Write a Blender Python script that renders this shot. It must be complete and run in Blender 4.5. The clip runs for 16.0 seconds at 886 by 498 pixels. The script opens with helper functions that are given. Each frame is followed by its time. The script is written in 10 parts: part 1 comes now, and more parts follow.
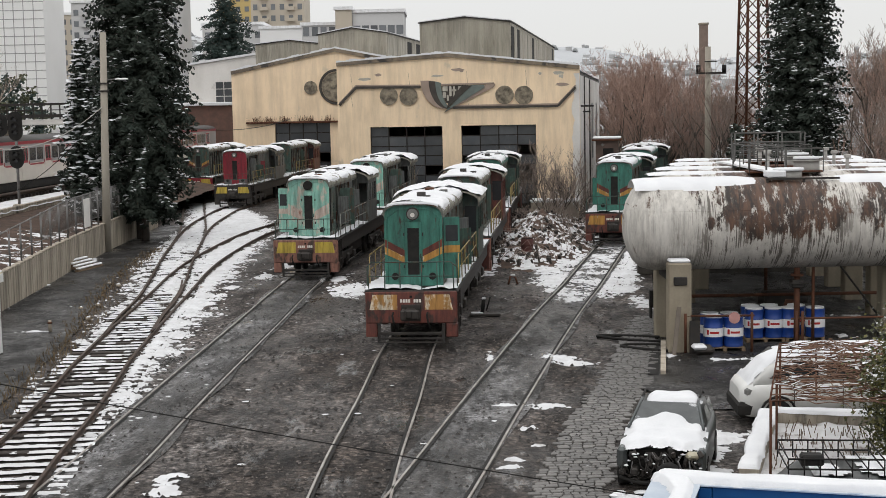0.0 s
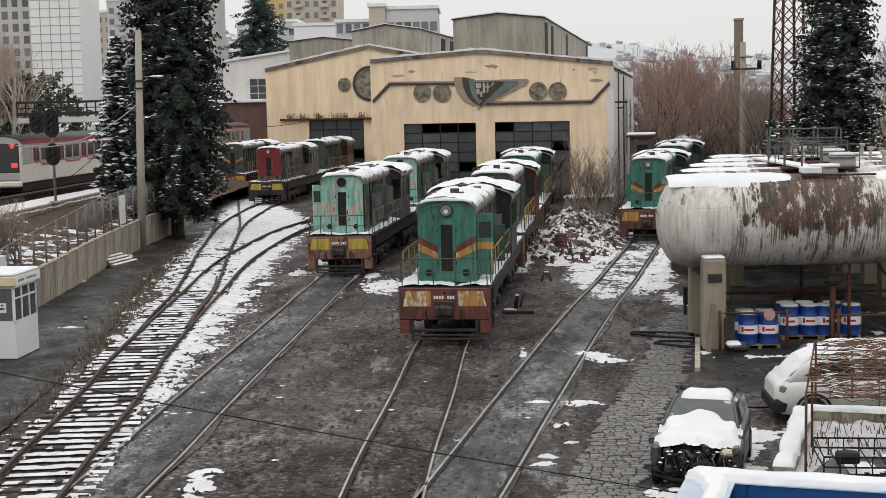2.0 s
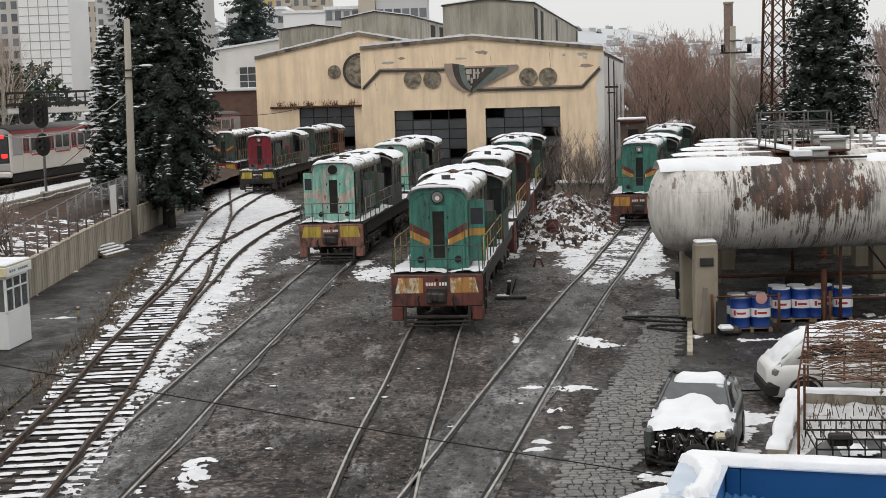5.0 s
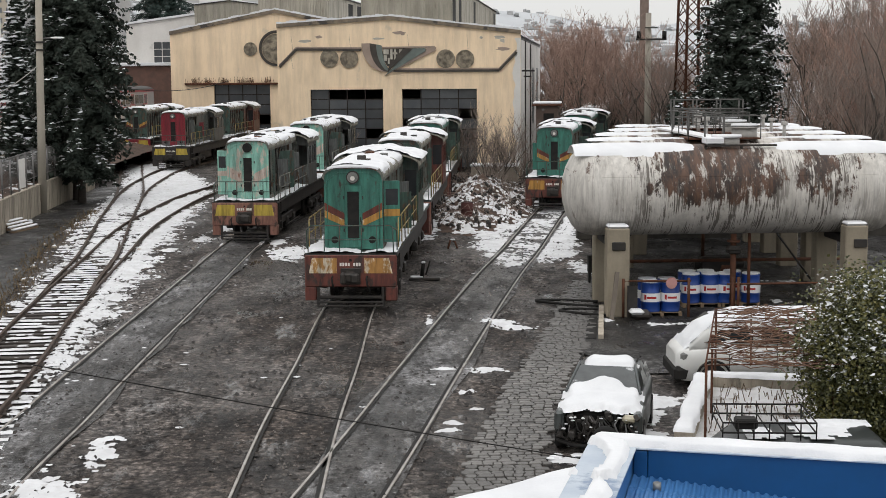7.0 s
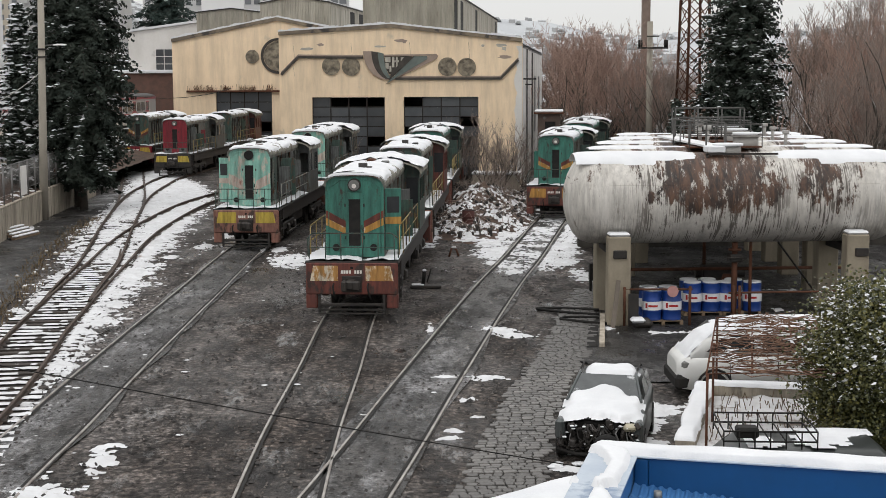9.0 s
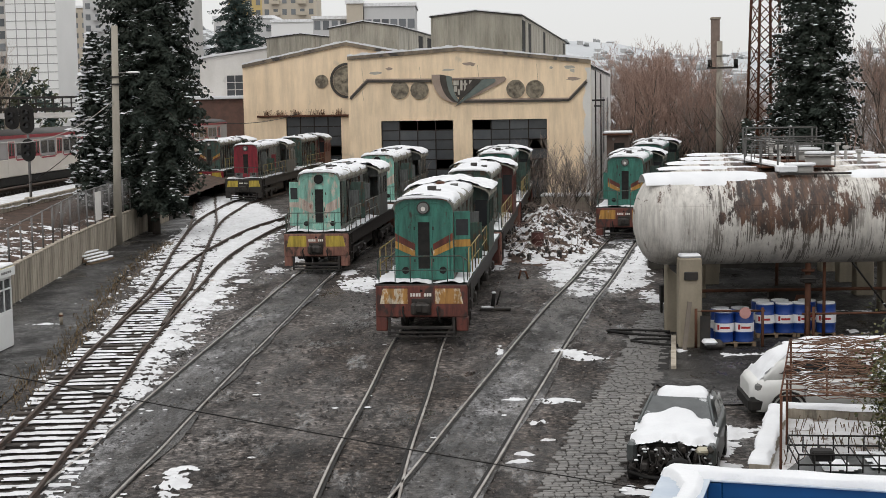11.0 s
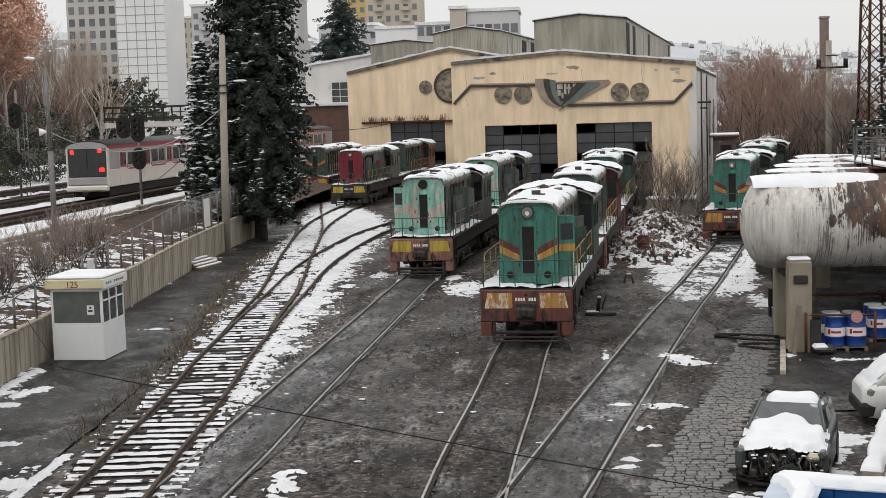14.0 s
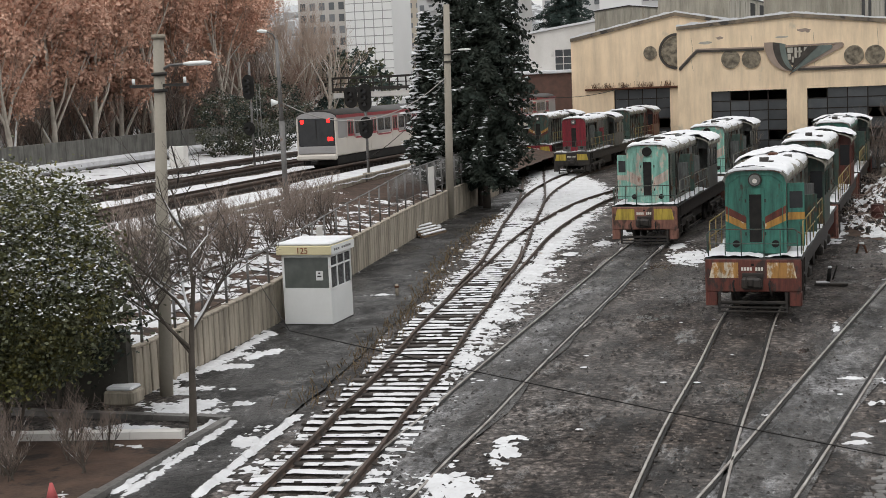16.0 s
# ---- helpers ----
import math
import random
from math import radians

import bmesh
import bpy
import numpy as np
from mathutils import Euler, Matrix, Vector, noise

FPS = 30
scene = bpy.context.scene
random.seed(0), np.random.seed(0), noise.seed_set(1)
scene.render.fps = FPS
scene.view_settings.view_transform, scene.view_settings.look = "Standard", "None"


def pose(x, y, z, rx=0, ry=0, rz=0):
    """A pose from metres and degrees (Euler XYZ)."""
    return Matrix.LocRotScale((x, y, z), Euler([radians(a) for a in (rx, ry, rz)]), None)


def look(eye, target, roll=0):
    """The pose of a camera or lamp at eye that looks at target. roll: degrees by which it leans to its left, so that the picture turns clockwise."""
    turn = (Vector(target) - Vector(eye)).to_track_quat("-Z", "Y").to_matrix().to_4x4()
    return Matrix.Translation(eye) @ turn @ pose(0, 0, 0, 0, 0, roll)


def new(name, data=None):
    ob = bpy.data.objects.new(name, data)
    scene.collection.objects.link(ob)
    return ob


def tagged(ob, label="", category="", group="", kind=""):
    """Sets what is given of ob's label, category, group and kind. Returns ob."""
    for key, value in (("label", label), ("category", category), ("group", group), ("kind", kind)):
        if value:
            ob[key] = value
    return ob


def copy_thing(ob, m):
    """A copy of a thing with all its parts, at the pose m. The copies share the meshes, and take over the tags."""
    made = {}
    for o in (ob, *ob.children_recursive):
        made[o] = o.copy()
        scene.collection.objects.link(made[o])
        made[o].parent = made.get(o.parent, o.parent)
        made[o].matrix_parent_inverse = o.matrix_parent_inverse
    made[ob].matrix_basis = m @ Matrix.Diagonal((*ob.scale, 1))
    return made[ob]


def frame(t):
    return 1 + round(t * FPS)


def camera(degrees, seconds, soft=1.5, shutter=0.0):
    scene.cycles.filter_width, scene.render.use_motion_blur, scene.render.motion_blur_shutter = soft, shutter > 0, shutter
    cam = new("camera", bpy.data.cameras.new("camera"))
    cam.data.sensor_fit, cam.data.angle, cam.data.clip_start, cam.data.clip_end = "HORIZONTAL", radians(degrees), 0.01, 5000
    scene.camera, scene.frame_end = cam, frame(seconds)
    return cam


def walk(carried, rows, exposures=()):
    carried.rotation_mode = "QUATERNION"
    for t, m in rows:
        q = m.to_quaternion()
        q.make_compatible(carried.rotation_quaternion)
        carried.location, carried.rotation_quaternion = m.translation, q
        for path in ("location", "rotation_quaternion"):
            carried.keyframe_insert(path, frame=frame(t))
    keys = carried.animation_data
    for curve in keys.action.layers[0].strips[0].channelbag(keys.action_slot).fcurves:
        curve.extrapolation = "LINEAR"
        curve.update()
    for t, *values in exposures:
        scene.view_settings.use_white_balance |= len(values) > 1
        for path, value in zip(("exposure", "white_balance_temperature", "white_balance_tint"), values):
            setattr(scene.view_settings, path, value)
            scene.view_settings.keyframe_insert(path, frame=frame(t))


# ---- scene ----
# The camera stands still on a balcony and turns: seconds, then its turn about x, y and z in degrees.
cam = camera(35.42, 16.0, soft=0.8)
EYE = (0.0, 0.0, 7.4)
TURNS = [
    (0, 84.199, 1.094, -0.111),
    (0.5, 84.263, 1.180, 0.148),
    (1, 84.265, 1.196, 0.579),
    (1.5, 84.196, 1.227, 0.977),
    (2, 84.085, 1.211, 1.265),
    (2.5, 84.012, 1.352, 1.432),
    (3, 84.007, 1.616, 1.669),
    (3.2, 84.012, 1.753, 1.811),
    (5.3, 83.350, 1.647, 0.413),
    (5.5, 83.222, 1.461, -0.033),
    (6, 82.963, 0.961, -1.149),
    (6.5, 82.799, 0.671, -1.962),
    (7, 82.678, 0.424, -2.533),
    (7.5, 82.642, 0.240, -2.841),
    (8, 82.673, 0.158, -2.951),
    (10.3, 83.695, 0.713, -0.796),
    (10.5, 83.794, 0.788, -0.479),
    (11, 83.963, 0.957, 0.338),
    (11.5, 84.083, 1.090, 1.059),
    (12, 84.176, 1.226, 1.715),
    (12.5, 84.227, 1.266, 2.246),
    (13, 84.256, 1.414, 2.835),
    (13.5, 84.272, 1.530, 3.532),
    (14, 84.253, 1.696, 4.594),
    (14.5, 84.186, 1.824, 5.864),
    (15, 84.046, 1.998, 7.703),
    (15.5, 83.789, 2.134, 10.056),
    (16, 83.255, 2.422, 13.744),
]
walk(cam, [(t, pose(*EYE, rx, ry, rz)) for t, rx, ry, rz in TURNS])

# ---- light: an overcast winter sky and a weak, wide sun ----
world = bpy.data.worlds.new("overcast")
scene.world = world
world.use_nodes = True
nt = world.node_tree
nt.nodes.clear()
w_out = nt.nodes.new("ShaderNodeOutputWorld")
w_bg = nt.nodes.new("ShaderNodeBackground")
w_sky = nt.nodes.new("ShaderNodeTexSky")
w_sky.sky_type = "NISHITA"
w_sky.sun_disc = False
w_sky.sun_elevation, w_sky.sun_rotation = radians(38), radians(200)
w_tc = nt.nodes.new("ShaderNodeTexCoord")
w_sep = nt.nodes.new("ShaderNodeSeparateXYZ")
w_ramp = nt.nodes.new("ShaderNodeMapRange")
w_ramp.inputs["From Min"].default_value, w_ramp.inputs["From Max"].default_value = 0.0, 1.0
w_ramp.inputs["To Min"].default_value, w_ramp.inputs["To Max"].default_value = 0.76, 1.6
w_cloud = nt.nodes.new("ShaderNodeVectorMath")
w_cloud.operation = "SCALE"
w_cloud.inputs[0].default_value = (0.995, 0.99, 0.985)
w_mix = nt.nodes.new("ShaderNodeMix")
w_mix.data_type = "RGBA"
w_mix.inputs["Factor"].default_value = 0.94
w_dim = nt.nodes.new("ShaderNodeVectorMath")
w_dim.operation = "SCALE"
w_dim.inputs["Scale"].default_value = 0.12
nt.links.new(w_tc.outputs["Generated"], w_sep.inputs[0])
nt.links.new(w_sep.outputs["Z"], w_ramp.inputs["Value"])
nt.links.new(w_ramp.outputs[0], w_cloud.inputs["Scale"])
nt.links.new(w_sky.outputs[0], w_dim.inputs[0])
nt.links.new(w_dim.outputs[0], w_mix.inputs["A"])
nt.links.new(w_cloud.outputs[0], w_mix.inputs["B"])
nt.links.new(w_mix.outputs["Result"], w_bg.inputs["Color"])
nt.links.new(w_bg.outputs[0], w_out.inputs[0])
sun_data = bpy.data.lights.new("sun", "SUN")
sun_data.energy, sun_data.angle, sun_data.color = 0.5, radians(25), (1.0, 0.97, 0.93)
sun = new("sun", sun_data)
sun.matrix_world = look((0, -40, 60), (12, 0, 0))
scene.view_settings.exposure = 0.0

# ---- materials ----
def material(name, c1, c2=None, rough=0.7, metal=0.0, scale=3.0, fine=40.0, bump=0.15, c3=None, amount3=0.55, streak=1.0, rand=0.0, grime=0.0, run=8.0):
    """Two scales of variation between c1 and c2, patches of c3, and fine relief. streak stretches the patches upright; grime adds runs of dirt, run to the metre."""
    m = bpy.data.materials.new(name)
    m.use_nodes = True
    n, l = m.node_tree.nodes, m.node_tree.links
    b = n["Principled BSDF"]
    b.inputs["Roughness"].default_value, b.inputs["Metallic"].default_value = rough, metal
    b.inputs["Specular IOR Level"].default_value = 0.25 if rough > 0.6 else 0.5
    c2 = c2 or tuple(0.75 * v for v in c1)
    tc = n.new("ShaderNodeTexCoord")
    mp = n.new("ShaderNodeMapping")
    mp.inputs["Scale"].default_value = (1, 1, 1 / streak)
    l.new(tc.outputs["Object"], mp.inputs[0])
    big, small = n.new("ShaderNodeTexNoise"), n.new("ShaderNodeTexNoise")
    big.inputs["Scale"].default_value, big.inputs["Detail"].default_value = scale, 6
    small.inputs["Scale"].default_value, small.inputs["Detail"].default_value = fine, 4
    l.new(mp.outputs[0], big.inputs["Vector"])
    l.new(tc.outputs["Object"], small.inputs["Vector"])
    r1 = n.new("ShaderNodeMapRange")
    r1.inputs["From Min"].default_value, r1.inputs["From Max"].default_value = 0.35, 0.65
    l.new(big.outputs["Fac"], r1.inputs[0])
    add = n.new("ShaderNodeMath")
    add.operation = "MULTIPLY_ADD"
    l.new(small.outputs["Fac"], add.inputs[0])
    add.inputs[1].default_value = 0.5
    half = n.new("ShaderNodeMath")
    half.operation = "MULTIPLY_ADD"
    l.new(r1.outputs[0], half.inputs[0])
    half.inputs[1].default_value, half.inputs[2].default_value = 0.7, -0.1
    l.new(half.outputs[0], add.inputs[2])
    mix = n.new("ShaderNodeMix")
    mix.data_type = "RGBA"
    mix.inputs["A"].default_value, mix.inputs["B"].default_value = (*c1, 1), (*c2, 1)
    l.new(add.outputs[0], mix.inputs["Factor"])
    col = mix.outputs["Result"]
    if c3:
        pn = n.new("ShaderNodeTexNoise")
        pn.inputs["Scale"].default_value, pn.inputs["Detail"].default_value, pn.inputs["Roughness"].default_value = scale * 0.7, 8, 0.65
        off = n.new("ShaderNodeVectorMath")
        off.operation = "ADD"
        off.inputs[1].default_value = (7.3, 2.1, 5.7)
        l.new(mp.outputs[0], off.inputs[0])
        l.new(off.outputs[0], pn.inputs["Vector"])
        r3 = n.new("ShaderNodeMapRange")
        r3.inputs["From Min"].default_value, r3.inputs["From Max"].default_value = amount3, amount3 + 0.07
        l.new(pn.outputs["Fac"], r3.inputs[0])
        mix3 = n.new("ShaderNodeMix")
        mix3.data_type = "RGBA"
        mix3.inputs["B"].default_value = (*c3, 1)
        l.new(r3.outputs[0], mix3.inputs["Factor"])
        l.new(col, mix3.inputs["A"])
        col = mix3.outputs["Result"]
    if grime:
        gm = n.new("ShaderNodeMapping")
        gm.inputs["Scale"].default_value = (run, run, run * 0.13)
        l.new(tc.outputs["Object"], gm.inputs[0])
        gn = n.new("ShaderNodeTexNoise")
        gn.inputs["Scale"].default_value, gn.inputs["Detail"].default_value, gn.inputs["Roughness"].default_value = 1.0, 9, 0.72
        l.new(gm.outputs[0], gn.inputs["Vector"])
        gr = n.new("ShaderNodeMapRange")
        gr.inputs["From Min"].default_value, gr.inputs["From Max"].default_value = 0.36, 0.58
        gr.inputs["To Min"].default_value, gr.inputs["To Max"].default_value = 1 - grime, 1.06
        l.new(gn.outputs["Fac"], gr.inputs[0])
        gs = n.new("ShaderNodeVectorMath")
        gs.operation = "SCALE"
        l.new(col, gs.inputs[0])
        l.new(gr.outputs[0], gs.inputs["Scale"])
        col = gs.outputs[0]
    if rand:
        oi = n.new("ShaderNodeObjectInfo")
        rr = n.new("ShaderNodeMapRange")
        rr.inputs["To Min"].default_value, rr.inputs["To Max"].default_value = 1 - rand, 1 + rand
        l.new(oi.outputs["Random"], rr.inputs[0])
        sc = n.new("ShaderNodeVectorMath")
        sc.operation = "SCALE"
        l.new(col, sc.inputs[0])
        l.new(rr.outputs[0], sc.inputs["Scale"])
        col = sc.outputs[0]
    l.new(col, b.inputs["Base Color"])
    if bump:
        bp = n.new("ShaderNodeBump")
        bp.inputs["Strength"].default_value, bp.inputs["Distance"].default_value = bump, 0.02
        l.new(add.outputs[0], bp.inputs["Height"])
        l.new(bp.outputs[0], b.inputs["Normal"])
    return m


def ground_material(name, dark, mid, light, wet=(0.25, 0.8), along=1.0, patch=0.22, stones=0.35, seed=0.0, gloss=0.2):
    """Trodden, oily or wet ground: broad patches, streaks, gravel and puddled gloss."""
    m = bpy.data.materials.new(name)
    m.use_nodes = True
    n, l = m.node_tree.nodes, m.node_tree.links
    b = n["Principled BSDF"]
    b.inputs["Specular IOR Level"].default_value = gloss
    tc = n.new("ShaderNodeTexCoord")
    mp = n.new("ShaderNodeMapping")
    mp.inputs["Location"].default_value = (seed, seed * 2, 0)
    mp.inputs["Scale"].default_value = (1, 1 / along, 1)
    l.new(tc.outputs["Object"], mp.inputs[0])

    def tex(scale, detail, rough=0.6, vec=mp.outputs[0]):
        t = n.new("ShaderNodeTexNoise")
        t.inputs["Scale"].default_value, t.inputs["Detail"].default_value, t.inputs["Roughness"].default_value = scale, detail, rough
        l.new(vec, t.inputs["Vector"])
        return t.outputs["Fac"]

    def span(v, a, c, lo=0.0, hi=1.0):
        r = n.new("ShaderNodeMapRange")
        r.inputs["From Min"].default_value, r.inputs["From Max"].default_value = a, c
        r.inputs["To Min"].default_value, r.inputs["To Max"].default_value = lo, hi
        l.new(v, r.inputs[0])
        return r.outputs[0]

    def mix(f, a, c):
        x = n.new("ShaderNodeMix")
        x.data_type = "RGBA"
        l.new(f, x.inputs["Factor"])
        for sock, v in (("A", a), ("B", c)):
            if isinstance(v, tuple):
                x.inputs[sock].default_value = (*v, 1)
            else:
                l.new(v, x.inputs[sock])
        return x.outputs["Result"]

    big, medium, small = tex(patch, 8, 0.65), tex(1.6, 10, 0.7), tex(11, 6, 0.65, tc.outputs["Object"])
    vo = n.new("ShaderNodeTexVoronoi")
    vo.inputs["Scale"].default_value = 6
    l.new(tc.outputs["Object"], vo.inputs["Vector"])
    c1 = mix(span(medium, 0.4, 0.62), dark, mid)
    broken = n.new("ShaderNodeMath")
    broken.operation = "MULTIPLY"
    l.new(span(big, 0.47, 0.6), broken.inputs[0])
    l.new(span(tex(4.0, 9, 0.8), 0.4, 0.56), broken.inputs[1])
    c2 = mix(broken.outputs[0], c1, light)
    speck = span(small, 0.6, 0.72, 0.0, 0.8)
    c3 = mix(speck, c2, tuple(1.7 * v for v in light))
    pit = span(tex(4.5, 5, 0.7), 0.36, 0.46, 0.75, 0.0)
    c4 = mix(pit, c3, tuple(0.45 * v for v in dark))
    grit = span(tex(7.0, 10, 0.88, tc.outputs["Object"]), 0.4, 0.6, 0.1, 2.1)
    wash = span(tex(0.7, 7, 0.7), 0.36, 0.62, 0.4, 1.35)
    both = n.new("ShaderNodeMath")
    both.operation = "MULTIPLY"
    l.new(grit, both.inputs[0])
    cells = n.new("ShaderNodeMath")
    cells.operation = "MULTIPLY"
    l.new(wash, cells.inputs[0])
    show = min(1.0, stones / 0.35)
    l.new(span(vo.outputs["Distance"], 0.25, 0.6, 1 + 0.3 * show, 1 - 0.5 * show), cells.inputs[1])
    l.new(cells.outputs[0], both.inputs[1])
    vary = n.new("ShaderNodeVectorMath")
    vary.operation = "SCALE"
    l.new(c4, vary.inputs[0])
    l.new(both.outputs[0], vary.inputs["Scale"])
    l.new(vary.outputs[0], b.inputs["Base Color"])
    puddle = span(tex(patch * 2.6, 13, 0.8), 0.55, 0.6)
    rg = n.new("ShaderNodeMix")
    l.new(puddle, rg.inputs["Factor"])
    l.new(span(tex(patch * 1.7, 6, 0.6), 0.42, 0.6, wet[0], wet[1]), rg.inputs["A"])
    rg.inputs["B"].default_value = 0.16
    l.new(rg.outputs["Result"], b.inputs["Roughness"])
    l.new(span(puddle, 0, 1, gloss, 0.6), b.inputs["Specular IOR Level"])
    flat = span(puddle, 0, 1, 0.8, 0.12)
    h = n.new("ShaderNodeMath")
    h.operation = "MULTIPLY_ADD"
    l.new(small, h.inputs[0])
    h.inputs[1].default_value = 0.6
    l.new(medium, h.inputs[2])
    h2 = n.new("ShaderNodeMath")
    h2.operation = "MULTIPLY_ADD"
    l.new(vo.outputs["Distance"], h2.inputs[0])
    h2.inputs[1].default_value = stones
    l.new(h.outputs[0], h2.inputs[2])
    bp = n.new("ShaderNodeBump")
    bp.inputs["Distance"].default_value = 0.09
    l.new(flat, bp.inputs["Strength"])
    l.new(h2.outputs[0], bp.inputs["Height"])
    l.new(bp.outputs[0], b.inputs["Normal"])
    return m


def emitter(name, colour, strength):
    m = bpy.data.materials.new(name)
    m.use_nodes = True
    b = m.node_tree.nodes["Principled BSDF"]
    b.inputs["Base Color"].default_value = (*colour, 1)
    b.inputs["Emission Color"].default_value = (*colour, 1)
    b.inputs["Emission Strength"].default_value = strength
    return m


M_SNOW = material("snow", (0.72, 0.73, 0.745), (0.62, 0.63, 0.65), 0.6, scale=1.5, fine=25, bump=0.5)
M_SNOW_DIRTY = material("trodden_snow", (0.85, 0.86, 0.88), (0.68, 0.68, 0.68), 0.6, scale=2.0, fine=15, bump=0.6)
M_DIRT = ground_material("oily_dirt", (0.028, 0.0235, 0.0215), (0.092, 0.075, 0.064), (0.165, 0.15, 0.142), (0.45, 0.9), 2.5, 0.2)
M_ASPHALT = ground_material("wet_asphalt", (0.016, 0.015, 0.0145), (0.035, 0.033, 0.031), (0.066, 0.064, 0.063), (0.3, 0.75), 1.5, 0.35, 0.15, 4.0, 0.25)
M_SLAB = ground_material("wet_concrete_slab", (0.022, 0.021, 0.02), (0.062, 0.058, 0.055), (0.19, 0.187, 0.19), (0.3, 0.8), 3.0, 0.5, 0.1, 9.0, 0.3)
M_RAIL = material("worn_rail_steel", (0.42, 0.4, 0.375), (0.2, 0.17, 0.15), 0.42, 0.35, scale=2, fine=30, bump=0.1)
M_RUSTRAIL = material("rusty_rail", (0.055, 0.045, 0.04), (0.09, 0.06, 0.045), 0.7, 0.2, scale=3, fine=30, bump=0.2)
M_SLEEPER = material("creosoted_timber", (0.035, 0.03, 0.028), (0.07, 0.06, 0.052), 0.85, scale=2, fine=30, bump=0.4, rand=0.2)
M_YELLOW_WALL = material("ochre_render", (0.85, 0.675, 0.475), (0.74, 0.58, 0.4), 0.85, scale=0.7, fine=9, bump=0.3, c3=(0.6, 0.5, 0.37), amount3=0.63, streak=1.3, grime=0.14, run=1.6)
M_WHITE_WALL = material("dirty_white_render", (0.72, 0.7, 0.67), (0.55, 0.53, 0.5), 0.85, scale=0.5, fine=6, streak=2, c3=(0.35, 0.33, 0.3), amount3=0.62)
M_ROOFSHEET = material("grey_roof_sheet", (0.42, 0.39, 0.33), (0.3, 0.28, 0.23), 0.7, 0.1, scale=1.2, fine=12, streak=5, c3=(0.2, 0.15, 0.1), amount3=0.63, grime=0.35, run=1.5)
M_CONCRETE = material("weathered_concrete", (0.42, 0.37, 0.3), (0.28, 0.247, 0.2), 0.85, scale=1.2, fine=14, bump=0.3, streak=3, c3=(0.13, 0.12, 0.1), amount3=0.6, rand=0.12, grime=0.4, run=3.0)
M_STONE = material("paving_stone", (0.145, 0.138, 0.13), (0.068, 0.063, 0.058), 0.5, scale=6, fine=40, bump=0.5, rand=0.35)
M_DARK = material("sooty_black", (0.008, 0.008, 0.008), (0.02, 0.018, 0.016), 0.75, scale=4, fine=30)
M_DARKSTEEL = material("dark_steel", (0.02, 0.02, 0.02), (0.042, 0.034, 0.028), 0.6, 0.3, scale=4, fine=30)
M_RUST = material("rust", (0.12, 0.05, 0.028), (0.06, 0.028, 0.018), 0.85, scale=3, fine=30, bump=0.3)
M_PLASTICWHITE = material("white_panel", (0.75, 0.76, 0.75), (0.68, 0.69, 0.68), 0.4, scale=1, fine=8, bump=0.03)


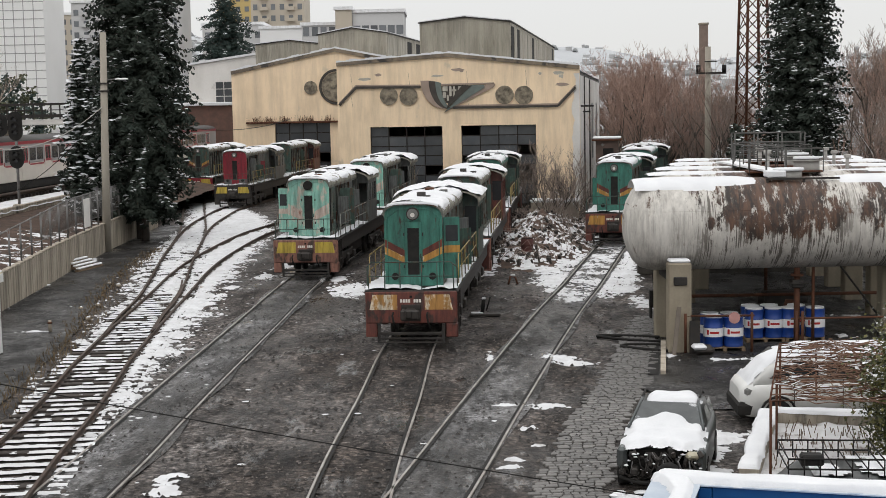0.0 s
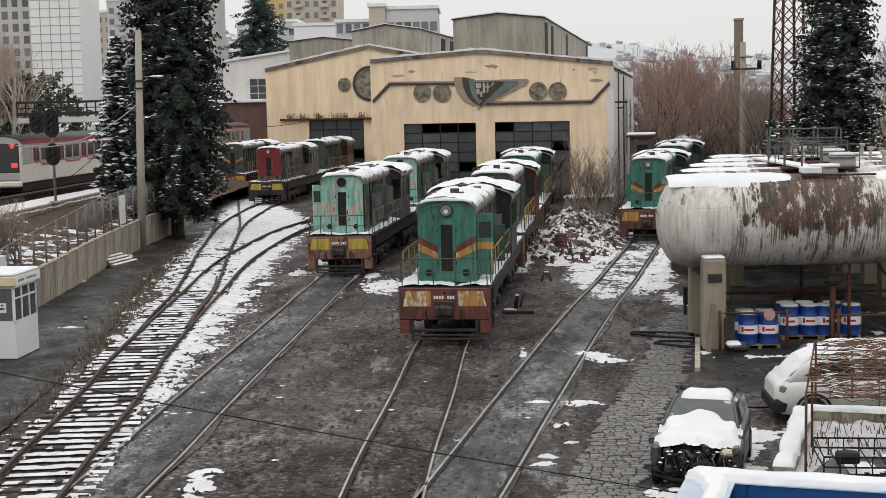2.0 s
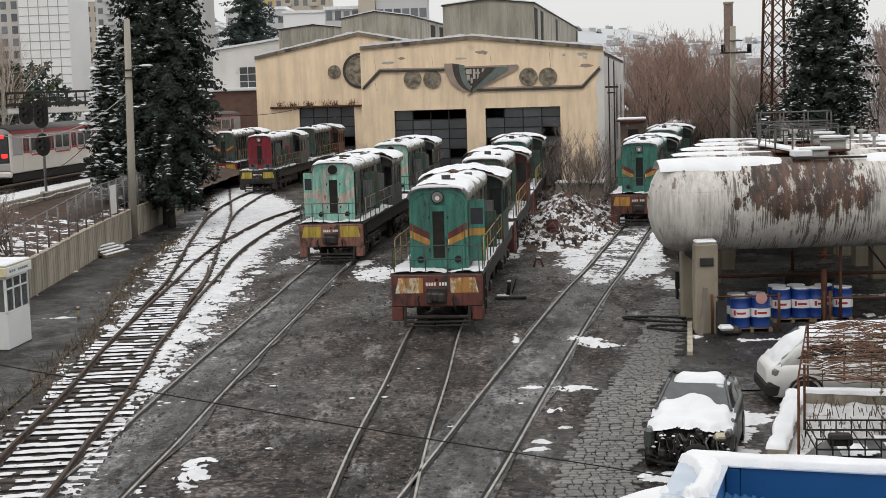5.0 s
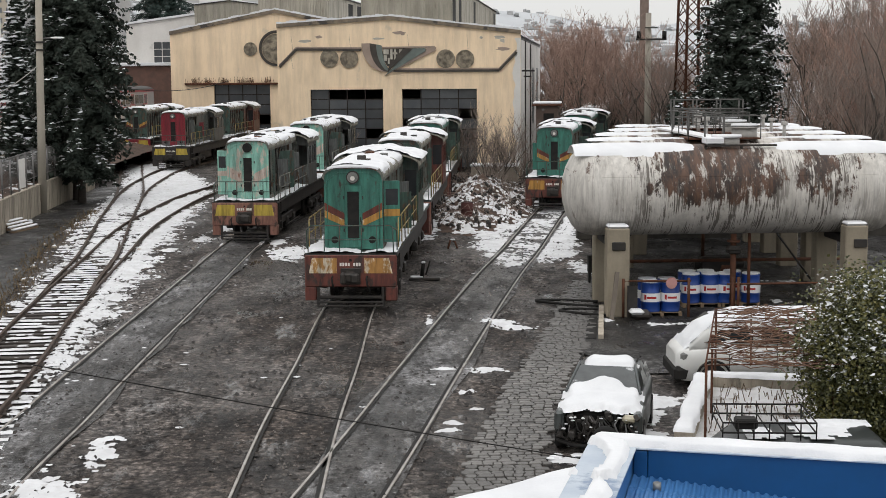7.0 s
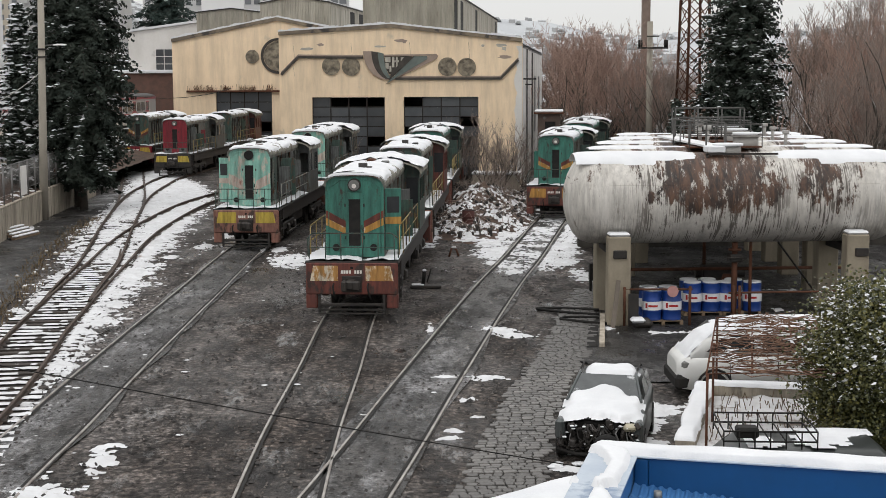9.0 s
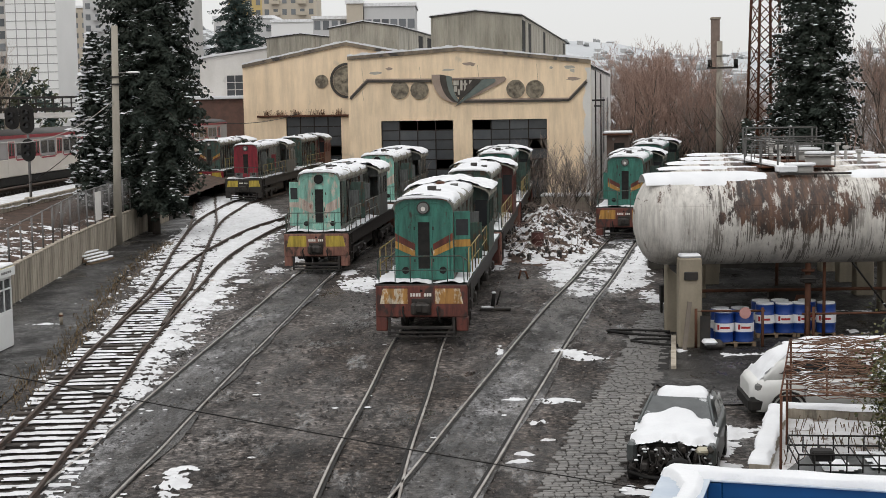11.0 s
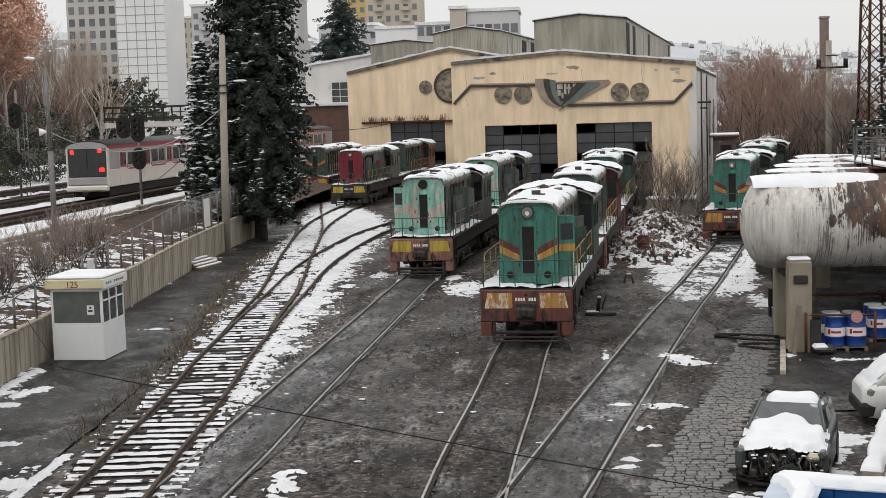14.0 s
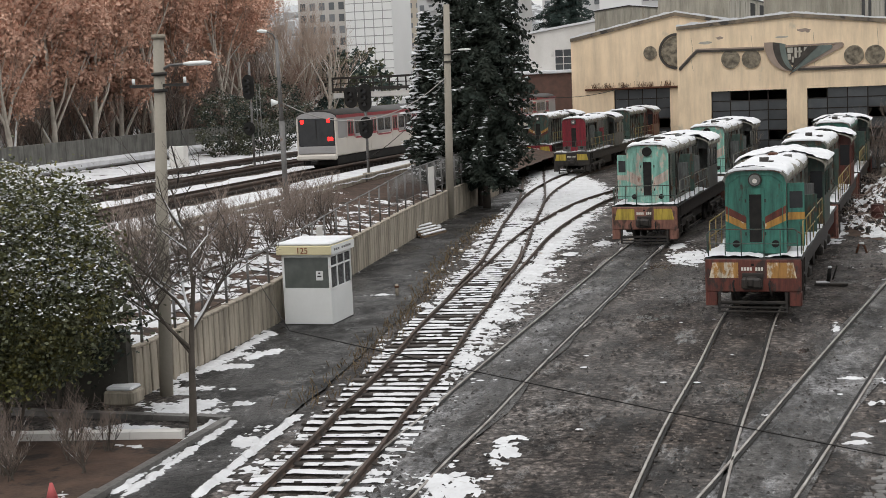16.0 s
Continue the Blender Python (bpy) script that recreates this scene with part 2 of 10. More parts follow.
# ---- mesh building ----
class Build:
    """Collects faces for one mesh."""

    def __init__(self):
        self.v, self.f, self.s = [], [], []

    def face(self, pts, smooth=False):
        i = len(self.v)
        self.v.extend(tuple(p) for p in pts)
        self.f.append(tuple(range(i, i + len(pts))))
        self.s.append(smooth)
        return self

    def box(self, x0, x1, y0, y1, z0, z1, b=0.0, m=None):
        if b <= 0:
            p = [(x0, y0, z0), (x1, y0, z0), (x1, y1, z0), (x0, y1, z0), (x0, y0, z1), (x1, y0, z1), (x1, y1, z1), (x0, y1, z1)]
            q = [(0, 3, 2, 1), (4, 5, 6, 7), (0, 1, 5, 4), (1, 2, 6, 5), (2, 3, 7, 6), (3, 0, 4, 7)]
        else:
            p, q, ids = [], [], {}
            for i, x in enumerate((x0, x1)):
                for j, y in enumerate((y0, y1)):
                    for k, z in enumerate((z0, z1)):
                        sx, sy, sz = (b, -b)[i], (b, -b)[j], (b, -b)[k]
                        for ax, pt in enumerate(((x, y + sy, z + sz), (x + sx, y, z + sz), (x + sx, y + sy, z))):
                            ids[i, j, k, ax] = len(p)
                            p.append(pt)
            o = lambda i, j, k, a: ids[i, j, k, a]
            for s in (0, 1):
                c = [(0, 0), (1, 0), (1, 1), (0, 1)]
                q.append(tuple(o(s, a, e, 0) for a, e in (c if s else c[::-1])))
                q.append(tuple(o(a, s, e, 1) for a, e in (c[::-1] if s else c)))
                q.append(tuple(o(a, e, s, 2) for a, e in (c if s else c[::-1])))
            for s in (0, 1):
                for u in (0, 1):
                    w = (o(s, u, 0, 0), o(s, u, 1, 0), o(s, u, 1, 1), o(s, u, 0, 1))
                    q.append(w if s != u else w[::-1])
                    w = (o(s, 0, u, 0), o(s, 0, u, 2), o(s, 1, u, 2), o(s, 1, u, 0))
                    q.append(w if s != u else w[::-1])
                    w = (o(0, s, u, 1), o(1, s, u, 1), o(1, s, u, 2), o(0, s, u, 2))
                    q.append(w if s != u else w[::-1])
            for i in (0, 1):
                for j in (0, 1):
                    for k in (0, 1):
                        w = (o(i, j, k, 0), o(i, j, k, 1), o(i, j, k, 2))
                        q.append(w if (i + j + k) % 2 else w[::-1])
        if m is not None:
            p = [tuple(m @ Vector(a)) for a in p]
        i = len(self.v)
        self.v.extend(p)
        for a in q:
            self.f.append(tuple(i + k for k in a))
            self.s.append(False)
        return self

    def tube(self, pts, r, n=8, caps=True, r1=None, smooth=True):
        """A round bar along pts; r may taper to r1."""
        pts = [Vector(p) for p in pts]
        base = len(self.v)
        up = None
        for i, p in enumerate(pts):
            d = (pts[min(i + 1, len(pts) - 1)] - pts[max(i - 1, 0)]).normalized()
            if up is None:
                up = Vector((0, 0, 1)) if abs(d.z) < 0.9 else Vector((1, 0, 0))
            a = d.cross(up).normalized()
            up = a.cross(d).normalized()
            rr = r if r1 is None else r + (r1 - r) * i / max(1, len(pts) - 1)
            for k in range(n):
                w = 2 * math.pi * k / n
                self.v.append(tuple(p + (a * math.cos(w) + up * math.sin(w)) * rr))
        for i in range(len(pts) - 1):
            for k in range(n):
                k2 = (k + 1) % n
                self.f.append((base + i * n + k, base + i * n + k2, base + (i + 1) * n + k2, base + (i + 1) * n + k))
                self.s.append(smooth)
        if caps:
            self.f.append(tuple(base + k for k in range(n))[::-1])
            self.f.append(tuple(base + (len(pts) - 1) * n + k for k in range(n)))
            self.s.extend((False, False))
        return self

    def loft(self, rings, closed=True, caps=True, smooth=True):
        """Skins rings of equal length."""
        base, n = len(self.v), len(rings[0])
        for ring in rings:
            self.v.extend(tuple(p) for p in ring)
        for i in range(len(rings) - 1):
            for k in range(n if closed else n - 1):
                k2 = (k + 1) % n
                self.f.append((base + i * n + k, base + i * n + k2, base + (i + 1) * n + k2, base + (i + 1) * n + k))
                self.s.append(smooth)
        if caps and closed:
            self.f.append(tuple(base + k for k in range(n))[::-1])
            self.f.append(tuple(base + (len(rings) - 1) * n + k for k in range(n)))
            self.s.extend((False, False))
        return self

    def prism(self, outline, y0, y1, m=None):
        """An outline in x, z (anticlockwise seen from -y) pushed from y0 to y1."""
        a = [Vector((x, y0, z)) for x, z in outline]
        b = [Vector((x, y1, z)) for x, z in outline]
        if m is not None:
            a, b = [m @ p for p in a], [m @ p for p in b]
        self.face(a)
        self.face(b[::-1])
        for i in range(len(a)):
            j = (i + 1) % len(a)
            self.face((a[j], a[i], b[i], b[j]))
        return self

    def slab(self, outline, z0, z1):
        """An outline in x, y (anticlockwise from above) pushed from z0 to z1."""
        a, b = [(x, y, z0) for x, y in outline], [(x, y, z1) for x, y in outline]
        self.face(b)
        self.face(a[::-1])
        for i in range(len(a)):
            j = (i + 1) % len(a)
            self.face((a[i], a[j], b[j], b[i]))
        return self

    def mesh(self, name, *mats):
        me = bpy.data.meshes.new(name)
        me.from_pydata(self.v, [], self.f)
        me.polygons.foreach_set("use_smooth", self.s)
        for m in mats:
            me.materials.append(m)
        me.update()
        return me


def part(name, build, mat, parent=None, label="", at=None, kind=""):
    ob = new(name, build.mesh(name, mat) if isinstance(build, Build) else build)
    if parent is not None:
        ob.parent = parent
    if at is not None:
        ob.matrix_basis = at
    return tagged(ob, label, kind=kind)


def thing(name, label, category, at=None, group="", kind=""):
    ob = new(name)
    ob.empty_display_size = 0.3
    if at is not None:
        ob.matrix_basis = at
    return tagged(ob, label, category, group, kind)


def noise2(x, y, s=1.0, seed=0.0):
    return noise.noise(Vector((x * s, y * s, seed)))


def lerp_path(path, n):
    """Points evenly along a polyline smoothed as a Catmull-Rom curve."""
    p = [Vector(a) for a in path]
    q = [2 * p[0] - p[1], *p, 2 * p[-1] - p[-2]]
    fine = []
    for i in range(1, len(q) - 2):
        for k in range(12):
            t = k / 12
            fine.append(0.5 * ((2 * q[i]) + (q[i + 1] - q[i - 1]) * t + (2 * q[i - 1] - 5 * q[i] + 4 * q[i + 1] - q[i + 2]) * t * t + (3 * q[i] - q[i - 1] - 3 * q[i + 1] + q[i + 2]) * t ** 3))
    fine.append(p[-1])
    run = [0.0]
    for a, b in zip(fine, fine[1:]):
        run.append(run[-1] + (b - a).length)
    out, j = [], 0
    for i in range(n):
        s = run[-1] * i / (n - 1)
        while j < len(run) - 2 and run[j + 1] < s:
            j += 1
        u = (s - run[j]) / max(1e-9, run[j + 1] - run[j])
        out.append(fine[j].lerp(fine[j + 1], min(1, u)))
    return out

# ---- ground and tracks ----
def ground_sheet():
    """One sheet to the horizon, gently uneven in the yard."""
    b = Build()
    xs = [-900, -300, -120, -60] + [-40 + 1.0 * i for i in range(71)] + [45, 80, 160, 400, 900]
    ys = [-60, 0, 10] + [18 + 1.0 * i for i in range(113)] + [145, 180, 260, 500, 1200, 2500]
    idx = {}
    for j, y in enumerate(ys):
        for i, x in enumerate(xs):
            idx[i, j] = len(b.v)
            near = 1.0 if -22 < x < 25 and 20 < y < 125 else 0.0
            b.v.append((x, y, near * (0.03 * noise2(x, y, 0.35, 3.0) - 0.012)))
    for j in range(len(ys) - 1):
        for i in range(len(xs) - 1):
            b.f.append((idx[i, j], idx[i + 1, j], idx[i + 1, j + 1], idx[i, j + 1]))
            b.s.append(True)
    ob = part("ground", b, M_DIRT)
    return tagged(ob, "dark oily dirt of a railway yard", "ground", kind="structure")


ground_sheet()


def interp(table, y):
    if y <= table[0][0]:
        return table[0][1:]
    for a, c in zip(table, table[1:]):
        if y <= c[0]:
            u = (y - a[0]) / (c[0] - a[0])
            return tuple(p + (q - p) * u for p, q in zip(a[1:], c[1:]))
    return table[-1][1:]


def strip(path, half, z, wob=0.0, n=60):
    b = Build()
    c = lerp_path([(x, y, 0) for x, y in path], n)
    for i in range(n):
        d = (c[min(i + 1, n - 1)] - c[max(i - 1, 0)]).normalized()
        s = Vector((d.y, -d.x, 0))
        for k in range(5):
            w = (k / 2 - 1) * (half + wob * noise2(i * 0.7, k * 3.1, 0.5, 9))
            p = c[i] + s * w
            b.v.append((p.x, p.y, z + 0.012 * noise2(p.x, p.y, 0.8, 5)))
    for i in range(n - 1):
        for k in range(4):
            a = i * 5 + k
            b.f.append((a, a + 1, a + 6, a + 5))
            b.s.append(True)
    return b


ROAD = Build()
ROAD_EDGE = [(18, -22.0, -10.5), (26, -12.9, -10.9), (29, -12.6, -11.1), (33, -15.6, -11.3), (40, -16.0, -11.9), (47, -16.6, -12.6), (55, -17.1, -13.9), (64, -17.7, -15.0), (75, -18.2, -15.6), (92, -18.6, -17.0)]
rows_n = 90
for j in range(rows_n):
    y = 18 + 74 * j / (rows_n - 1)
    a, c = interp(ROAD_EDGE, y)
    c += 0.18 * noise2(y, 0, 0.9, 4) + 0.1 * noise2(y, 1, 3.0, 4)
    for k in range(7):
        x = a + (c - a) * k / 6
        ROAD.v.append((x, y, 0.03 + 0.015 * noise2(x, y, 0.5, 2)))
for j in range(rows_n - 1):
    for k in range(6):
        a = j * 7 + k
        ROAD.f.append((a, a + 1, a + 8, a + 7))
        ROAD.s.append(True)
tagged(part("road", ROAD, M_ASPHALT), "dark wet asphalt road along the wall", "road", kind="structure")

TRACK_RIGHT = [(-1.36, 21), (-0.83, 23.55), (-0.31, 26.2), (0.2, 28.9), (0.86, 32.5), (2.13, 39.2), (3.22, 44.9), (4.45, 51.0), (5.77, 57.1), (8.52, 70.8), (12.4, 89.3), (21.5, 133)]
TRACK_MIDDLE = [(-2.0, 21), (-1.88, 25.9), (-1.75, 29.5), (-1.45, 35.0), (-1.1, 42.9), (-0.4, 50.5), (3.1, 86.5), (4.1, 97)]
TRACK_GREEN = [(-7.5, 21), (-7.36, 25.8), (-7.2, 29.3), (-7.1, 33.2), (-6.93, 38.3), (-6.55, 48), (-6.1, 59.8), (-5.2, 70.8), (-2.6, 97)]
TRACK_LEFT = [(-8.55, 21), (-8.85, 25.75), (-9.15, 29.2), (-9.35, 32.4), (-9.75, 36.8), (-10.15, 40.6), (-10.5, 45.4), (-10.95, 49.6), (-11.55, 56.3), (-13.35, 69.4), (-15.0, 82.3), (-16.3, 90.5), (-18.1, 100.8), (-20.2, 113), (-21.8, 124)]
TRACK_BRANCH = [(-10.5, 45.4), (-10.75, 49.5), (-11.2, 57), (-11.6, 63), (-11.75, 70), (-11.4, 81), (-10.5, 88), (-9.0, 95), (-7.6, 98)]
TRACK_RED = [(-15.0, 82.3), (-15.7, 90), (-16.0, 98), (-16.0, 105.9), (-14.5, 121), (-12.8, 139)]


def rail(path, side, top, mat, name="rail", n=80):
    """One rail with head, web and foot along a track's centre line."""
    c = lerp_path([(x, y, 0) for x, y in path], n)
    sec = [(-0.065, -0.16), (-0.065, -0.145), (-0.012, -0.13), (-0.012, -0.045), (-0.037, -0.03), (-0.037, -0.006), (-0.028, 0), (0.028, 0), (0.037, -0.006), (0.037, -0.03), (0.012, -0.045), (0.012, -0.13), (0.065, -0.145), (0.065, -0.16)]
    rings = []
    for i, p in enumerate(c):
        d = (c[min(i + 1, n - 1)] - c[max(i - 1, 0)]).normalized()
        s = Vector((d.y, -d.x, 0))
        rings.append([p + s * (side * 0.796 + u * (0.72 if top < 0.1 else 1.0)) + Vector((0, 0, top + w)) for u, w in sec])
    return Build().loft(rings, smooth=False)


def track(label, path, top, mat, bed=None, half=1.25):
    t = thing("railway_track", label, "track", kind="structure")
    for s in (-1, 1):
        part("rail", rail(path, s, top, mat), mat, t)
    if top < 0.1:
        c = lerp_path([(x, y, 0) for x, y in path], 90)
        for s in (-1, 1):
            g = Build()
            for i, p in enumerate(c):
                d = (c[min(i + 1, 89)] - c[max(i - 1, 0)]).normalized()
                q = Vector((d.y, -d.x, 0))
                for w in (0.69, 0.752):
                    r = p + q * s * w
                    g.v.append((r.x, r.y, 0.044))
                if i:
                    g.f.append((2 * i - 2, 2 * i - 1, 2 * i + 1, 2 * i))
                    g.s.append(True)
            part("flangeway", g, M_DARK, t, "dark groove inside the rail")
    if bed:
        part("track_bed", strip(path, half, 0.022, 0.25), bed, t, "wet grey concrete between the rails")
    return t


track("worn rails sunk in wet concrete slabs", TRACK_RIGHT, 0.06, M_RAIL, M_SLAB, 0.95)
track("worn rails sunk in oily ground", TRACK_MIDDLE, 0.06, M_RAIL)
track("worn rails sunk in wet concrete", TRACK_GREEN, 0.06, M_RAIL, M_SLAB, 0.95)
left_track = track("rusty rails on snowy timber sleepers", TRACK_LEFT, 0.17, M_RUSTRAIL)
track("rusty branch rails on snow", TRACK_BRANCH, 0.17, M_RUSTRAIL)
track("rusty siding rails on snow", TRACK_RED, 0.16, M_RUSTRAIL)
# check rail of the points
part("check_rail", rail([(-10.55, 46), (-10.95, 50), (-11.5, 56), (-12.1, 60)], 0.9, 0.18, M_RUSTRAIL, n=20), M_RUSTRAIL, left_track)

# ---- shunting locomotives ----
def paint(name, c, c2=None, c3=(0.05, 0.033, 0.025), amount=0.62, rough=0.5):
    c2 = c2 or tuple(0.45 * v for v in c)
    return material(name, c, c2, rough, scale=4.5, fine=22, bump=0.2, c3=c3, amount3=amount - 0.045, streak=2.2, grime=0.5, run=5.0)


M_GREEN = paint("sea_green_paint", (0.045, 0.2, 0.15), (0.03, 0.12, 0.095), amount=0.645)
M_MINT = paint("faded_mint_paint", (0.27, 0.52, 0.43), (0.18, 0.39, 0.32), (0.5, 0.44, 0.37), 0.58)
M_REDPAINT = paint("crimson_paint", (0.24, 0.012, 0.025), (0.17, 0.01, 0.02), amount=0.7)
M_MAROON = paint("rusty_maroon_paint", (0.17, 0.045, 0.03), (0.1, 0.032, 0.025), (0.05, 0.03, 0.025), 0.58)
M_PINKRUST = paint("faded_rust_paint", (0.3, 0.14, 0.1), (0.18, 0.08, 0.06), (0.07, 0.04, 0.03), 0.58)
M_ORANGE = paint("ochre_yellow_paint", (0.45, 0.24, 0.05), (0.4, 0.2, 0.04), (0.6, 0.55, 0.45), 0.63)
M_PEELED = paint("peeling_cream_paint", (0.42, 0.22, 0.06), (0.36, 0.18, 0.05), (0.68, 0.6, 0.46), 0.53)
M_WARNYELLOW = paint("warning_yellow_paint", (0.5, 0.38, 0.05), (0.42, 0.3, 0.05), amount=0.68)
M_STRIPE = paint("dark_red_stripe", (0.16, 0.035, 0.02), amount=0.75)
M_PALE = paint("bleached_pink_stripe", (0.55, 0.45, 0.38), (0.45, 0.35, 0.3), (0.3, 0.14, 0.1), 0.64)
M_ROOFGREY = paint("weathered_roof_paint", (0.3, 0.29, 0.24), (0.2, 0.19, 0.16), (0.12, 0.08, 0.05), 0.6, 0.7)
M_HANDRAIL = paint("yellow_handrail_paint", (0.36, 0.27, 0.08), (0.2, 0.15, 0.06), amount=0.58)
M_DULLGREEN = paint("dull_green_paint", (0.05, 0.1, 0.077), (0.022, 0.035, 0.03), (0.09, 0.05, 0.03), 0.58)
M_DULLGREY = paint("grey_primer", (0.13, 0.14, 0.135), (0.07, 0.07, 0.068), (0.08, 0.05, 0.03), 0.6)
M_BAREFRAME = paint("weathered_frame_paint", (0.24, 0.25, 0.22), (0.12, 0.12, 0.105), (0.1, 0.055, 0.035), 0.56, 0.7)
M_GALVPIPE = paint("dull_pipe_paint", (0.3, 0.29, 0.26), amount=0.6)
M_GLASSDARK = material("dusty_glass", (0.02, 0.022, 0.025), (0.035, 0.036, 0.038), 0.25, scale=2, fine=12, bump=0.02)
M_LENS = material("lamp_glass", (0.2, 0.2, 0.19), (0.12, 0.12, 0.115), 0.15, scale=5, fine=20, bump=0.0)
M_WHITEMARK = material("white_mark", (0.75, 0.72, 0.66), rough=0.6)


def arc_roof(half, z_side, rise, n=12):
    """Half-ellipse over a body, from right to left."""
    return [(half * math.cos(math.pi * k / n), z_side + rise * math.sin(math.pi * k / n)) for k in range(n + 1)]


def hood_arc(half, z_side, rise, n=16):
    """A flattened hood roof with rounded corners, from right to left."""
    out = []
    for k in range(n + 1):
        c, w = math.cos(math.pi * k / n), math.sin(math.pi * k / n)
        out.append((half * math.copysign(abs(c) ** 0.5, c) if abs(c) > 1e-6 else 0.0, z_side + rise * max(0.0, w) ** 0.85))
    return out


def snow_on(fun, us, vs, cover=0.0, thick=0.07, seed=0.0, s=1.2):
    """Snow that lies on the surface fun(u, v) -> point, normal; where it thins out it sinks into the surface."""
    b = Build()
    h = {}
    for i, u in enumerate(us):
        for j, v in enumerate(vs):
            p, nrm, keep = fun(u, v)
            d = keep * (0.5 + cover + 0.9 * noise.noise(Vector((p.x * s, p.y * s, p.z * s + seed))) + 0.4 * noise.noise(Vector((p.x * 4 * s, p.y * 4 * s, seed)))) - 0.3
            d = max(-0.25, min(1.0, d))
            h[i, j] = d
            b.v.append(tuple(p + nrm * thick * d))
    n = len(vs)
    for i in range(len(us) - 1):
        for j in range(n - 1):
            if max(h[i, j], h[i + 1, j], h[i, j + 1], h[i + 1, j + 1]) > -0.1:
                a = i * n + j
                b.f.append((a, a + n, a + n + 1, a + 1))
                b.s.append(True)
    return b


def frange(a, b, n):
    return [a + (b - a) * i / (n - 1) for i in range(n)]


def locomotive(label, body, frame_paint, panel, stripes, seed, doors_open=(), lamp_out=False, rails_paint=None, side=None, group="stored locomotives"):
    """A six-axle hood locomotive; its front buffer beam at y = 0, the long hood first. Sizes in metres over the rail."""
    rnd = random.Random(seed)
    rails_paint = rails_paint or M_HANDRAIL
    side = side or body
    t = thing("locomotive", label, "locomotive", group=group)
    # underframe and front beam
    part("underframe", Build().box(-1.32, 1.32, 0.14, 15.7, 1.1, 1.62, 0.03).box(-0.9, 0.9, 5.6, 9.8, 0.45, 1.1, 0.06), M_DARKSTEEL if seed % 2 else frame_paint, t)
    bb = Build().box(-1.4, 1.4, 0.0, 0.14, 0.72, 1.7, 0.03)
    for s in (-1, 1):
        bb.box(*sorted((s * 1.4, s * 1.05)), 0.01, 0.4, 0.3, 0.72, 0.02)
    beam = part("buffer_beam", bb, frame_paint, t)
    for s in (-1, 1):
        x0, x1 = sorted((s * 0.42, s * 1.27))
        part("warning_panel", Build().prism([(x0, 1.14), (x1, 1.14), (x1 - (0.1 if s > 0 else 0), 1.6), (x0 + (0.1 if s < 0 else 0), 1.6)], -0.012, 0.004), panel, beam, "flaking yellow warning panel")
    for k in range(8):
        if k != 4:
            part("number_mark", Build().box(-0.33 + 0.082 * k, -0.27 + 0.082 * k, -0.006, 0.003, 1.36, 1.46), M_WHITEMARK, beam)
    part("mark", Build().box(-0.04, 0.04, -0.006, 0.003, 1.5, 1.57), M_DARK, beam)
    cp = Build().box(-0.16, 0.16, -0.5, 0.1, 0.92, 1.2, 0.05).box(-0.26, -0.1, -0.62, -0.3, 0.88, 1.22, 0.05).box(0.05, 0.3, -0.55, -0.35, 0.9, 1.2, 0.05).box(-0.3, 0.3, -0.06, 0.0, 0.8, 1.3, 0.02)
    part("coupler", cp, M_DARKSTEEL, t, "black knuckle coupler")
    for x in (-0.55, 0.5):
        part("brake_hose", Build().tube([(x, -0.02, 1.05), (x, -0.22, 1.0), (x + 0.04, -0.3, 0.8), (x + 0.1, -0.22, 0.6)], 0.03, 6), M_DARK, t)
    part("rail_guard", Build().box(-1.02, 1.02, -0.06, 0.0, 0.36, 0.46, 0.02).box(-1.0, 1.0, -0.1, -0.04, 0.24, 0.3, 0.01).box(-1.0, 1.0, -0.12, -0.06, 0.13, 0.18, 0.01).box(-1.02, -0.94, -0.08, 0.02, 0.14, 0.72).box(0.94, 1.02, -0.08, 0.02, 0.14, 0.72), M_DARKSTEEL, t)
    part("deck", Build().box(-1.42, 1.42, 0.02, 15.9, 1.64, 1.73, 0.015), M_DARKSTEEL, t)
    part("rear_beam", Build().box(-1.4, 1.4, 15.78, 15.92, 0.5, 1.64, 0.03).box(-0.2, 0.2, 15.9, 16.45, 0.9, 1.2, 0.05), frame_paint, t)
    # running gear
    for y in (1.9, 11.0):
        bg = Build()
        for s in (-1, 1):
            bg.box(*sorted((s * 0.98, s * 1.14)), y, y + 3.9, 0.52, 0.85, 0.04)
            for k in range(3):
                bg.box(*sorted((s * 0.95, s * 1.22)), y + 0.15 + 1.75 * k - 0.22 + 0.1, y + 0.15 + 1.75 * k + 0.42, 0.38, 0.72, 0.05)
        bogie = part("bogie", bg, M_DARKSTEEL, t)
        for k in range(3):
            ax = y + 0.3 + 1.65 * k
            part("wheelset", Build().tube([(-0.87, ax, 0.52), (-0.73, ax, 0.52)], 0.52, 18).tube([(0.73, ax, 0.52), (0.87, ax, 0.52)], 0.52, 18).tube([(-0.8, ax, 0.52), (0.8, ax, 0.52)], 0.09, 8), M_DARKSTEEL, bogie)
    # steps
    for s in (-1, 1):
        st = Build()
        x0, x1 = sorted((s * 1.18, s * 1.43))
        for k in range(3):
            st.box(x0, x1, 0.45, 0.95, 0.45 + 0.36 * k, 0.49 + 0.36 * k)
        st.box(x0, x1, 0.42, 0.45, 0.42, 1.66).box(x0, x1, 0.95, 0.98, 0.42, 1.66)
        part("steps", st, M_DARKSTEEL, t)
    # hood
    hw, y0, y1 = 0.9, 0.95, 8.75
    ez, rise = 3.98, 0.3  # eaves and rise of the hood roof
    top = hood_arc(hw, ez, rise)
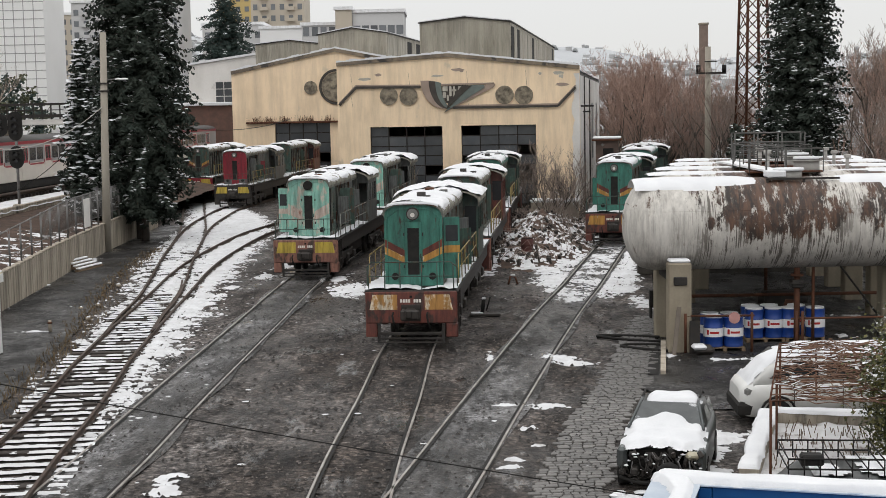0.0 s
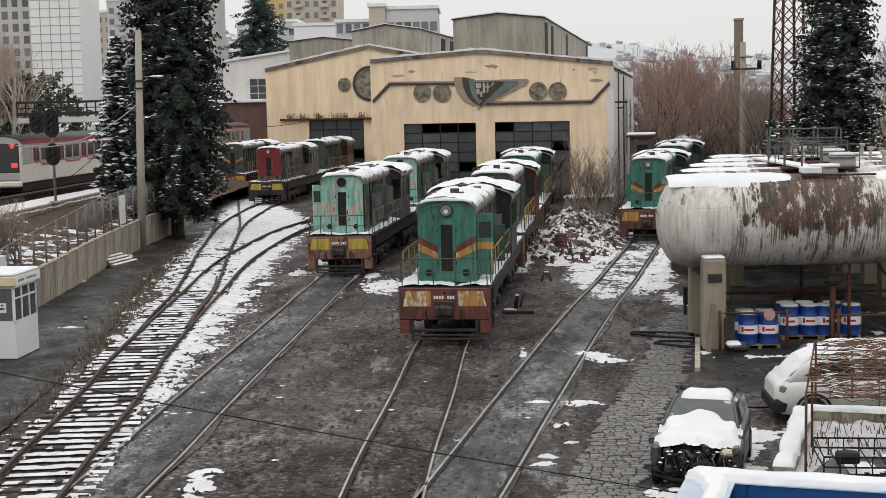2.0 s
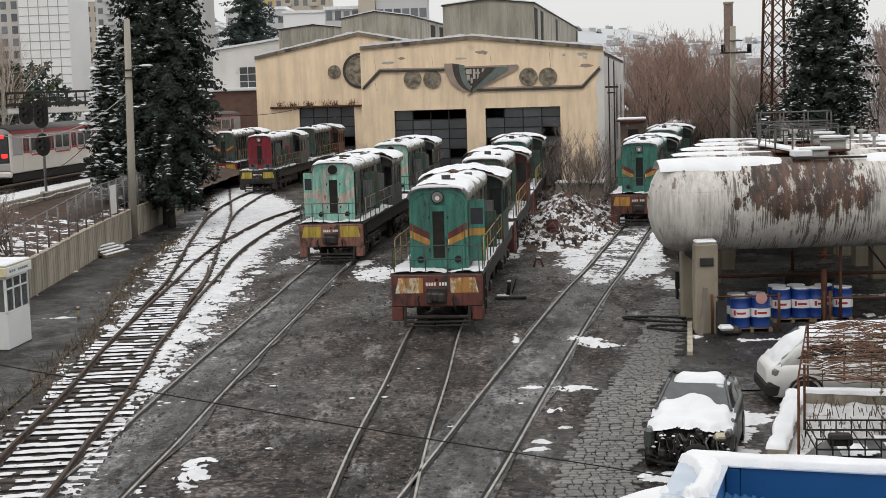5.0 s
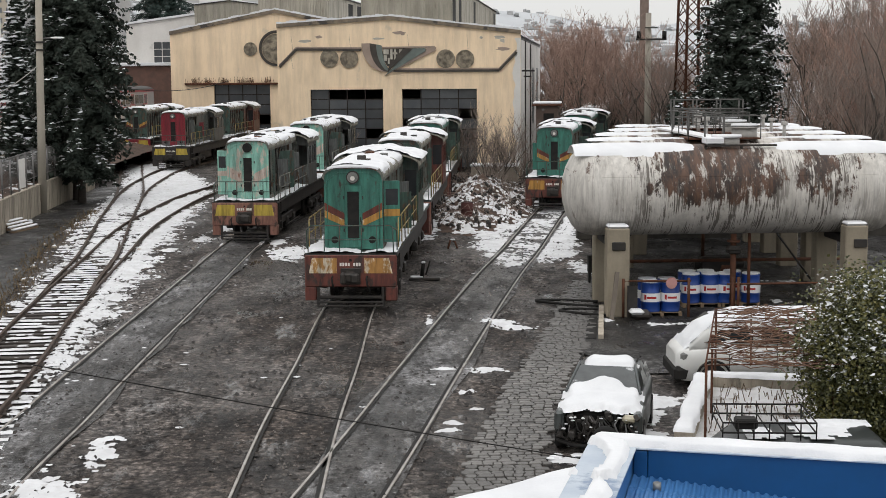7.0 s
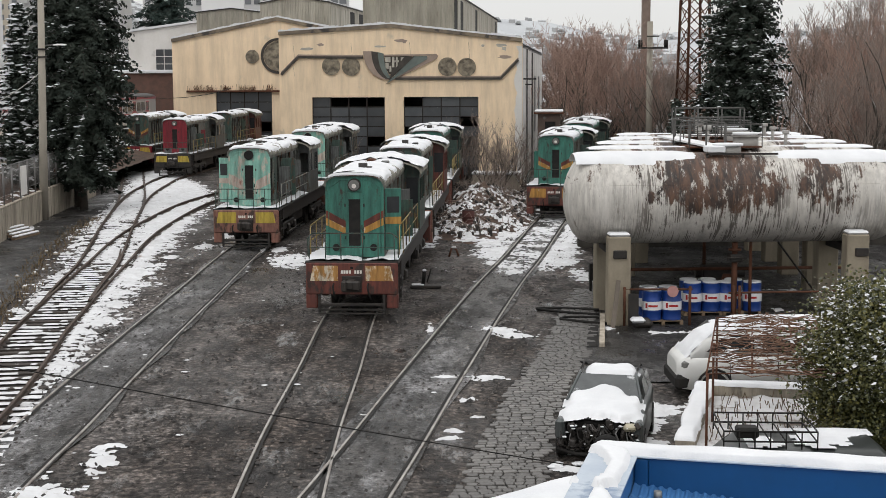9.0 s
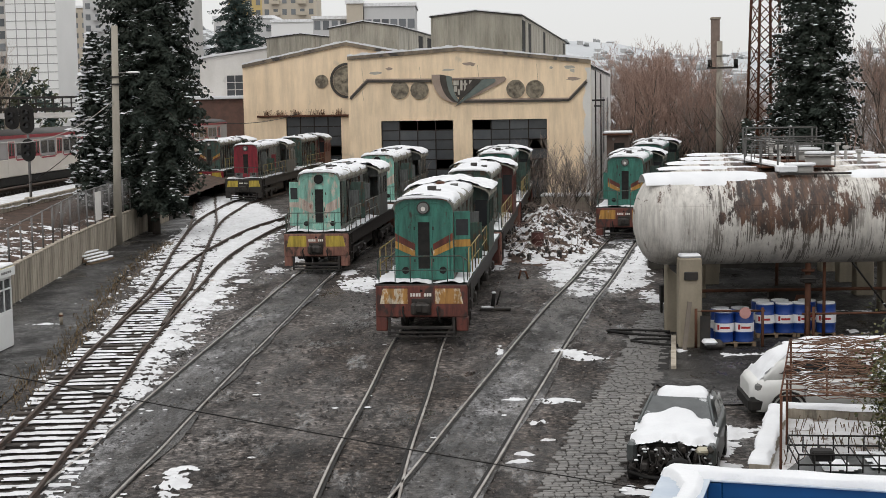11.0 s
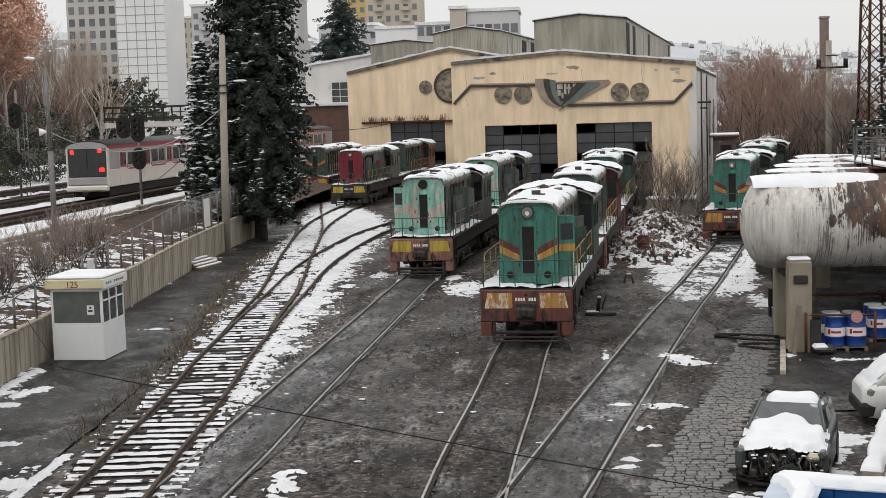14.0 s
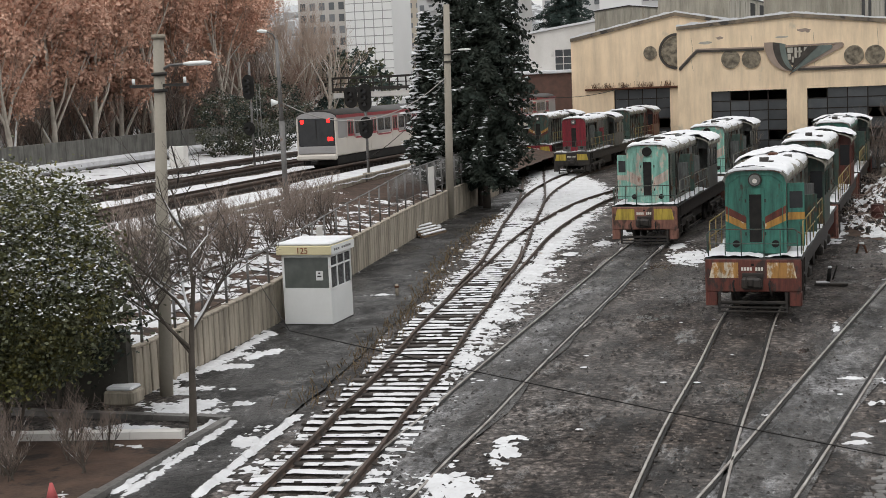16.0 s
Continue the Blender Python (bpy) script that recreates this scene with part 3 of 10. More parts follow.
    front = part("hood_front", Build().prism([(-hw, 1.75), (hw, 1.75)] + top, y0, y0 + 0.08), body, t)
    yf = y0 - 0.008
    if stripes:
        for s in (-1, 1):
            o = lambda p: p if s > 0 else [(-x, z) for x, z in p][::-1]
            part("stripe", Build().prism(o([(0.28, 2.66), (hw - 0.01, 2.97), (hw - 0.01, 3.2), (0.28, 2.86)]), yf, y0 + 0.01), stripes[0], front)
            part("stripe", Build().prism(o([(0.28, 2.46), (hw - 0.01, 2.74), (hw - 0.01, 2.965), (0.28, 2.655)]), yf, y0 + 0.01), stripes[1], front)
    door = part("front_door", Build().box(-0.27, 0.27, y0 - 0.03, y0 + 0.01, 1.8, 3.74, 0.015), body, front)
    part("grille", Build().box(-0.18, 0.18, y0 - 0.042, y0 - 0.02, 2.1, 3.54), M_DARK, door, "dark louvred grille")
    lamp = part("headlamp", Build().tube([(0, y0 - 0.12, 3.98), (0, y0 + 0.02, 3.98)], 0.2, 20), M_DARK if lamp_out else M_DARKSTEEL, front)
    part("lens", Build().tube([(0, y0 - 0.126, 3.98), (0, y0 - 0.1, 3.98)], 0.165, 20), M_DARK if lamp_out else M_LENS, lamp)
    if not lamp_out:
        part("reflector", Build().tube([(0, y0 - 0.13, 3.95), (0, y0 - 0.12, 3.95)], 0.07, 12), M_WHITEMARK, lamp)
    for x in (-0.58, 0.58):
        part("marker_lamp", Build().tube([(x, y0 - 0.08, 2.05), (x, y0 + 0.01, 2.05)], 0.11, 12), M_DARK, front)
    part("engine", Build().box(-0.6, 0.6, 1.3, 8.6, 1.74, 3.5, 0.08), M_DARK, t, "sooty exposed diesel engine")
    fr = Build()
    for k in range(11):
        y = y0 + 0.1 + k * (y1 - y0 - 0.15) / 10
        for s in (-1, 1):
            fr.box(*sorted((s * (hw - 0.07), s * hw)), y, y + 0.07, 1.74, ez)
    for s in (-1, 1):
        fr.box(*sorted((s * (hw - 0.06), s * hw)), y0 + 0.08, y1, ez - 0.14, ez + 0.02).box(*sorted((s * (hw - 0.06), s * hw)), y0 + 0.08, y1, 1.73, 1.9)
    part("hood_frame", fr, M_BAREFRAME, t, "bare weathered hood frame")
    for q in range(14):
        s, y, w_ = rnd.choice((-1, 1)), rnd.uniform(1.2, 8.2), rnd.uniform(0.15, 0.5)
        z0 = rnd.uniform(1.8, 2.9)
        part("engine_fitting", Build().box(*sorted((s * 0.6, s * rnd.uniform(0.64, 0.76))), y, y + w_, z0, z0 + rnd.uniform(0.1, 0.6), 0.02), rnd.choice((M_DARKSTEEL, M_RUST, M_DULLGREY, M_DULLGREEN, M_MAROON)), t)
    for q in range(5):
        s, y = rnd.choice((-1, 1)), rnd.uniform(1.4, 7.8)
        part("loose_pipe", Build().tube([(s * 0.72, y, 1.8), (s * 0.78, y + rnd.uniform(-0.2, 0.5), 2.6), (s * 0.7, y + rnd.uniform(-0.4, 0.6), 3.7)], 0.025, 5), rnd.choice((M_GALVPIPE, M_RUST, M_DARKSTEEL)), t)
    for k in range(10):
        y = y0 + 0.17 + k * (y1 - y0 - 0.15) / 10
        for s in (-1, 1):
            if rnd.random() < 0.2:
                x0, x1 = sorted((s * (hw - 0.035), s * (hw + 0.005)))
                d = part("side_door", Build().box(x0, x1, y + 0.02, y + 0.68, 1.9, ez - 0.14, 0.01), side if rnd.random() < 0.6 else M_DULLGREEN, t)
                for q in range(5):
                    part("louvre", Build().box(*sorted((s * (hw + 0.004), s * (hw + 0.025))), y + 0.1, y + 0.6, 2.5 + 0.14 * q, 2.56 + 0.14 * q), M_DULLGREEN, d)
    for q in range(3):
        s, y, zt, ang = rnd.choice((-1, 1, 1)), rnd.uniform(2.0, 8.0), rnd.uniform(3.0, 3.7), rnd.uniform(15, 80)
        part("open_door", Build().box(-0.015, 0.015, 0.0, rnd.uniform(0.4, 0.7), rnd.uniform(1.9, 2.3), zt, 0.008), rnd.choice((side, M_DULLGREEN, M_DULLGREY, body)), t, "hood door hanging open", at=Matrix.Translation((s * (hw + 0.02), y, 0)) @ Matrix.Rotation(radians(-s * ang), 4, "Z"))
    for q in range(4):
        x, y = rnd.uniform(-0.5, 0.5), rnd.uniform(2.6, 8.2)
        part("roof_fitting", Build().box(x - 0.12, x + rnd.uniform(0.1, 0.3), y, y + rnd.uniform(0.1, 0.5), 4.05, 4.3 + rnd.uniform(0.02, 0.12), 0.02), rnd.choice((M_DARKSTEEL, M_RUST, M_DULLGREY)), t)
    for s, y, wide, paint_ in doors_open:
        leaf_ = part("open_door", Build().box(-0.02, 0.02, -0.0, wide, 1.95, 3.85, 0.01), paint_, t, "hood door standing open", at=Matrix.Translation((s * (hw + 0.02), y, 0)) @ Matrix.Rotation(radians(-s * 78), 4, "Z"))
        for fx in (-0.024, 0.024):
            part("stripe", Build().box(*sorted((fx, fx * 0.85)), 0.0, wide, 2.75, 2.97), stripes[1], leaf_)
            part("pane", Build().box(*sorted((fx, fx * 0.85)), 0.06, wide - 0.06, 3.1, 3.6), M_GLASSDARK, leaf_)
    rings = [[(x, y, z) for x, z in [(hw + 0.03, ez - 0.03)] + hood_arc(hw + 0.03, ez + 0.02, rise + 0.01) + [(-hw - 0.03, ez - 0.03)]] for y in frange(y0 - 0.03, y1, 8)]
    inner = [[(x * 0.95, y, z - 0.05) for x, y, z in r] for r in rings]
    roof = Build().loft(rings, closed=False).loft([r[::-1] for r in inner], closed=False)
    for rr, ri in ((rings[0], inner[0]), (rings[-1], inner[-1])):
        for a in range(len(rr) - 1):
            roof.face((rr[a], ri[a], ri[a + 1], rr[a + 1]))
    hood_roof = part("hood_roof", roof, M_ROOFGREY if stripes is None or seed % 3 else body, t)
    part("hatch", Build().box(-0.3, 0.3, 4.6, 5.2, 4.2, 4.33, 0.03), M_DARK, hood_roof)
    part("exhaust", Build().tube([(0.0, 3.4, 4.1), (0.0, 3.4, 4.5)], 0.15, 10), M_DARKSTEEL, hood_roof)
    fan = Build().tube([(0, 1.9, 4.2), (0, 1.9, 4.3)], 0.55, 20)
    for k in range(6):
        fan.box(-0.5, 0.5, 1.52 + 0.14 * k, 1.56 + 0.14 * k, 4.29, 4.33)
    part("fan_grille", fan, M_DARKSTEEL, hood_roof)

    def on_hood(u, v):
        a = math.pi * u
        c = math.cos(a)
        p = Vector(((hw + 0.03) * math.copysign(abs(c) ** 0.5, c), v, ez + 0.02 + (rise + 0.01) * math.sin(a) ** 0.85))
        return p, Vector((0.4 * math.cos(a), 0, 1)).normalized(), 1.0 if 0.1 < u + 0.05 * noise2(v, u, 1.5, seed) < 0.9 else 0.35
    part("snow", snow_on(on_hood, frange(0.04, 0.96, 24), frange(y0 - 0.06, y1, 120), 0.06, 0.12, seed * 3.7, 1.9), M_SNOW, t, "patchy snow on the hood", kind="stuff")
    rim = hood_arc(hw + 0.045, ez - 0.02, rise + 0.05)
    part("roof_rim", Build().loft([[(x, y, z) for x, z in rim] for y in (y0 - 0.07, y0 + 0.0)], closed=False).loft([[(x * 0.94, y0 - 0.07, z - 0.06) for x, z in rim], [(x, y0 - 0.07, z) for x, z in rim]], closed=False), M_BAREFRAME, hood_roof)
    part("rim_snow", Build().loft([[(x, y, z + h_) for x, z in rim[4:-4]] for y, h_ in ((y0 - 0.09, -0.03), (y0 - 0.1, 0.02), (y0 - 0.05, 0.055), (y0 + 0.25, 0.03))], closed=False), M_SNOW, hood_roof, kind="stuff")
    # front panel seam round the hood face
    part("face_bead", Build().tube([(-hw + 0.1, y0 - 0.01, 1.85), (-hw + 0.1, y0 - 0.01, ez - 0.1), (-0.45, y0 - 0.01, ez + 0.14), (0.45, y0 - 0.01, ez + 0.14), (hw - 0.1, y0 - 0.01, ez - 0.1), (hw - 0.1, y0 - 0.01, 1.85)], 0.014, 5), body, front)
    for s in (-1, 1):
        for z in (2.3, 3.3):
            part("hinge", Build().box(*sorted((s * 0.27, s * 0.31)), y0 - 0.035, y0 - 0.001, z, z + 0.1), M_DARKSTEEL, front)
    part("handle", Build().box(0.21, 0.24, y0 - 0.05, y0 - 0.03, 2.6, 2.75), M_DARKSTEEL, front)
    # cab
    cw, c0, c1 = 1.45, 8.75, 11.55
    cab = Build()
    for s in (-1, 1):
        x0, x1 = sorted((s * cw, s * (cw - 0.06)))
        cab.box(x0, x1, c0, c1, 1.74, 2.75).box(x0, x1, c0, c1, 3.6, 3.95)
        for y in (c0, c0 + 0.85, c0 + 1.75, c1 - 0.12):
            cab.box(x0, x1, y, y + 0.12, 2.75, 3.6)
        for y in (c0, c1 - 0.06):
            xa, xb = sorted((s * (cw - 0.06), s * 0.9))
            cab.box(xa, xb, y, y + 0.06, 1.74, 2.7).box(xa, xb, y, y + 0.06, 3.65, 3.95).box(*sorted((s * 0.9, s * 0.97)), y, y + 0.06, 2.7, 3.65)
    for y in (c0, c1 - 0.06):
        cab.box(-0.9, 0.9, y, y + 0.06, 1.74, 3.95)
        cab.prism([(-cw, 3.95)] + [(cw, 3.95)] + arc_roof(cw, 3.95, 0.26)[1:-1], y, y + 0.06)
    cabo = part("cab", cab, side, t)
    for s in (-1, 1):
        for y in (c0 + 0.12, c0 + 0.97, c0 + 1.87):
            if rnd.random() < 0.5:
                part("window", Build().box(*sorted((s * (cw - 0.045), s * (cw - 0.03))), y, y + 0.74, 2.75, 3.6), M_GLASSDARK, cabo)
        if rnd.random() < 0.6:
            part("window", Build().box(*sorted((s * 0.97, s * 1.39)), c0 + 0.02, c0 + 0.04, 2.7, 3.65), M_GLASSDARK, cabo)
    part("driver_desk", Build().box(-0.7, 0.7, c0 + 0.2, c0 + 0.8, 1.74, 2.7, 0.04), M_DARKSTEEL, cabo)
    cr = []
    for y in frange(c0 - 0.4, c1 + 0.35, 6):
        cr.append([(x, y, z) for x, z in [(cw + 0.1, 3.82)] + arc_roof(cw + 0.1, 3.9, 0.4, 14) + [(-cw - 0.1, 3.82)]])
    ci = [[(x * 0.965, y, z - 0.05) for x, y, z in r] for r in cr]
    rb = Build().loft(cr, closed=False).loft([r[::-1] for r in ci], closed=False)
    for rr, ri in ((cr[0], ci[0]), (cr[-1], ci[-1])):
        for a in range(len(rr) - 1):
            rb.face((rr[a], ri[a], ri[a + 1], rr[a + 1]))
    cab_roof = part("cab_roof", rb, M_ROOFGREY, t)

    def on_cab(u, v):
        a = math.pi * u
        p = Vector(((cw + 0.1) * math.cos(a), v, 3.9 + 0.4 * math.sin(a)))
        return p, Vector((0.5 * math.cos(a), 0, 1)).normalized(), 1.0
    part("snow", snow_on(on_cab, frange(0.03, 0.97, 26), frange(c0 - 0.42, c1 + 0.3, 48), 0.42, 0.16, seed * 1.9 + 4, 1.6), M_SNOW, cab_roof, "snow on the cab roof", kind="stuff")
    part("horn", Build().tube([(0.3, c0 - 0.2, 4.38), (0.3, c0 + 0.2, 4.4)], 0.05, 8, r1=0.03), M_DARKSTEEL, cab_roof)
    # short hood
    r2 = [[(x, y, z) for x, z in [(hw, 1.75)] + arc_roof(hw, 3.3, 0.3) + [(-hw, 1.75)]] for y in (c1, 14.7)]
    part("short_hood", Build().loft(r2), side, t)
    # handrails
    fr_rail = part("front_railing", Build().tube([(-1.2, 0.1, 2.58), (-0.3, 0.06, 2.58), (0.3, 0.06, 2.58), (1.2, 0.1, 2.58)], 0.02, 6), M_DULLGREEN, t)
    part("bar", Build().tube([(-1.28, 0.08, 2.15), (1.28, 0.08, 2.15)], 0.016, 6), M_DULLGREEN, fr_rail)
    for s in (-1, 1):
        part("bar", Build().tube([(s * 0.33, 0.08, 1.73), (s * 0.33, 0.08, 2.57)], 0.018, 6), M_DULLGREEN, fr_rail)
        part("bar", Build().tube([(s * 0.8, 0.08, 1.73), (s * 0.8, 0.08, 2.57)], 0.018, 6), M_DULLGREEN, fr_rail)
        part("bar", Build().tube([(s * 1.38, 0.45, 1.73), (s * 1.38, 0.4, 2.4), (s * 1.2, 0.1, 2.58)], 0.02, 6), M_DULLGREEN, fr_rail)
        part("bar", Build().tube([(s * 1.3, 0.1, 1.73), (s * 1.28, 0.1, 2.52)], 0.018, 6), M_DULLGREEN, fr_rail)
    for s in (-1, 1):
        if s < 0 and rnd.random() < 0.5:
            continue
        w = Build()
        ys = frange(0.95, 8.6, 7)
        for y in ys:
            w.tube([(s * 1.38, y, 1.73), (s * 1.38, y, 2.72)], 0.02, 6)
        w.tube([(s * 1.38, ys[0], 2.72), (s * 1.38, ys[-1], 2.72)], 0.022, 6).tube([(s * 1.38, ys[0], 2.25), (s * 1.38, ys[-1], 2.25)], 0.018, 6)
        part("side_railing", w, rails_paint, t)

    def on_deck(u, v):
        p = Vector((u, v, 1.73))
        keep = 1.0 if abs(u) > 0.88 or v < 0.93 else 0.0
        return p, Vector((0, 0, 1)), keep
    part("snow", snow_on(on_deck, frange(-1.41, 1.41, 48), frange(0.04, 15.6, 150), 0.32, 0.11, seed * 5.1), M_SNOW, t, "snow on the running boards", kind="stuff")
    return t


def place(x, y, slope, i=0, pitch=17.3):
    a = math.atan(slope)
    return pose(x + math.sin(a) * pitch * i, y + math.cos(a) * pitch * i, 0.06, 0, 0, -math.degrees(a)) @ Matrix.Scale(1.02, 4)


# side: separate, mostly duller paint for cab, short hood and hood doors
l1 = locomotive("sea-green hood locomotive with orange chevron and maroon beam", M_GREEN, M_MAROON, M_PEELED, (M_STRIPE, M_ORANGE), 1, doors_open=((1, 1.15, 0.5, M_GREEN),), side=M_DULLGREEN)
l1.matrix_basis = place(-1.02, 42.45, 0.097)
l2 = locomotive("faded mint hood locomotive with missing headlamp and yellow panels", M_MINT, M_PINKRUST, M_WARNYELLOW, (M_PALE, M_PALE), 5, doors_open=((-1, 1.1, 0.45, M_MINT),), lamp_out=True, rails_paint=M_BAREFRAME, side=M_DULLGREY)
l2.matrix_basis = place(-6.0, 60.25, 0.097)
l3 = locomotive("crimson hood locomotive with yellow warning panels", M_REDPAINT, M_DARKSTEEL, M_WARNYELLOW, None, 7, side=M_DULLGREY)
part("lower_face", Build().box(-0.88, 0.88, 0.935, 0.952, 1.76, 2.15), M_DULLGREY, l3, "bare grey lower front panel")
l3.matrix_basis = place(-16.0, 106.0, 0.097)
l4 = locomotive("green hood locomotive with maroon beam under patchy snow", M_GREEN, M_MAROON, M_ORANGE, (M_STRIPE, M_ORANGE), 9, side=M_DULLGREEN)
l4.matrix_basis = place(8.84, 71.7, 0.21)
l5 = locomotive("green locomotive with orange stripes and a red beam", M_DULLGREEN, M_REDPAINT, M_WARNYELLOW, (M_ORANGE, M_STRIPE), 11, side=M_DULLGREEN)
l5.matrix_basis = place(-21.2, 119.8, 0.097)
l6 = locomotive("derelict rusty locomotive with missing hood doors", M_DULLGREEN, M_PINKRUST, M_MAROON, None, 13, side=M_MAROON)
l6.matrix_basis = place(-1.02, 42.45, 0.097, 1)
l7 = tagged(copy_thing(l2, place(-6.0, 60.25, 0.097, 1)), "faded locomotive coupled behind another, snow on its roof")
l8 = tagged(copy_thing(l4, place(-1.02, 42.45, 0.097, 2)), "dull green locomotive standing before the depot door")
tagged(copy_thing(l6, place(-16.0, 106.0, 0.097, 1, 16.6)), "rusty locomotive coupled behind the crimson one")
for i in (1, 2, 3, 4, 5, 6, 7):
    tagged(copy_thing((l6, l4)[i % 2], place(8.84, 71.7, 0.21, i)), "snow-covered locomotive in a long stored row")

# ---- depot halls ----
M_RELIEF = material("grey_relief", (0.36, 0.31, 0.23), (0.07, 0.06, 0.05), 0.85, scale=3.5, fine=25, bump=0.8)
M_RELIEF_PINK = material("pinkish_relief", (0.36, 0.28, 0.23), (0.28, 0.22, 0.18), 0.85, scale=2, fine=20)
M_RELIEF_TEAL = material("teal_relief", (0.17, 0.2, 0.18), (0.12, 0.14, 0.13), 0.85, scale=2, fine=20)
M_RELIEF_DARK = material("dark_relief", (0.08, 0.07, 0.06), (0.05, 0.045, 0.04), 0.85, scale=2, fine=20)
# pane colour is lifted to grey-blue to hold the sky's reflection
M_PANE = material("grimy_sky_grey_pane", (0.045, 0.05, 0.056), (0.075, 0.08, 0.084), 0.3, scale=0.9, fine=6, bump=0.02, rand=0.3)
M_FRAME = material("rusted_mullion", (0.018, 0.016, 0.015), (0.03, 0.022, 0.018), 0.8)
M_OCHRE_TRIM = material("soiled_cornice", (0.26, 0.21, 0.15), (0.1, 0.085, 0.07), 0.9, scale=1.2, fine=12, c3=(0.06, 0.055, 0.05), amount3=0.55)


def wall_with_holes(outline, holes, y0, y1):
    """A wall in x, z between y0 and y1: a gabled outline with doorways down to the ground."""
    b = Build()
    xs = sorted({p[0] for p in outline} | {h[0] for h in holes} | {h[1] for h in holes})

    def top(x):
        ups = sorted((p for p in outline if p[1] > 0.01), key=lambda p: p[0])
        for a, c in zip(ups, ups[1:]):
            if a[0] <= x <= c[0]:
                return a[1] + (c[1] - a[1]) * (x - a[0]) / max(1e-6, c[0] - a[0])
        return ups[-1][1]
    for a, c in zip(xs, xs[1:]):
        z0 = 0.0
        for h in holes:
            if h[0] <= a + 1e-6 and c <= h[1] + 1e-6:
                z0 = h[2]
        b.prism([(a, z0), (c, z0), (c, top(c)), (a, top(a))], y0, y1)
    return b


def hall(name, label, m, outline, holes, depth, side_mat, canopy=None):
    t = thing(name, label, "depot", m)
    part("front_wall", wall_with_holes(outline, holes, 0, 0.45), M_YELLOW_WALL, t, "ochre rendered front wall with stains")
    ups = sorted((p for p in outline if p[1] > 0.01), key=lambda p: p[0])
    (xl, zl), (xp, zp), (xr, zr) = ups[0], ups[1], ups[-1]
    for nm, x, z in (("side_wall", xl, zl), ("side_wall", xr - 0.4, zr)):
        part(nm, Build().box(x, x + 0.4, 0.45, depth, 0, z - 0.5), side_mat, t)
    part("rear_wall", wall_with_holes(outline, [], depth, depth + 0.4), M_WHITE_WALL, t)
    part("roof", Build().prism([(xl, zl - 0.6), (xp, zp - 0.6), (xr, zr - 0.6), (xr, zr - 0.4), (xp, zp - 0.4), (xl, zl - 0.4)], 0.45, depth), M_DARKSTEEL, t, "flat felt roof")
    # cornice and its line of snow
    c = Build()
    s = Build()
    for (xa, za), (xb, zb) in ((ups[0], ups[1]), (ups[1], ups[2])):
        c.prism([(xa, za - 0.22), (xb, zb - 0.22), (xb, zb + 0.03), (xa, za + 0.03)], -0.14, -0.002)
        n = 34
        for k in range(n):
            u0, u1 = k / n, (k + 1) / n
            h = 0.09 + 0.12 * max(0, noise2(k, xa, 0.35, 8) + 0.35)
            x0, x1, z0, z1 = xa + (xb - xa) * u0, xa + (xb - xa) * u1, za + (zb - za) * u0, za + (zb - za) * u1
            s.prism([(x0, z0 + 0.03), (x1, z1 + 0.03), (x1, z1 + 0.03 + h), (x0, z0 + 0.03 + h)], -0.09 - 0.02 * noise2(k, 3, 0.5), 0.4)
    part("cornice", c, M_OCHRE_TRIM, t)
    part("snow", s, M_SNOW, t, "line of snow on the cornice", kind="stuff")

    def on_roof(u, v):
        z = zl + (zp - zl) * (u - xl) / (xp - xl) if u < xp else zp + (zr - zp) * (u - xp) / (xr - xp)
        return Vector((u, v, z - 0.38)), Vector((0, 0, 1)), 1.0
    part("snow", snow_on(on_roof, frange(xl, xr, 24), frange(0.5, depth, 40), 0.6, 0.1, 2.0, 0.2), M_SNOW, t, "snow on the hall roof", kind="stuff")
    return t


def hall_door(t, x0, x1, top, cols, rows, seed):
    """Tall glazed doors of steel mullions and panes."""
    rnd = random.Random(seed)
    d = part("door", Build().box(x0, x1, 0.21, 0.29, 0, 0.03), M_FRAME, t, "dark steel doors with grimy broken panes, reflected sky in their grey")
    for k in range(cols + 1):
        x = x0 + (x1 - x0) * k / cols
        part("mullion", Build().box(x - 0.035, x + 0.035, 0.2, 0.3, 0, top), M_FRAME, d)
    for k in range(1, rows + 1):
        z = top * k / rows
        part("transom", Build().box(x0, x1, 0.21, 0.29, z - 0.03, min(top, z + 0.03)), M_FRAME, d)
    w, h = (x1 - x0) / cols, top / rows
    for i in range(cols):
        for j in range(rows):
            if rnd.random() < 0.86:
                part("pane", Build().box(x0 + w * i + 0.036, x0 + w * (i + 1) - 0.036, 0.24, 0.25, h * j + 0.031, h * (j + 1) - 0.031), M_PANE, d)


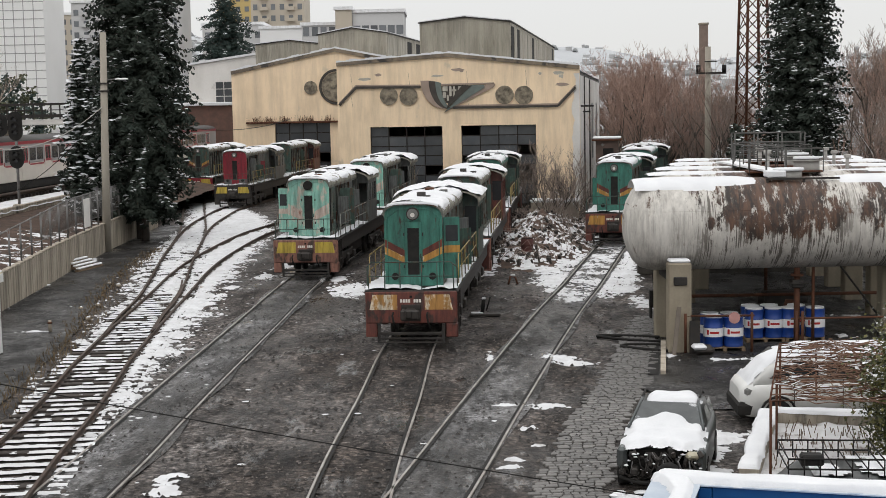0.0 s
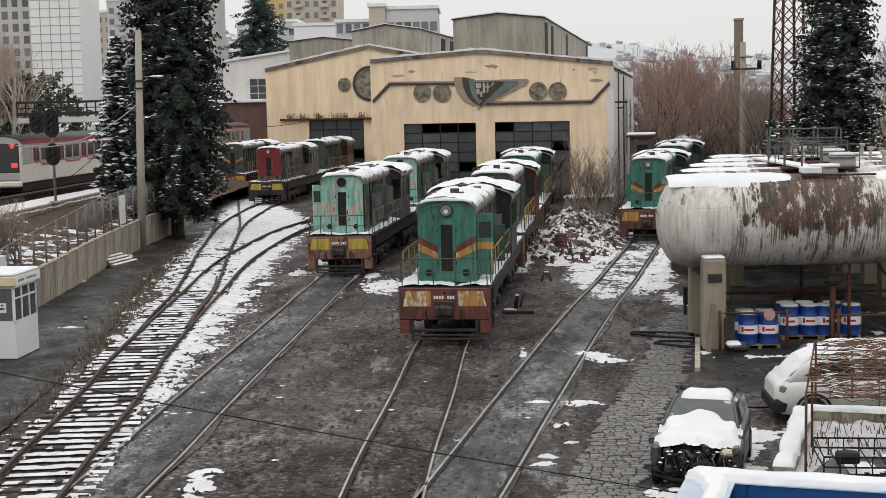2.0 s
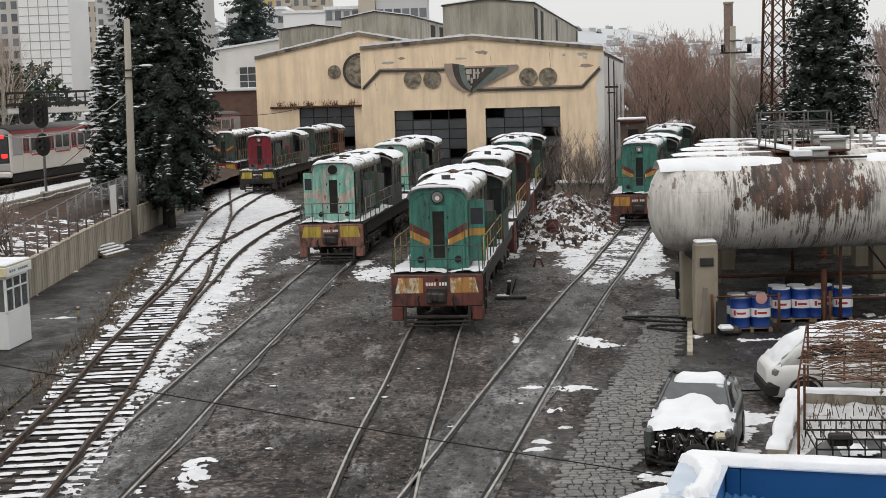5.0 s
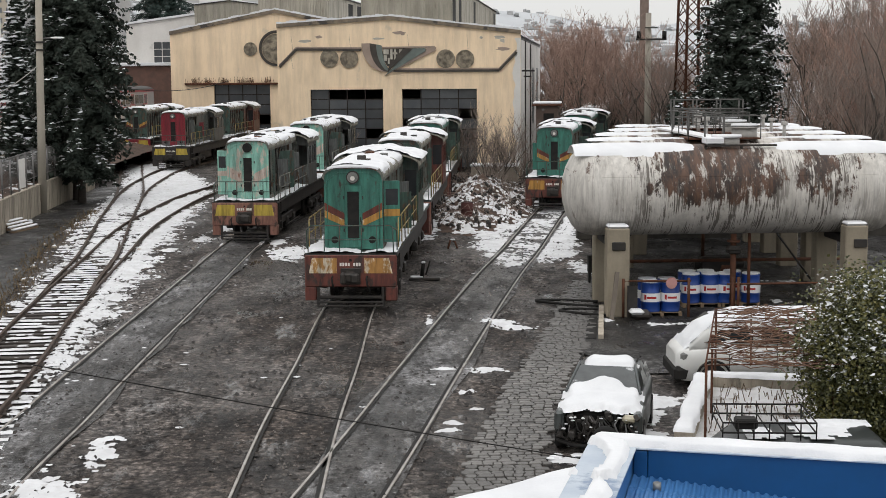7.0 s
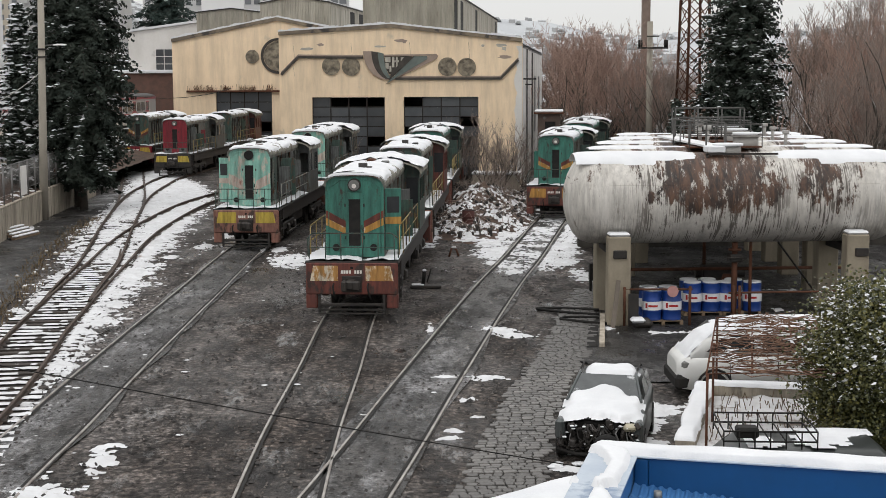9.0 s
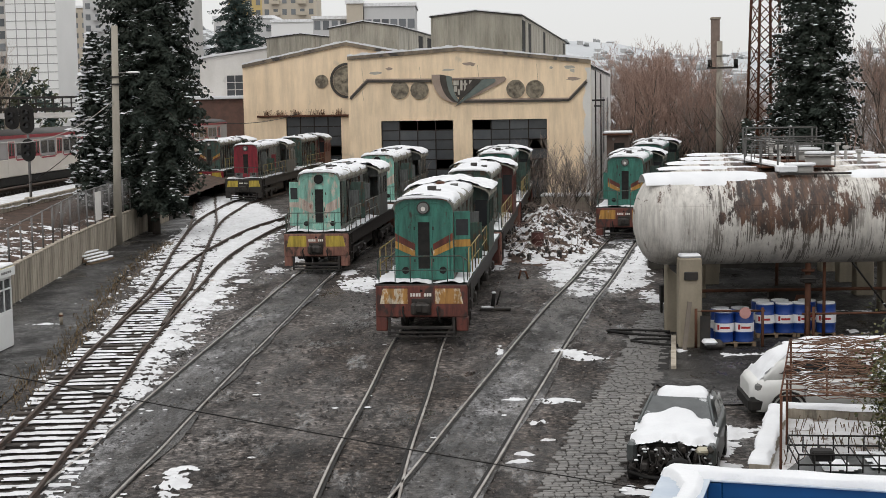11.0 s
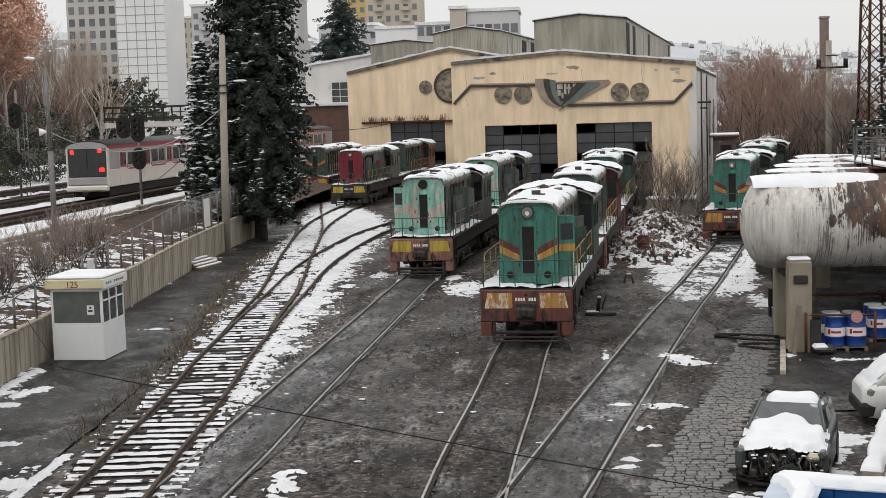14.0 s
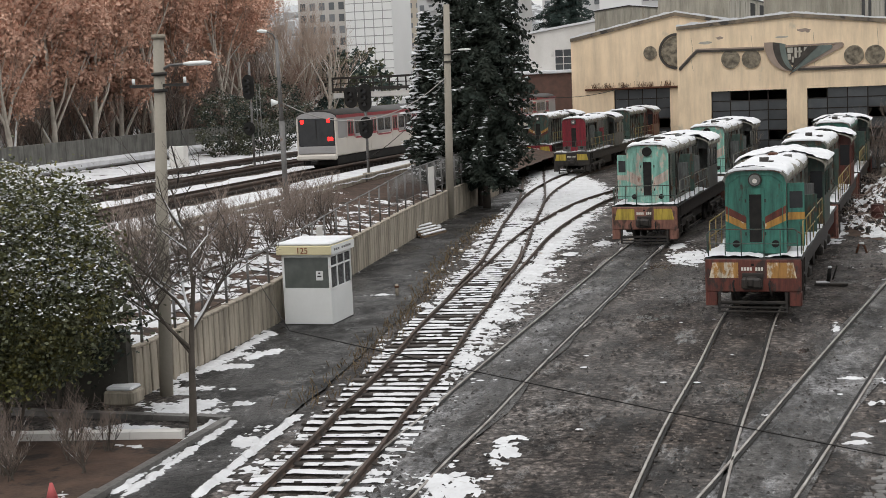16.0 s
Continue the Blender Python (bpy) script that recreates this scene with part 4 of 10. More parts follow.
def medallion(t, x, z, r, rim, seed):
    rnd = random.Random(seed)
    b = Build().tube([(x, -0.05, z), (x, 0.003, z)], r, 28, smooth=False)
    for k in range(28):
        a0, a1 = 2 * math.pi * k / 28, 2 * math.pi * (k + 1) / 28
        b.prism([(x + rr * math.cos(a), z + rr * math.sin(a)) for rr, a in ((r - 0.07, a1), (r - 0.07, a0), (r + 0.01, a0), (r + 0.01, a1))][::-1], -0.1, -0.05)
    for _ in range(26):
        a, q = rnd.uniform(0, 6.28), r * 0.8 * rnd.random() ** 0.6
        s = rnd.uniform(0.05, 0.16) * r / 0.65
        cx, cz = x + q * math.cos(a), z + q * math.sin(a)
        e = rnd.uniform(0, 3.1)
        pts = [(cx + s * 1.6 * math.cos(e + g) * (1 if i % 2 else 0.6), cz + s * 1.6 * math.sin(e + g) * (1 if i % 2 else 0.6)) for i, g in enumerate((0, 1.05, 2.1, 3.14, 4.2, 5.25))]
        b.prism(pts, -0.05 - rnd.uniform(0.02, 0.06), -0.05)
    o = part("medallion", b, M_RELIEF, t, "round plaster relief medallion")
    if rim:
        rb = Build()
        for k in range(40):
            a0, a1 = 2 * math.pi * k / 40, 2 * math.pi * (k + 1) / 40
            rb.prism([(x + rr * math.cos(a), z + rr * math.sin(a)) for rr, a in ((r + 0.05, a0), (r + 0.24, a0), (r + 0.24, a1), (r + 0.05, a1))], -0.08, 0.003)
        part("rim", rb, M_RELIEF_DARK, o)


def band(points, w, y0=-0.1, y1=0.003):
    b = Build()
    for (xa, za), (xb, zb) in zip(points, points[1:]):
        d = Vector((xb - xa, zb - za)).normalized()
        nx, nz = -d.y * w / 2, d.x * w / 2
        b.prism([(xa - nx, za - nz), (xb - nx, zb - nz), (xb + nx, zb + nz), (xa + nx, za + nz)], y0, y1)
    return b


HALL_M = pose(1.27, 97, 0, 0, 0, -8.5)
hall_r = hall("depot_hall", "ochre depot hall with plaster reliefs and snowy cornice", HALL_M, [(-8.6, 0), (8.4, 0), (8.4, 10.1), (-0.7, 11.15), (-8.6, 10.68)], [(-6.3, -1.17, 6.15), (0.16, 5.37, 6.15)], 38, M_WHITE_WALL)
hall_door(hall_r, -6.3, -1.17, 6.15, 4, 9, 3)
hall_door(hall_r, 0.16, 5.37, 6.15, 4, 9, 5)
for i, (x, z) in enumerate(((-4.9, 8.32), (-3.5, 8.27), (3.23, 8.22), (4.57, 8.18))):
    medallion(hall_r, x, z, 0.63, False, i)
for pts in (((-8.45, 7.74), (-7.22, 8.95), (-2.65, 8.88)), ((-0.4, 7.42), (6.91, 7.4), (8.13, 8.65))):
    part("relief_band", band(pts, 0.16, -0.13), M_RELIEF_DARK, hall_r)
    part("relief_band", band([(x, z + 0.13) for x, z in pts], 0.1, -0.07), M_RELIEF_PINK, hall_r)


M_CREST = material("pale_plaster", (0.5, 0.47, 0.4), (0.32, 0.3, 0.26), 0.9, scale=3, fine=20)


def emblem(t):
    """Winged emblem: nested curved bands that end in a point, with a pale crest."""
    def curve(x_top, x_bot, z_top, n=12):
        return [(x_top + (x_bot - x_top) * (1 - math.cos(math.pi / 2 * k / n)), z_top - (z_top - 7.35) * math.sin(math.pi / 2 * k / n)) for k in range(n + 1)]
    edges = [curve(-2.62, -0.9, 9.32), curve(-2.05, -0.75, 9.32), curve(-1.6, -0.55, 9.25), curve(-1.2, -0.35, 9.15)]
    for i, mat in enumerate((M_RELIEF_PINK, M_RELIEF_DARK, M_RELIEF_TEAL)):
        a, c = edges[i], edges[i + 1]
        b = Build()
        for k in range(len(a) - 1):
            b.prism([a[k + 1], c[k + 1], c[k], a[k]], -0.16 + 0.03 * i, 0.003)
        part("emblem_band", b, mat, t)
    part("emblem_wing", Build().prism([(-1.05, 7.08), (2.5, 8.78), (2.6, 8.98), (2.45, 9.08), (1.9, 8.92)], -0.12, 0.003), M_RELIEF_PINK, t)
    part("emblem_wing", Build().prism([(-1.0, 7.1), (1.85, 8.75), (1.85, 8.95), (0.9, 8.95)], -0.17, -0.121), M_RELIEF_TEAL, t)
    part("emblem_wing", Build().prism([(-0.85, 7.3), (0.95, 8.92), (0.3, 8.96), (-0.7, 7.7)], -0.21, -0.171), M_RELIEF_DARK, t)
    part("emblem_top", Build().prism([(-1.2, 8.96), (2.5, 8.98), (2.5, 9.1), (-1.2, 9.08)], -0.12, 0.003), M_RELIEF_PINK, t)
    part("emblem_field", Build().prism([(-1.15, 8.3), (-0.85, 7.75), (-0.6, 7.7), (0.3, 8.5), (0.55, 8.95), (-1.15, 8.95)], -0.06, 0.003), M_RELIEF_DARK, t)
    for x0, x1, z0, z1 in ((-1.1, -0.72, 8.55, 8.9), (-1.08, -0.85, 8.1, 8.5), (-0.62, -0.45, 8.2, 8.9), (-0.45, -0.12, 8.55, 8.68), (-0.35, -0.22, 8.0, 8.9), (0.0, 0.3, 8.62, 8.9), (-0.8, -0.66, 7.9, 8.3), (-0.05, 0.1, 8.25, 8.5)):
        part("crest_block", Build().box(x0, x1, -0.1, -0.05, z0, z1, 0.015), M_CREST, t, "pale crest block")


emblem(hall_r)
# render fallen from the hall's corner and below the cornice
rcr = random.Random(19)
edge_l = [(8.02 + 0.22 * rcr.uniform(-1, 1), 0.4 + 9.2 * k / 23) for k in range(24)]
part("bare_plaster", Build().prism([(8.398, 0.4), (8.398, 9.6)] + edge_l[::-1], -0.004, 0.003), M_WHITE_WALL, hall_r, "whitish plaster where the ochre render has fallen")
for k in range(9):
    x = rcr.uniform(-8.2, 7.4)
    top_ = 10.68 + 0.47 * (x + 8.6) / 7.9 if x < -0.7 else 11.15 - 1.05 * (x + 0.7) / 9.1
    zc, w_, h_ = top_ - rcr.uniform(0.5, 1.6), rcr.uniform(0.15, 0.6), rcr.uniform(0.06, 0.16)
    pts = [(x + w_ * math.cos(a_) * rcr.uniform(0.6, 1.2), zc + h_ * math.sin(a_) * rcr.uniform(0.6, 1.3)) for a_ in frange(0, 2 * math.pi, 12)[:-1]]
    part("peeled_patch", Build().prism(pts, -0.003 - 0.0003 * k, 0.003), rcr.choice((M_CREST, M_RELIEF_PINK)), hall_r, "patch of peeled render")
# pipes and brackets on the side wall
for y, z1 in ((5.0, 9.5), (14, 9.4)):
    part("drainpipe", Build().tube([(8.5, y, 0.2), (8.5, y, z1)], 0.05, 8), M_DARKSTEEL, hall_r, "rusty drainpipe")
part("bracket", Build().box(8.4, 9.3, 1.5, 1.65, 7.3, 7.42), M_DARKSTEEL, hall_r)
part("bracket", Build().box(8.4, 8.95, 4.4, 4.55, 6.9, 7.0), M_DARKSTEEL, hall_r)
for y in (20, 29):
    part("window", Build().box(8.39, 8.43, y, y + 2.6, 3.0, 7.6), M_PANE, hall_r)
for k in range(4):
    part("crack", band([(-7.6 + 4.1 * k, 9.9), (-7.5 + 4.1 * k, 9.0 - 0.2 * k), (-7.62 + 4.1 * k, 8.4), (-7.5 + 4.1 * k, 7.6)], 0.018, -0.003, 0.003), M_RELIEF, hall_r)


def roof_lantern(m, label, outline, length):
    """A clad roof lantern with ribbed ends and glazed sides."""
    t = thing("roof_lantern", label, "roof", m)
    ups = sorted((p for p in outline if p[1] > outline[0][1] + 0.1), key=lambda p: p[0])
    part("body", Build().prism(outline, 0, length), M_ROOFSHEET, t)
    xl, xr = ups[0][0], ups[-1][0]
    z0 = outline[0][1]
    sheets = 7
    for k in range(sheets):
        a, c = xl + (xr - xl) * k / sheets, xl + (xr - xl) * (k + 1) / sheets
        zt = lambda x: ups[0][1] + (ups[1][1] - ups[0][1]) * (x - xl) / (ups[1][0] - xl) if x < ups[1][0] else ups[1][1] + (ups[2][1] - ups[1][1]) * (x - ups[1][0]) / (xr - ups[1][0])
        b = Build()
        nr = 6
        for q in range(nr):
            p0, p1 = a + 0.02 + (c - a - 0.04) * q / nr, a + 0.02 + (c - a - 0.04) * (q + 0.6) / nr
            b.prism([(p0, z0), (p1, z0), (p1, zt(p1) - 0.08), (p0, zt(p0) - 0.08)], -0.05, -0.002)
        part("cladding_sheet", b, M_ROOFSHEET, t)
    sd = Build()
    n = int(length / 2.2)
    for k in range(n):
        y = 0.3 + k * 2.2
        if random.Random(k * 3 + int(length)).random() < 0.7:
            part("side_panel", Build().box(xr + 0.002, xr + 0.05, y, y + 2.0, z0 + 0.1, ups[-1][1] - 0.25), M_ROOFSHEET, t)
        else:
            part("side_panel", Build().box(xr + 0.002, xr + 0.03, y, y + 2.0, z0 + 0.1, ups[-1][1] - 0.25), M_DARK, t)
    for (xa, za), (xb, zb) in zip(ups, ups[1:]):
        sd.prism([(xa - 0.1, za + 0.004), (xb + 0.1, zb + 0.004), (xb + 0.1, zb + 0.08), (xa - 0.1, za + 0.08)], -0.15, length + 0.1)
    part("roof_edge", sd, M_DARKSTEEL, t)
    s2 = Build()
    for (xa, za), (xb, zb) in zip(ups, ups[1:]):
        s2.prism([(xa, za + 0.085), (xb, zb + 0.085), (xb, zb + 0.15), (xa, za + 0.15)], -0.1, length)
    part("snow", s2, M_SNOW, t, "thin snow on the lantern roof", kind="stuff")
    return t


def off(m, x, y, z=0):
    return m @ Matrix.Translation((x, y, z))


roof_lantern(off(HALL_M, 0, 2.0), "pale ribbed sheet roof lantern on the hall", [(-2.96, 10.2), (3.5, 10.2), (3.5, 13.33), (0.24, 13.72), (-2.96, 13.38)], 46)
BACK = Matrix.Translation((0, 0, 7.4)) @ Matrix.Scale(1.36, 4) @ Matrix.Translation((0, 0, -7.4))  # the rear range stands further off
HALL2_M = BACK @ pose(-7.6, 102, 0, 0, 0, -8.5)
hall_l = hall("depot_hall", "older ochre depot hall with weeds over its door", HALL2_M, [(-7.86, 0), (7.4, 0), (7.4, 10.36), (0.0, 11.85), (-7.86, 10.36)], [(-4.67, -0.5, 6.5)], 50, M_WHITE_WALL)
hall_door(hall_l, -4.67, -0.5, 6.5, 4, 9, 8)
medallion(hall_l, -1.87, 9.06, 0.48, False, 31)
medallion(hall_l, 0.05, 9.1, 1.05, True, 37)
part("canopy", Build().box(-6.8, 1.2, -0.25, -0.002, 6.5, 6.64, 0.02), M_RUST, hall_l, "rusty lintel ledge")
wd = Build()
rw = random.Random(4)
for _ in range(160):
    x = rw.choice((-6.0, -5.0, -3.8, -2.6, -1.9, -0.6)) + rw.gauss(0, 0.22)
    z = 6.64
    wd.tube([(x, -0.12, z), (x + rw.uniform(-0.12, 0.12), -0.14, z + rw.uniform(0.1, 0.45))], 0.012, 3, caps=False)
part("weed_growth", wd, M_RUST, hall_l, "dry weeds growing on the ledge", kind="stuff")
roof_lantern(off(HALL2_M, 0.3, 4.5), "pale sheet roof lantern behind the gable", [(-2.6, 10.6), (2.7, 10.6), (2.7, 13.12), (0.0, 13.55), (-2.6, 13.08)], 34)
roof_lantern(off(HALL2_M, 0.3, 12), "low sheet-clad roof box further back", [(-9.7, 9.0), (-3.9, 9.0), (-3.9, 12.75), (-6.8, 13.12), (-9.7, 12.82)], 24)
annex = thing("annex_building", "plain white rendered annex behind the depot", "building", BACK @ pose(-18.4, 125, 0, 0, 0, -8.5))
part("wall", Build().prism([(-4.2, 0), (12, 0), (12, 12.6), (3.5, 12.6), (-4.2, 11.6)], 0, 30), M_WHITE_WALL, annex)
part("roof", Build().prism([(-4.4, 11.61), (3.5, 12.61), (12, 12.61), (12, 12.8), (3.5, 12.8), (-4.4, 11.8)], -0.2, 30), M_SNOW, annex, "snowy flat roof")
wn = part("window", Build().box(-1.7, -0.2, -0.03, 0.01, 8.2, 10.1), M_PANE, annex)
part("frame", Build().box(-0.98, -0.92, -0.05, -0.031, 8.2, 10.1).box(-1.7, -0.2, -0.05, -0.031, 8.8, 8.86).box(-1.7, -0.2, -0.05, -0.031, 9.45, 9.51), M_WHITE_WALL, wn)
brickwall = thing("low_outbuilding", "low rusty-brown outbuilding with snowy roof", "building", BACK @ pose(-21, 124, 0, 0, 0, -8.5))
part("wall", Build().box(-3, 6, 0, 6, 0, 8.0), material("brown_brick", (0.16, 0.09, 0.07), (0.1, 0.065, 0.055), 0.9, scale=2, fine=20), brickwall)
part("roof", Build().box(-3.2, 6.2, -0.3, 6, 8.005, 8.3, 0.05), M_SNOW, brickwall)
# rusty lean-to at the hall's corner
hut = thing("rusty_shed", "tall rusty sheet-metal shed against the hall", "shed", pose(10.4, 93.6, 0, 0, 0, -8.5))
part("wall", Build().box(0, 1.5, 0, 1.6, 0, 5.0), material("brown_sheet", (0.13, 0.09, 0.075), (0.08, 0.06, 0.05), 0.8, scale=2, fine=12, c3=(0.2, 0.19, 0.18), amount3=0.6), hut)
part("roof", Build().box(-0.25, 1.75, -0.3, 1.8, 5.005, 5.12, 0.02), M_RUST, hut)
part("snow", Build().box(-0.2, 1.7, -0.25, 1.75, 5.125, 5.28, 0.05), M_SNOW, hut, kind="stuff")
part("window", Build().box(0.5, 1.2, -0.03, 0.01, 2.6, 4.5), M_DARK, hut)

# ---- tank farm ----
def tank_material():
    """Flaking white paint with rust that spreads from the manhole and runs down in streaks."""
    m = material("flaking_white_tank", (0.6, 0.575, 0.535), (0.47, 0.445, 0.405), 0.6, scale=2.5, fine=20, bump=0.12, c3=(0.2, 0.17, 0.14), amount3=0.64, streak=4, grime=0.22, run=6.0)
    n, l = m.node_tree.nodes, m.node_tree.links
    b = n["Principled BSDF"]
    base = b.inputs["Base Color"].links[0].from_socket
    tc = n.new("ShaderNodeTexCoord")
    sep = n.new("ShaderNodeSeparateXYZ")
    l.new(tc.outputs["Object"], sep.inputs[0])

    def tex(scale, stretch, detail, rough):
        mp = n.new("ShaderNodeMapping")
        mp.inputs["Scale"].default_value = (scale, scale * 0.04, scale * stretch)
        l.new(tc.outputs["Object"], mp.inputs[0])
        t = n.new("ShaderNodeTexNoise")
        t.inputs["Scale"].default_value, t.inputs["Detail"].default_value, t.inputs["Roughness"].default_value = 1.0, detail, rough
        l.new(mp.outputs[0], t.inputs["Vector"])
        return t.outputs["Fac"]

    def span(v, a, c, lo, hi):
        r = n.new("ShaderNodeMapRange")
        r.inputs["From Min"].default_value, r.inputs["From Max"].default_value = a, c
        r.inputs["To Min"].default_value, r.inputs["To Max"].default_value = lo, hi
        l.new(v, r.inputs[0])
        return r.outputs[0]

    def calc(op, a, c):
        q = n.new("ShaderNodeMath")
        q.operation = op
        for i, v in enumerate((a, c)):
            if isinstance(v, float):
                q.inputs[i].default_value = v
            else:
                l.new(v, q.inputs[i])
        return q.outputs[0]

    def mix(f, a, c):
        x = n.new("ShaderNodeMix")
        x.data_type = "RGBA"
        l.new(f, x.inputs["Factor"])
        for sock, v in (("A", a), ("B", c)):
            if isinstance(v, tuple):
                x.inputs[sock].default_value = (*v, 1)
            else:
                l.new(v, x.inputs[sock])
        return x.outputs["Result"]

    # a broad rust field under the manhole, ragged drips below it, blisters elsewhere
    off_mid = calc("ABSOLUTE", calc("ADD", sep.outputs["X"], 0.85), 0.0)
    off_side = calc("ABSOLUTE", calc("ADD", sep.outputs["X"], -2.6), 0.0)
    field = calc("MAXIMUM", span(off_mid, 0.5, 2.6, 0.17, -0.05), span(off_side, 0.0, 1.3, 0.09, -0.05))
    level = calc("ADD", sep.outputs["Z"], calc("MULTIPLY", tex(7.0, 0.05, 6, 0.75), 1.3))
    height = span(level, -0.25, 0.75, -0.3, 0.05)
    rough_edge = calc("ADD", calc("MULTIPLY", tex(1.7, 0.7, 10, 0.74), 0.75), calc("MULTIPLY", tex(12.0, 0.12, 7, 0.7), 0.25))
    mask = calc("MULTIPLY", span(calc("ADD", calc("ADD", field, height), rough_edge), 0.56, 0.595, 0.0, 1.0), span(tex(5.0, 0.45, 9, 0.8), 0.55, 0.6, 1.0, 0.15))
    rust = mix(span(tex(2.2, 0.4, 10, 0.78), 0.43, 0.6, 0.0, 1.0), (0.022, 0.015, 0.012), (0.1, 0.05, 0.03))
    drip = calc("MULTIPLY", span(calc("MULTIPLY", tex(26.0, 0.03, 5, 0.65), tex(1.3, 0.7, 6, 0.65)), 0.262, 0.29, 0.0, 0.85), span(field, -0.05, 0.02, 0.25, 1.0))
    rust = mix(span(tex(9.0, 0.15, 8, 0.75), 0.52, 0.66, 0.0, 0.7), rust, (0.15, 0.075, 0.042))
    # mottled darker grey towards the bottom of the shell
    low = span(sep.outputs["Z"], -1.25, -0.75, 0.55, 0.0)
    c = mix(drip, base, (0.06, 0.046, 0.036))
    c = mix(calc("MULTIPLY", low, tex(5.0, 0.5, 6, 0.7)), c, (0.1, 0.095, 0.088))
    l.new(mix(mask, c, rust), b.inputs["Base Color"])
    return m


M_TANK = tank_material()
M_PILLAR = material("brownish_concrete", (0.31, 0.27, 0.205), (0.19, 0.162, 0.122), 0.9, scale=2, fine=14, bump=0.3, streak=3, c3=(0.06, 0.048, 0.038), amount3=0.56)
M_PIPEGREY = material("grey_pipe", (0.12, 0.12, 0.115), (0.07, 0.066, 0.062), 0.7, fine=20)
M_OLDWHITE = material("greyed_white_paint", (0.42, 0.41, 0.39), (0.3, 0.29, 0.27), 0.7, scale=2, fine=15, c3=(0.15, 0.1, 0.07), amount3=0.62, streak=3)


def storage_tank(x0, x1, y, zc, r, label, top_fittings, spread=0.32):
    t = thing("storage_tank", label, "tank", pose((x0 + x1) / 2, y, zc), group="fuel tanks")
    h = (x1 - x0) / 2
    rings = []
    prof = [(-h, 0.02), (-h + 0.06, 0.45), (-h + 0.16, 0.78), (-h + 0.32, 1.08), (-h + 0.52, 1.28), (-h + 0.75, 1.36), (-h + 0.95, r)]
    prof = prof + [(a, r) for a in frange(-h + 1.9, h - 1.9, 6)] + [(-a, b) for a, b in prof[::-1]]
    for a, b in prof:
        rings.append([(a, b * math.cos(2 * math.pi * k / 48), b * math.sin(2 * math.pi * k / 48)) for k in range(48)])
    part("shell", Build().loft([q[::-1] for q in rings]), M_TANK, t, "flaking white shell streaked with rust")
    seam = Build()
    for a in (-h + 1.0, -1.9, 0.9, h - 1.0):
        ring = [[(a + d, (r + e) * math.cos(2 * math.pi * k / 48), (r + e) * math.sin(2 * math.pi * k / 48)) for k in range(48)] for d, e in ((-0.03, 0.001), (-0.02, 0.008), (0.02, 0.008), (0.03, 0.001))]
        seam.loft([q[::-1] for q in ring], caps=False)
    seam.box(-h + 1, h - 1, -r * 0.93 - 0.012, -r * 0.93 + 0.03, 0.47, 0.49)
    part("seam", seam, M_TANK, t)

    def on_top(u, v):
        a = u
        p = Vector((v, r * math.sin(a), r * math.cos(a)))
        e = min(v + h, h - v)
        gap = max(0.0, min(1.0, (abs(v) - 1.2) * 1.6))
        edge = spread + 0.04 * noise2(v, 0, 0.4, y) + 0.025 * noise2(v, 0, 2.5, y) + (0.05 if abs(v) > 2.5 else -0.1)
        soft = lambda q: max(0.0, min(1.0, q)) ** 0.5
        keep = gap * soft((edge - abs(a)) * 5) * soft((e - 0.3) * 2.5)
        return p, Vector((0, math.sin(a), math.cos(a))), keep
    sn = Build()
    us, vs = frange(-0.95, 0.95, 40), frange(-h + 0.1, h - 0.1, 110)
    hh = {}
    for i, u in enumerate(us):
        for j, v in enumerate(vs):
            p, nn, keep = on_top(u, v)
            d = keep * (1.0 + 0.2 * noise2(v, u * 3, 0.8, y)) - 0.1 * (1 - keep)
            hh[i, j] = d
            sn.v.append(tuple(p + nn * 0.055 * d))
    for i in range(len(us) - 1):
        for j in range(len(vs) - 1):
            if max(hh[i, j], hh[i + 1, j], hh[i, j + 1], hh[i + 1, j + 1]) > 0:
                a = i * len(vs) + j
                sn.f.append((a + len(vs), a + len(vs) + 1, a + 1, a)[::-1])
                sn.s.append(True)
    part("snow", sn, M_SNOW, t, "thick snow on top of the tank", kind="stuff")
    if top_fittings:
        part("manhole", Build().tube([(0.55, 0, r - 0.1), (0.55, 0, r + 0.32)], 0.42, 20).tube([(0.55, 0, r + 0.32), (0.55, 0, r + 0.38)], 0.5, 20), M_OLDWHITE, t, "white manhole neck with bolted lid")
        part("manhole_snow", Build().tube([(0.55, 0, r + 0.38), (0.55, 0, r + 0.46)], 0.44, 20), M_SNOW, t)
        pl = Build().box(-1.5, 0.9, -0.75, 0.75, r - 0.02, r + 0.03)
        part("platform", pl, M_RUST, t, "rusty service platform")
        part("vent", Build().tube([(-0.7, 0.2, r), (-0.7, 0.2, r + 0.55)], 0.07, 8).tube([(-0.7, 0.2, r + 0.55), (-0.7, 0.2, r + 0.7)], 0.13, 10), M_OLDWHITE, t)
        part("valve", Build().tube([(1.9, 0, r), (1.9, 0, r + 0.45)], 0.06, 8).box(1.8, 2.0, -0.1, 0.1, r + 0.4, r + 0.52, 0.02), M_OLDWHITE, t)
        rl = Build()
        for a in (-1.5, -0.3, 0.9):
            for b_ in (-0.75, 0.75):
                rl.tube([(a, b_, r), (a, b_, r + 0.75)], 0.018, 6)
        for z in (0.4, 0.75):
            for b_ in (-0.75, 0.75):
                rl.tube([(-1.5, b_, r + z), (0.9, b_, r + z)], 0.015, 6)
            rl.tube([(0.9, -0.75, r + z), (0.9, 0.75, r + z)], 0.015, 6)
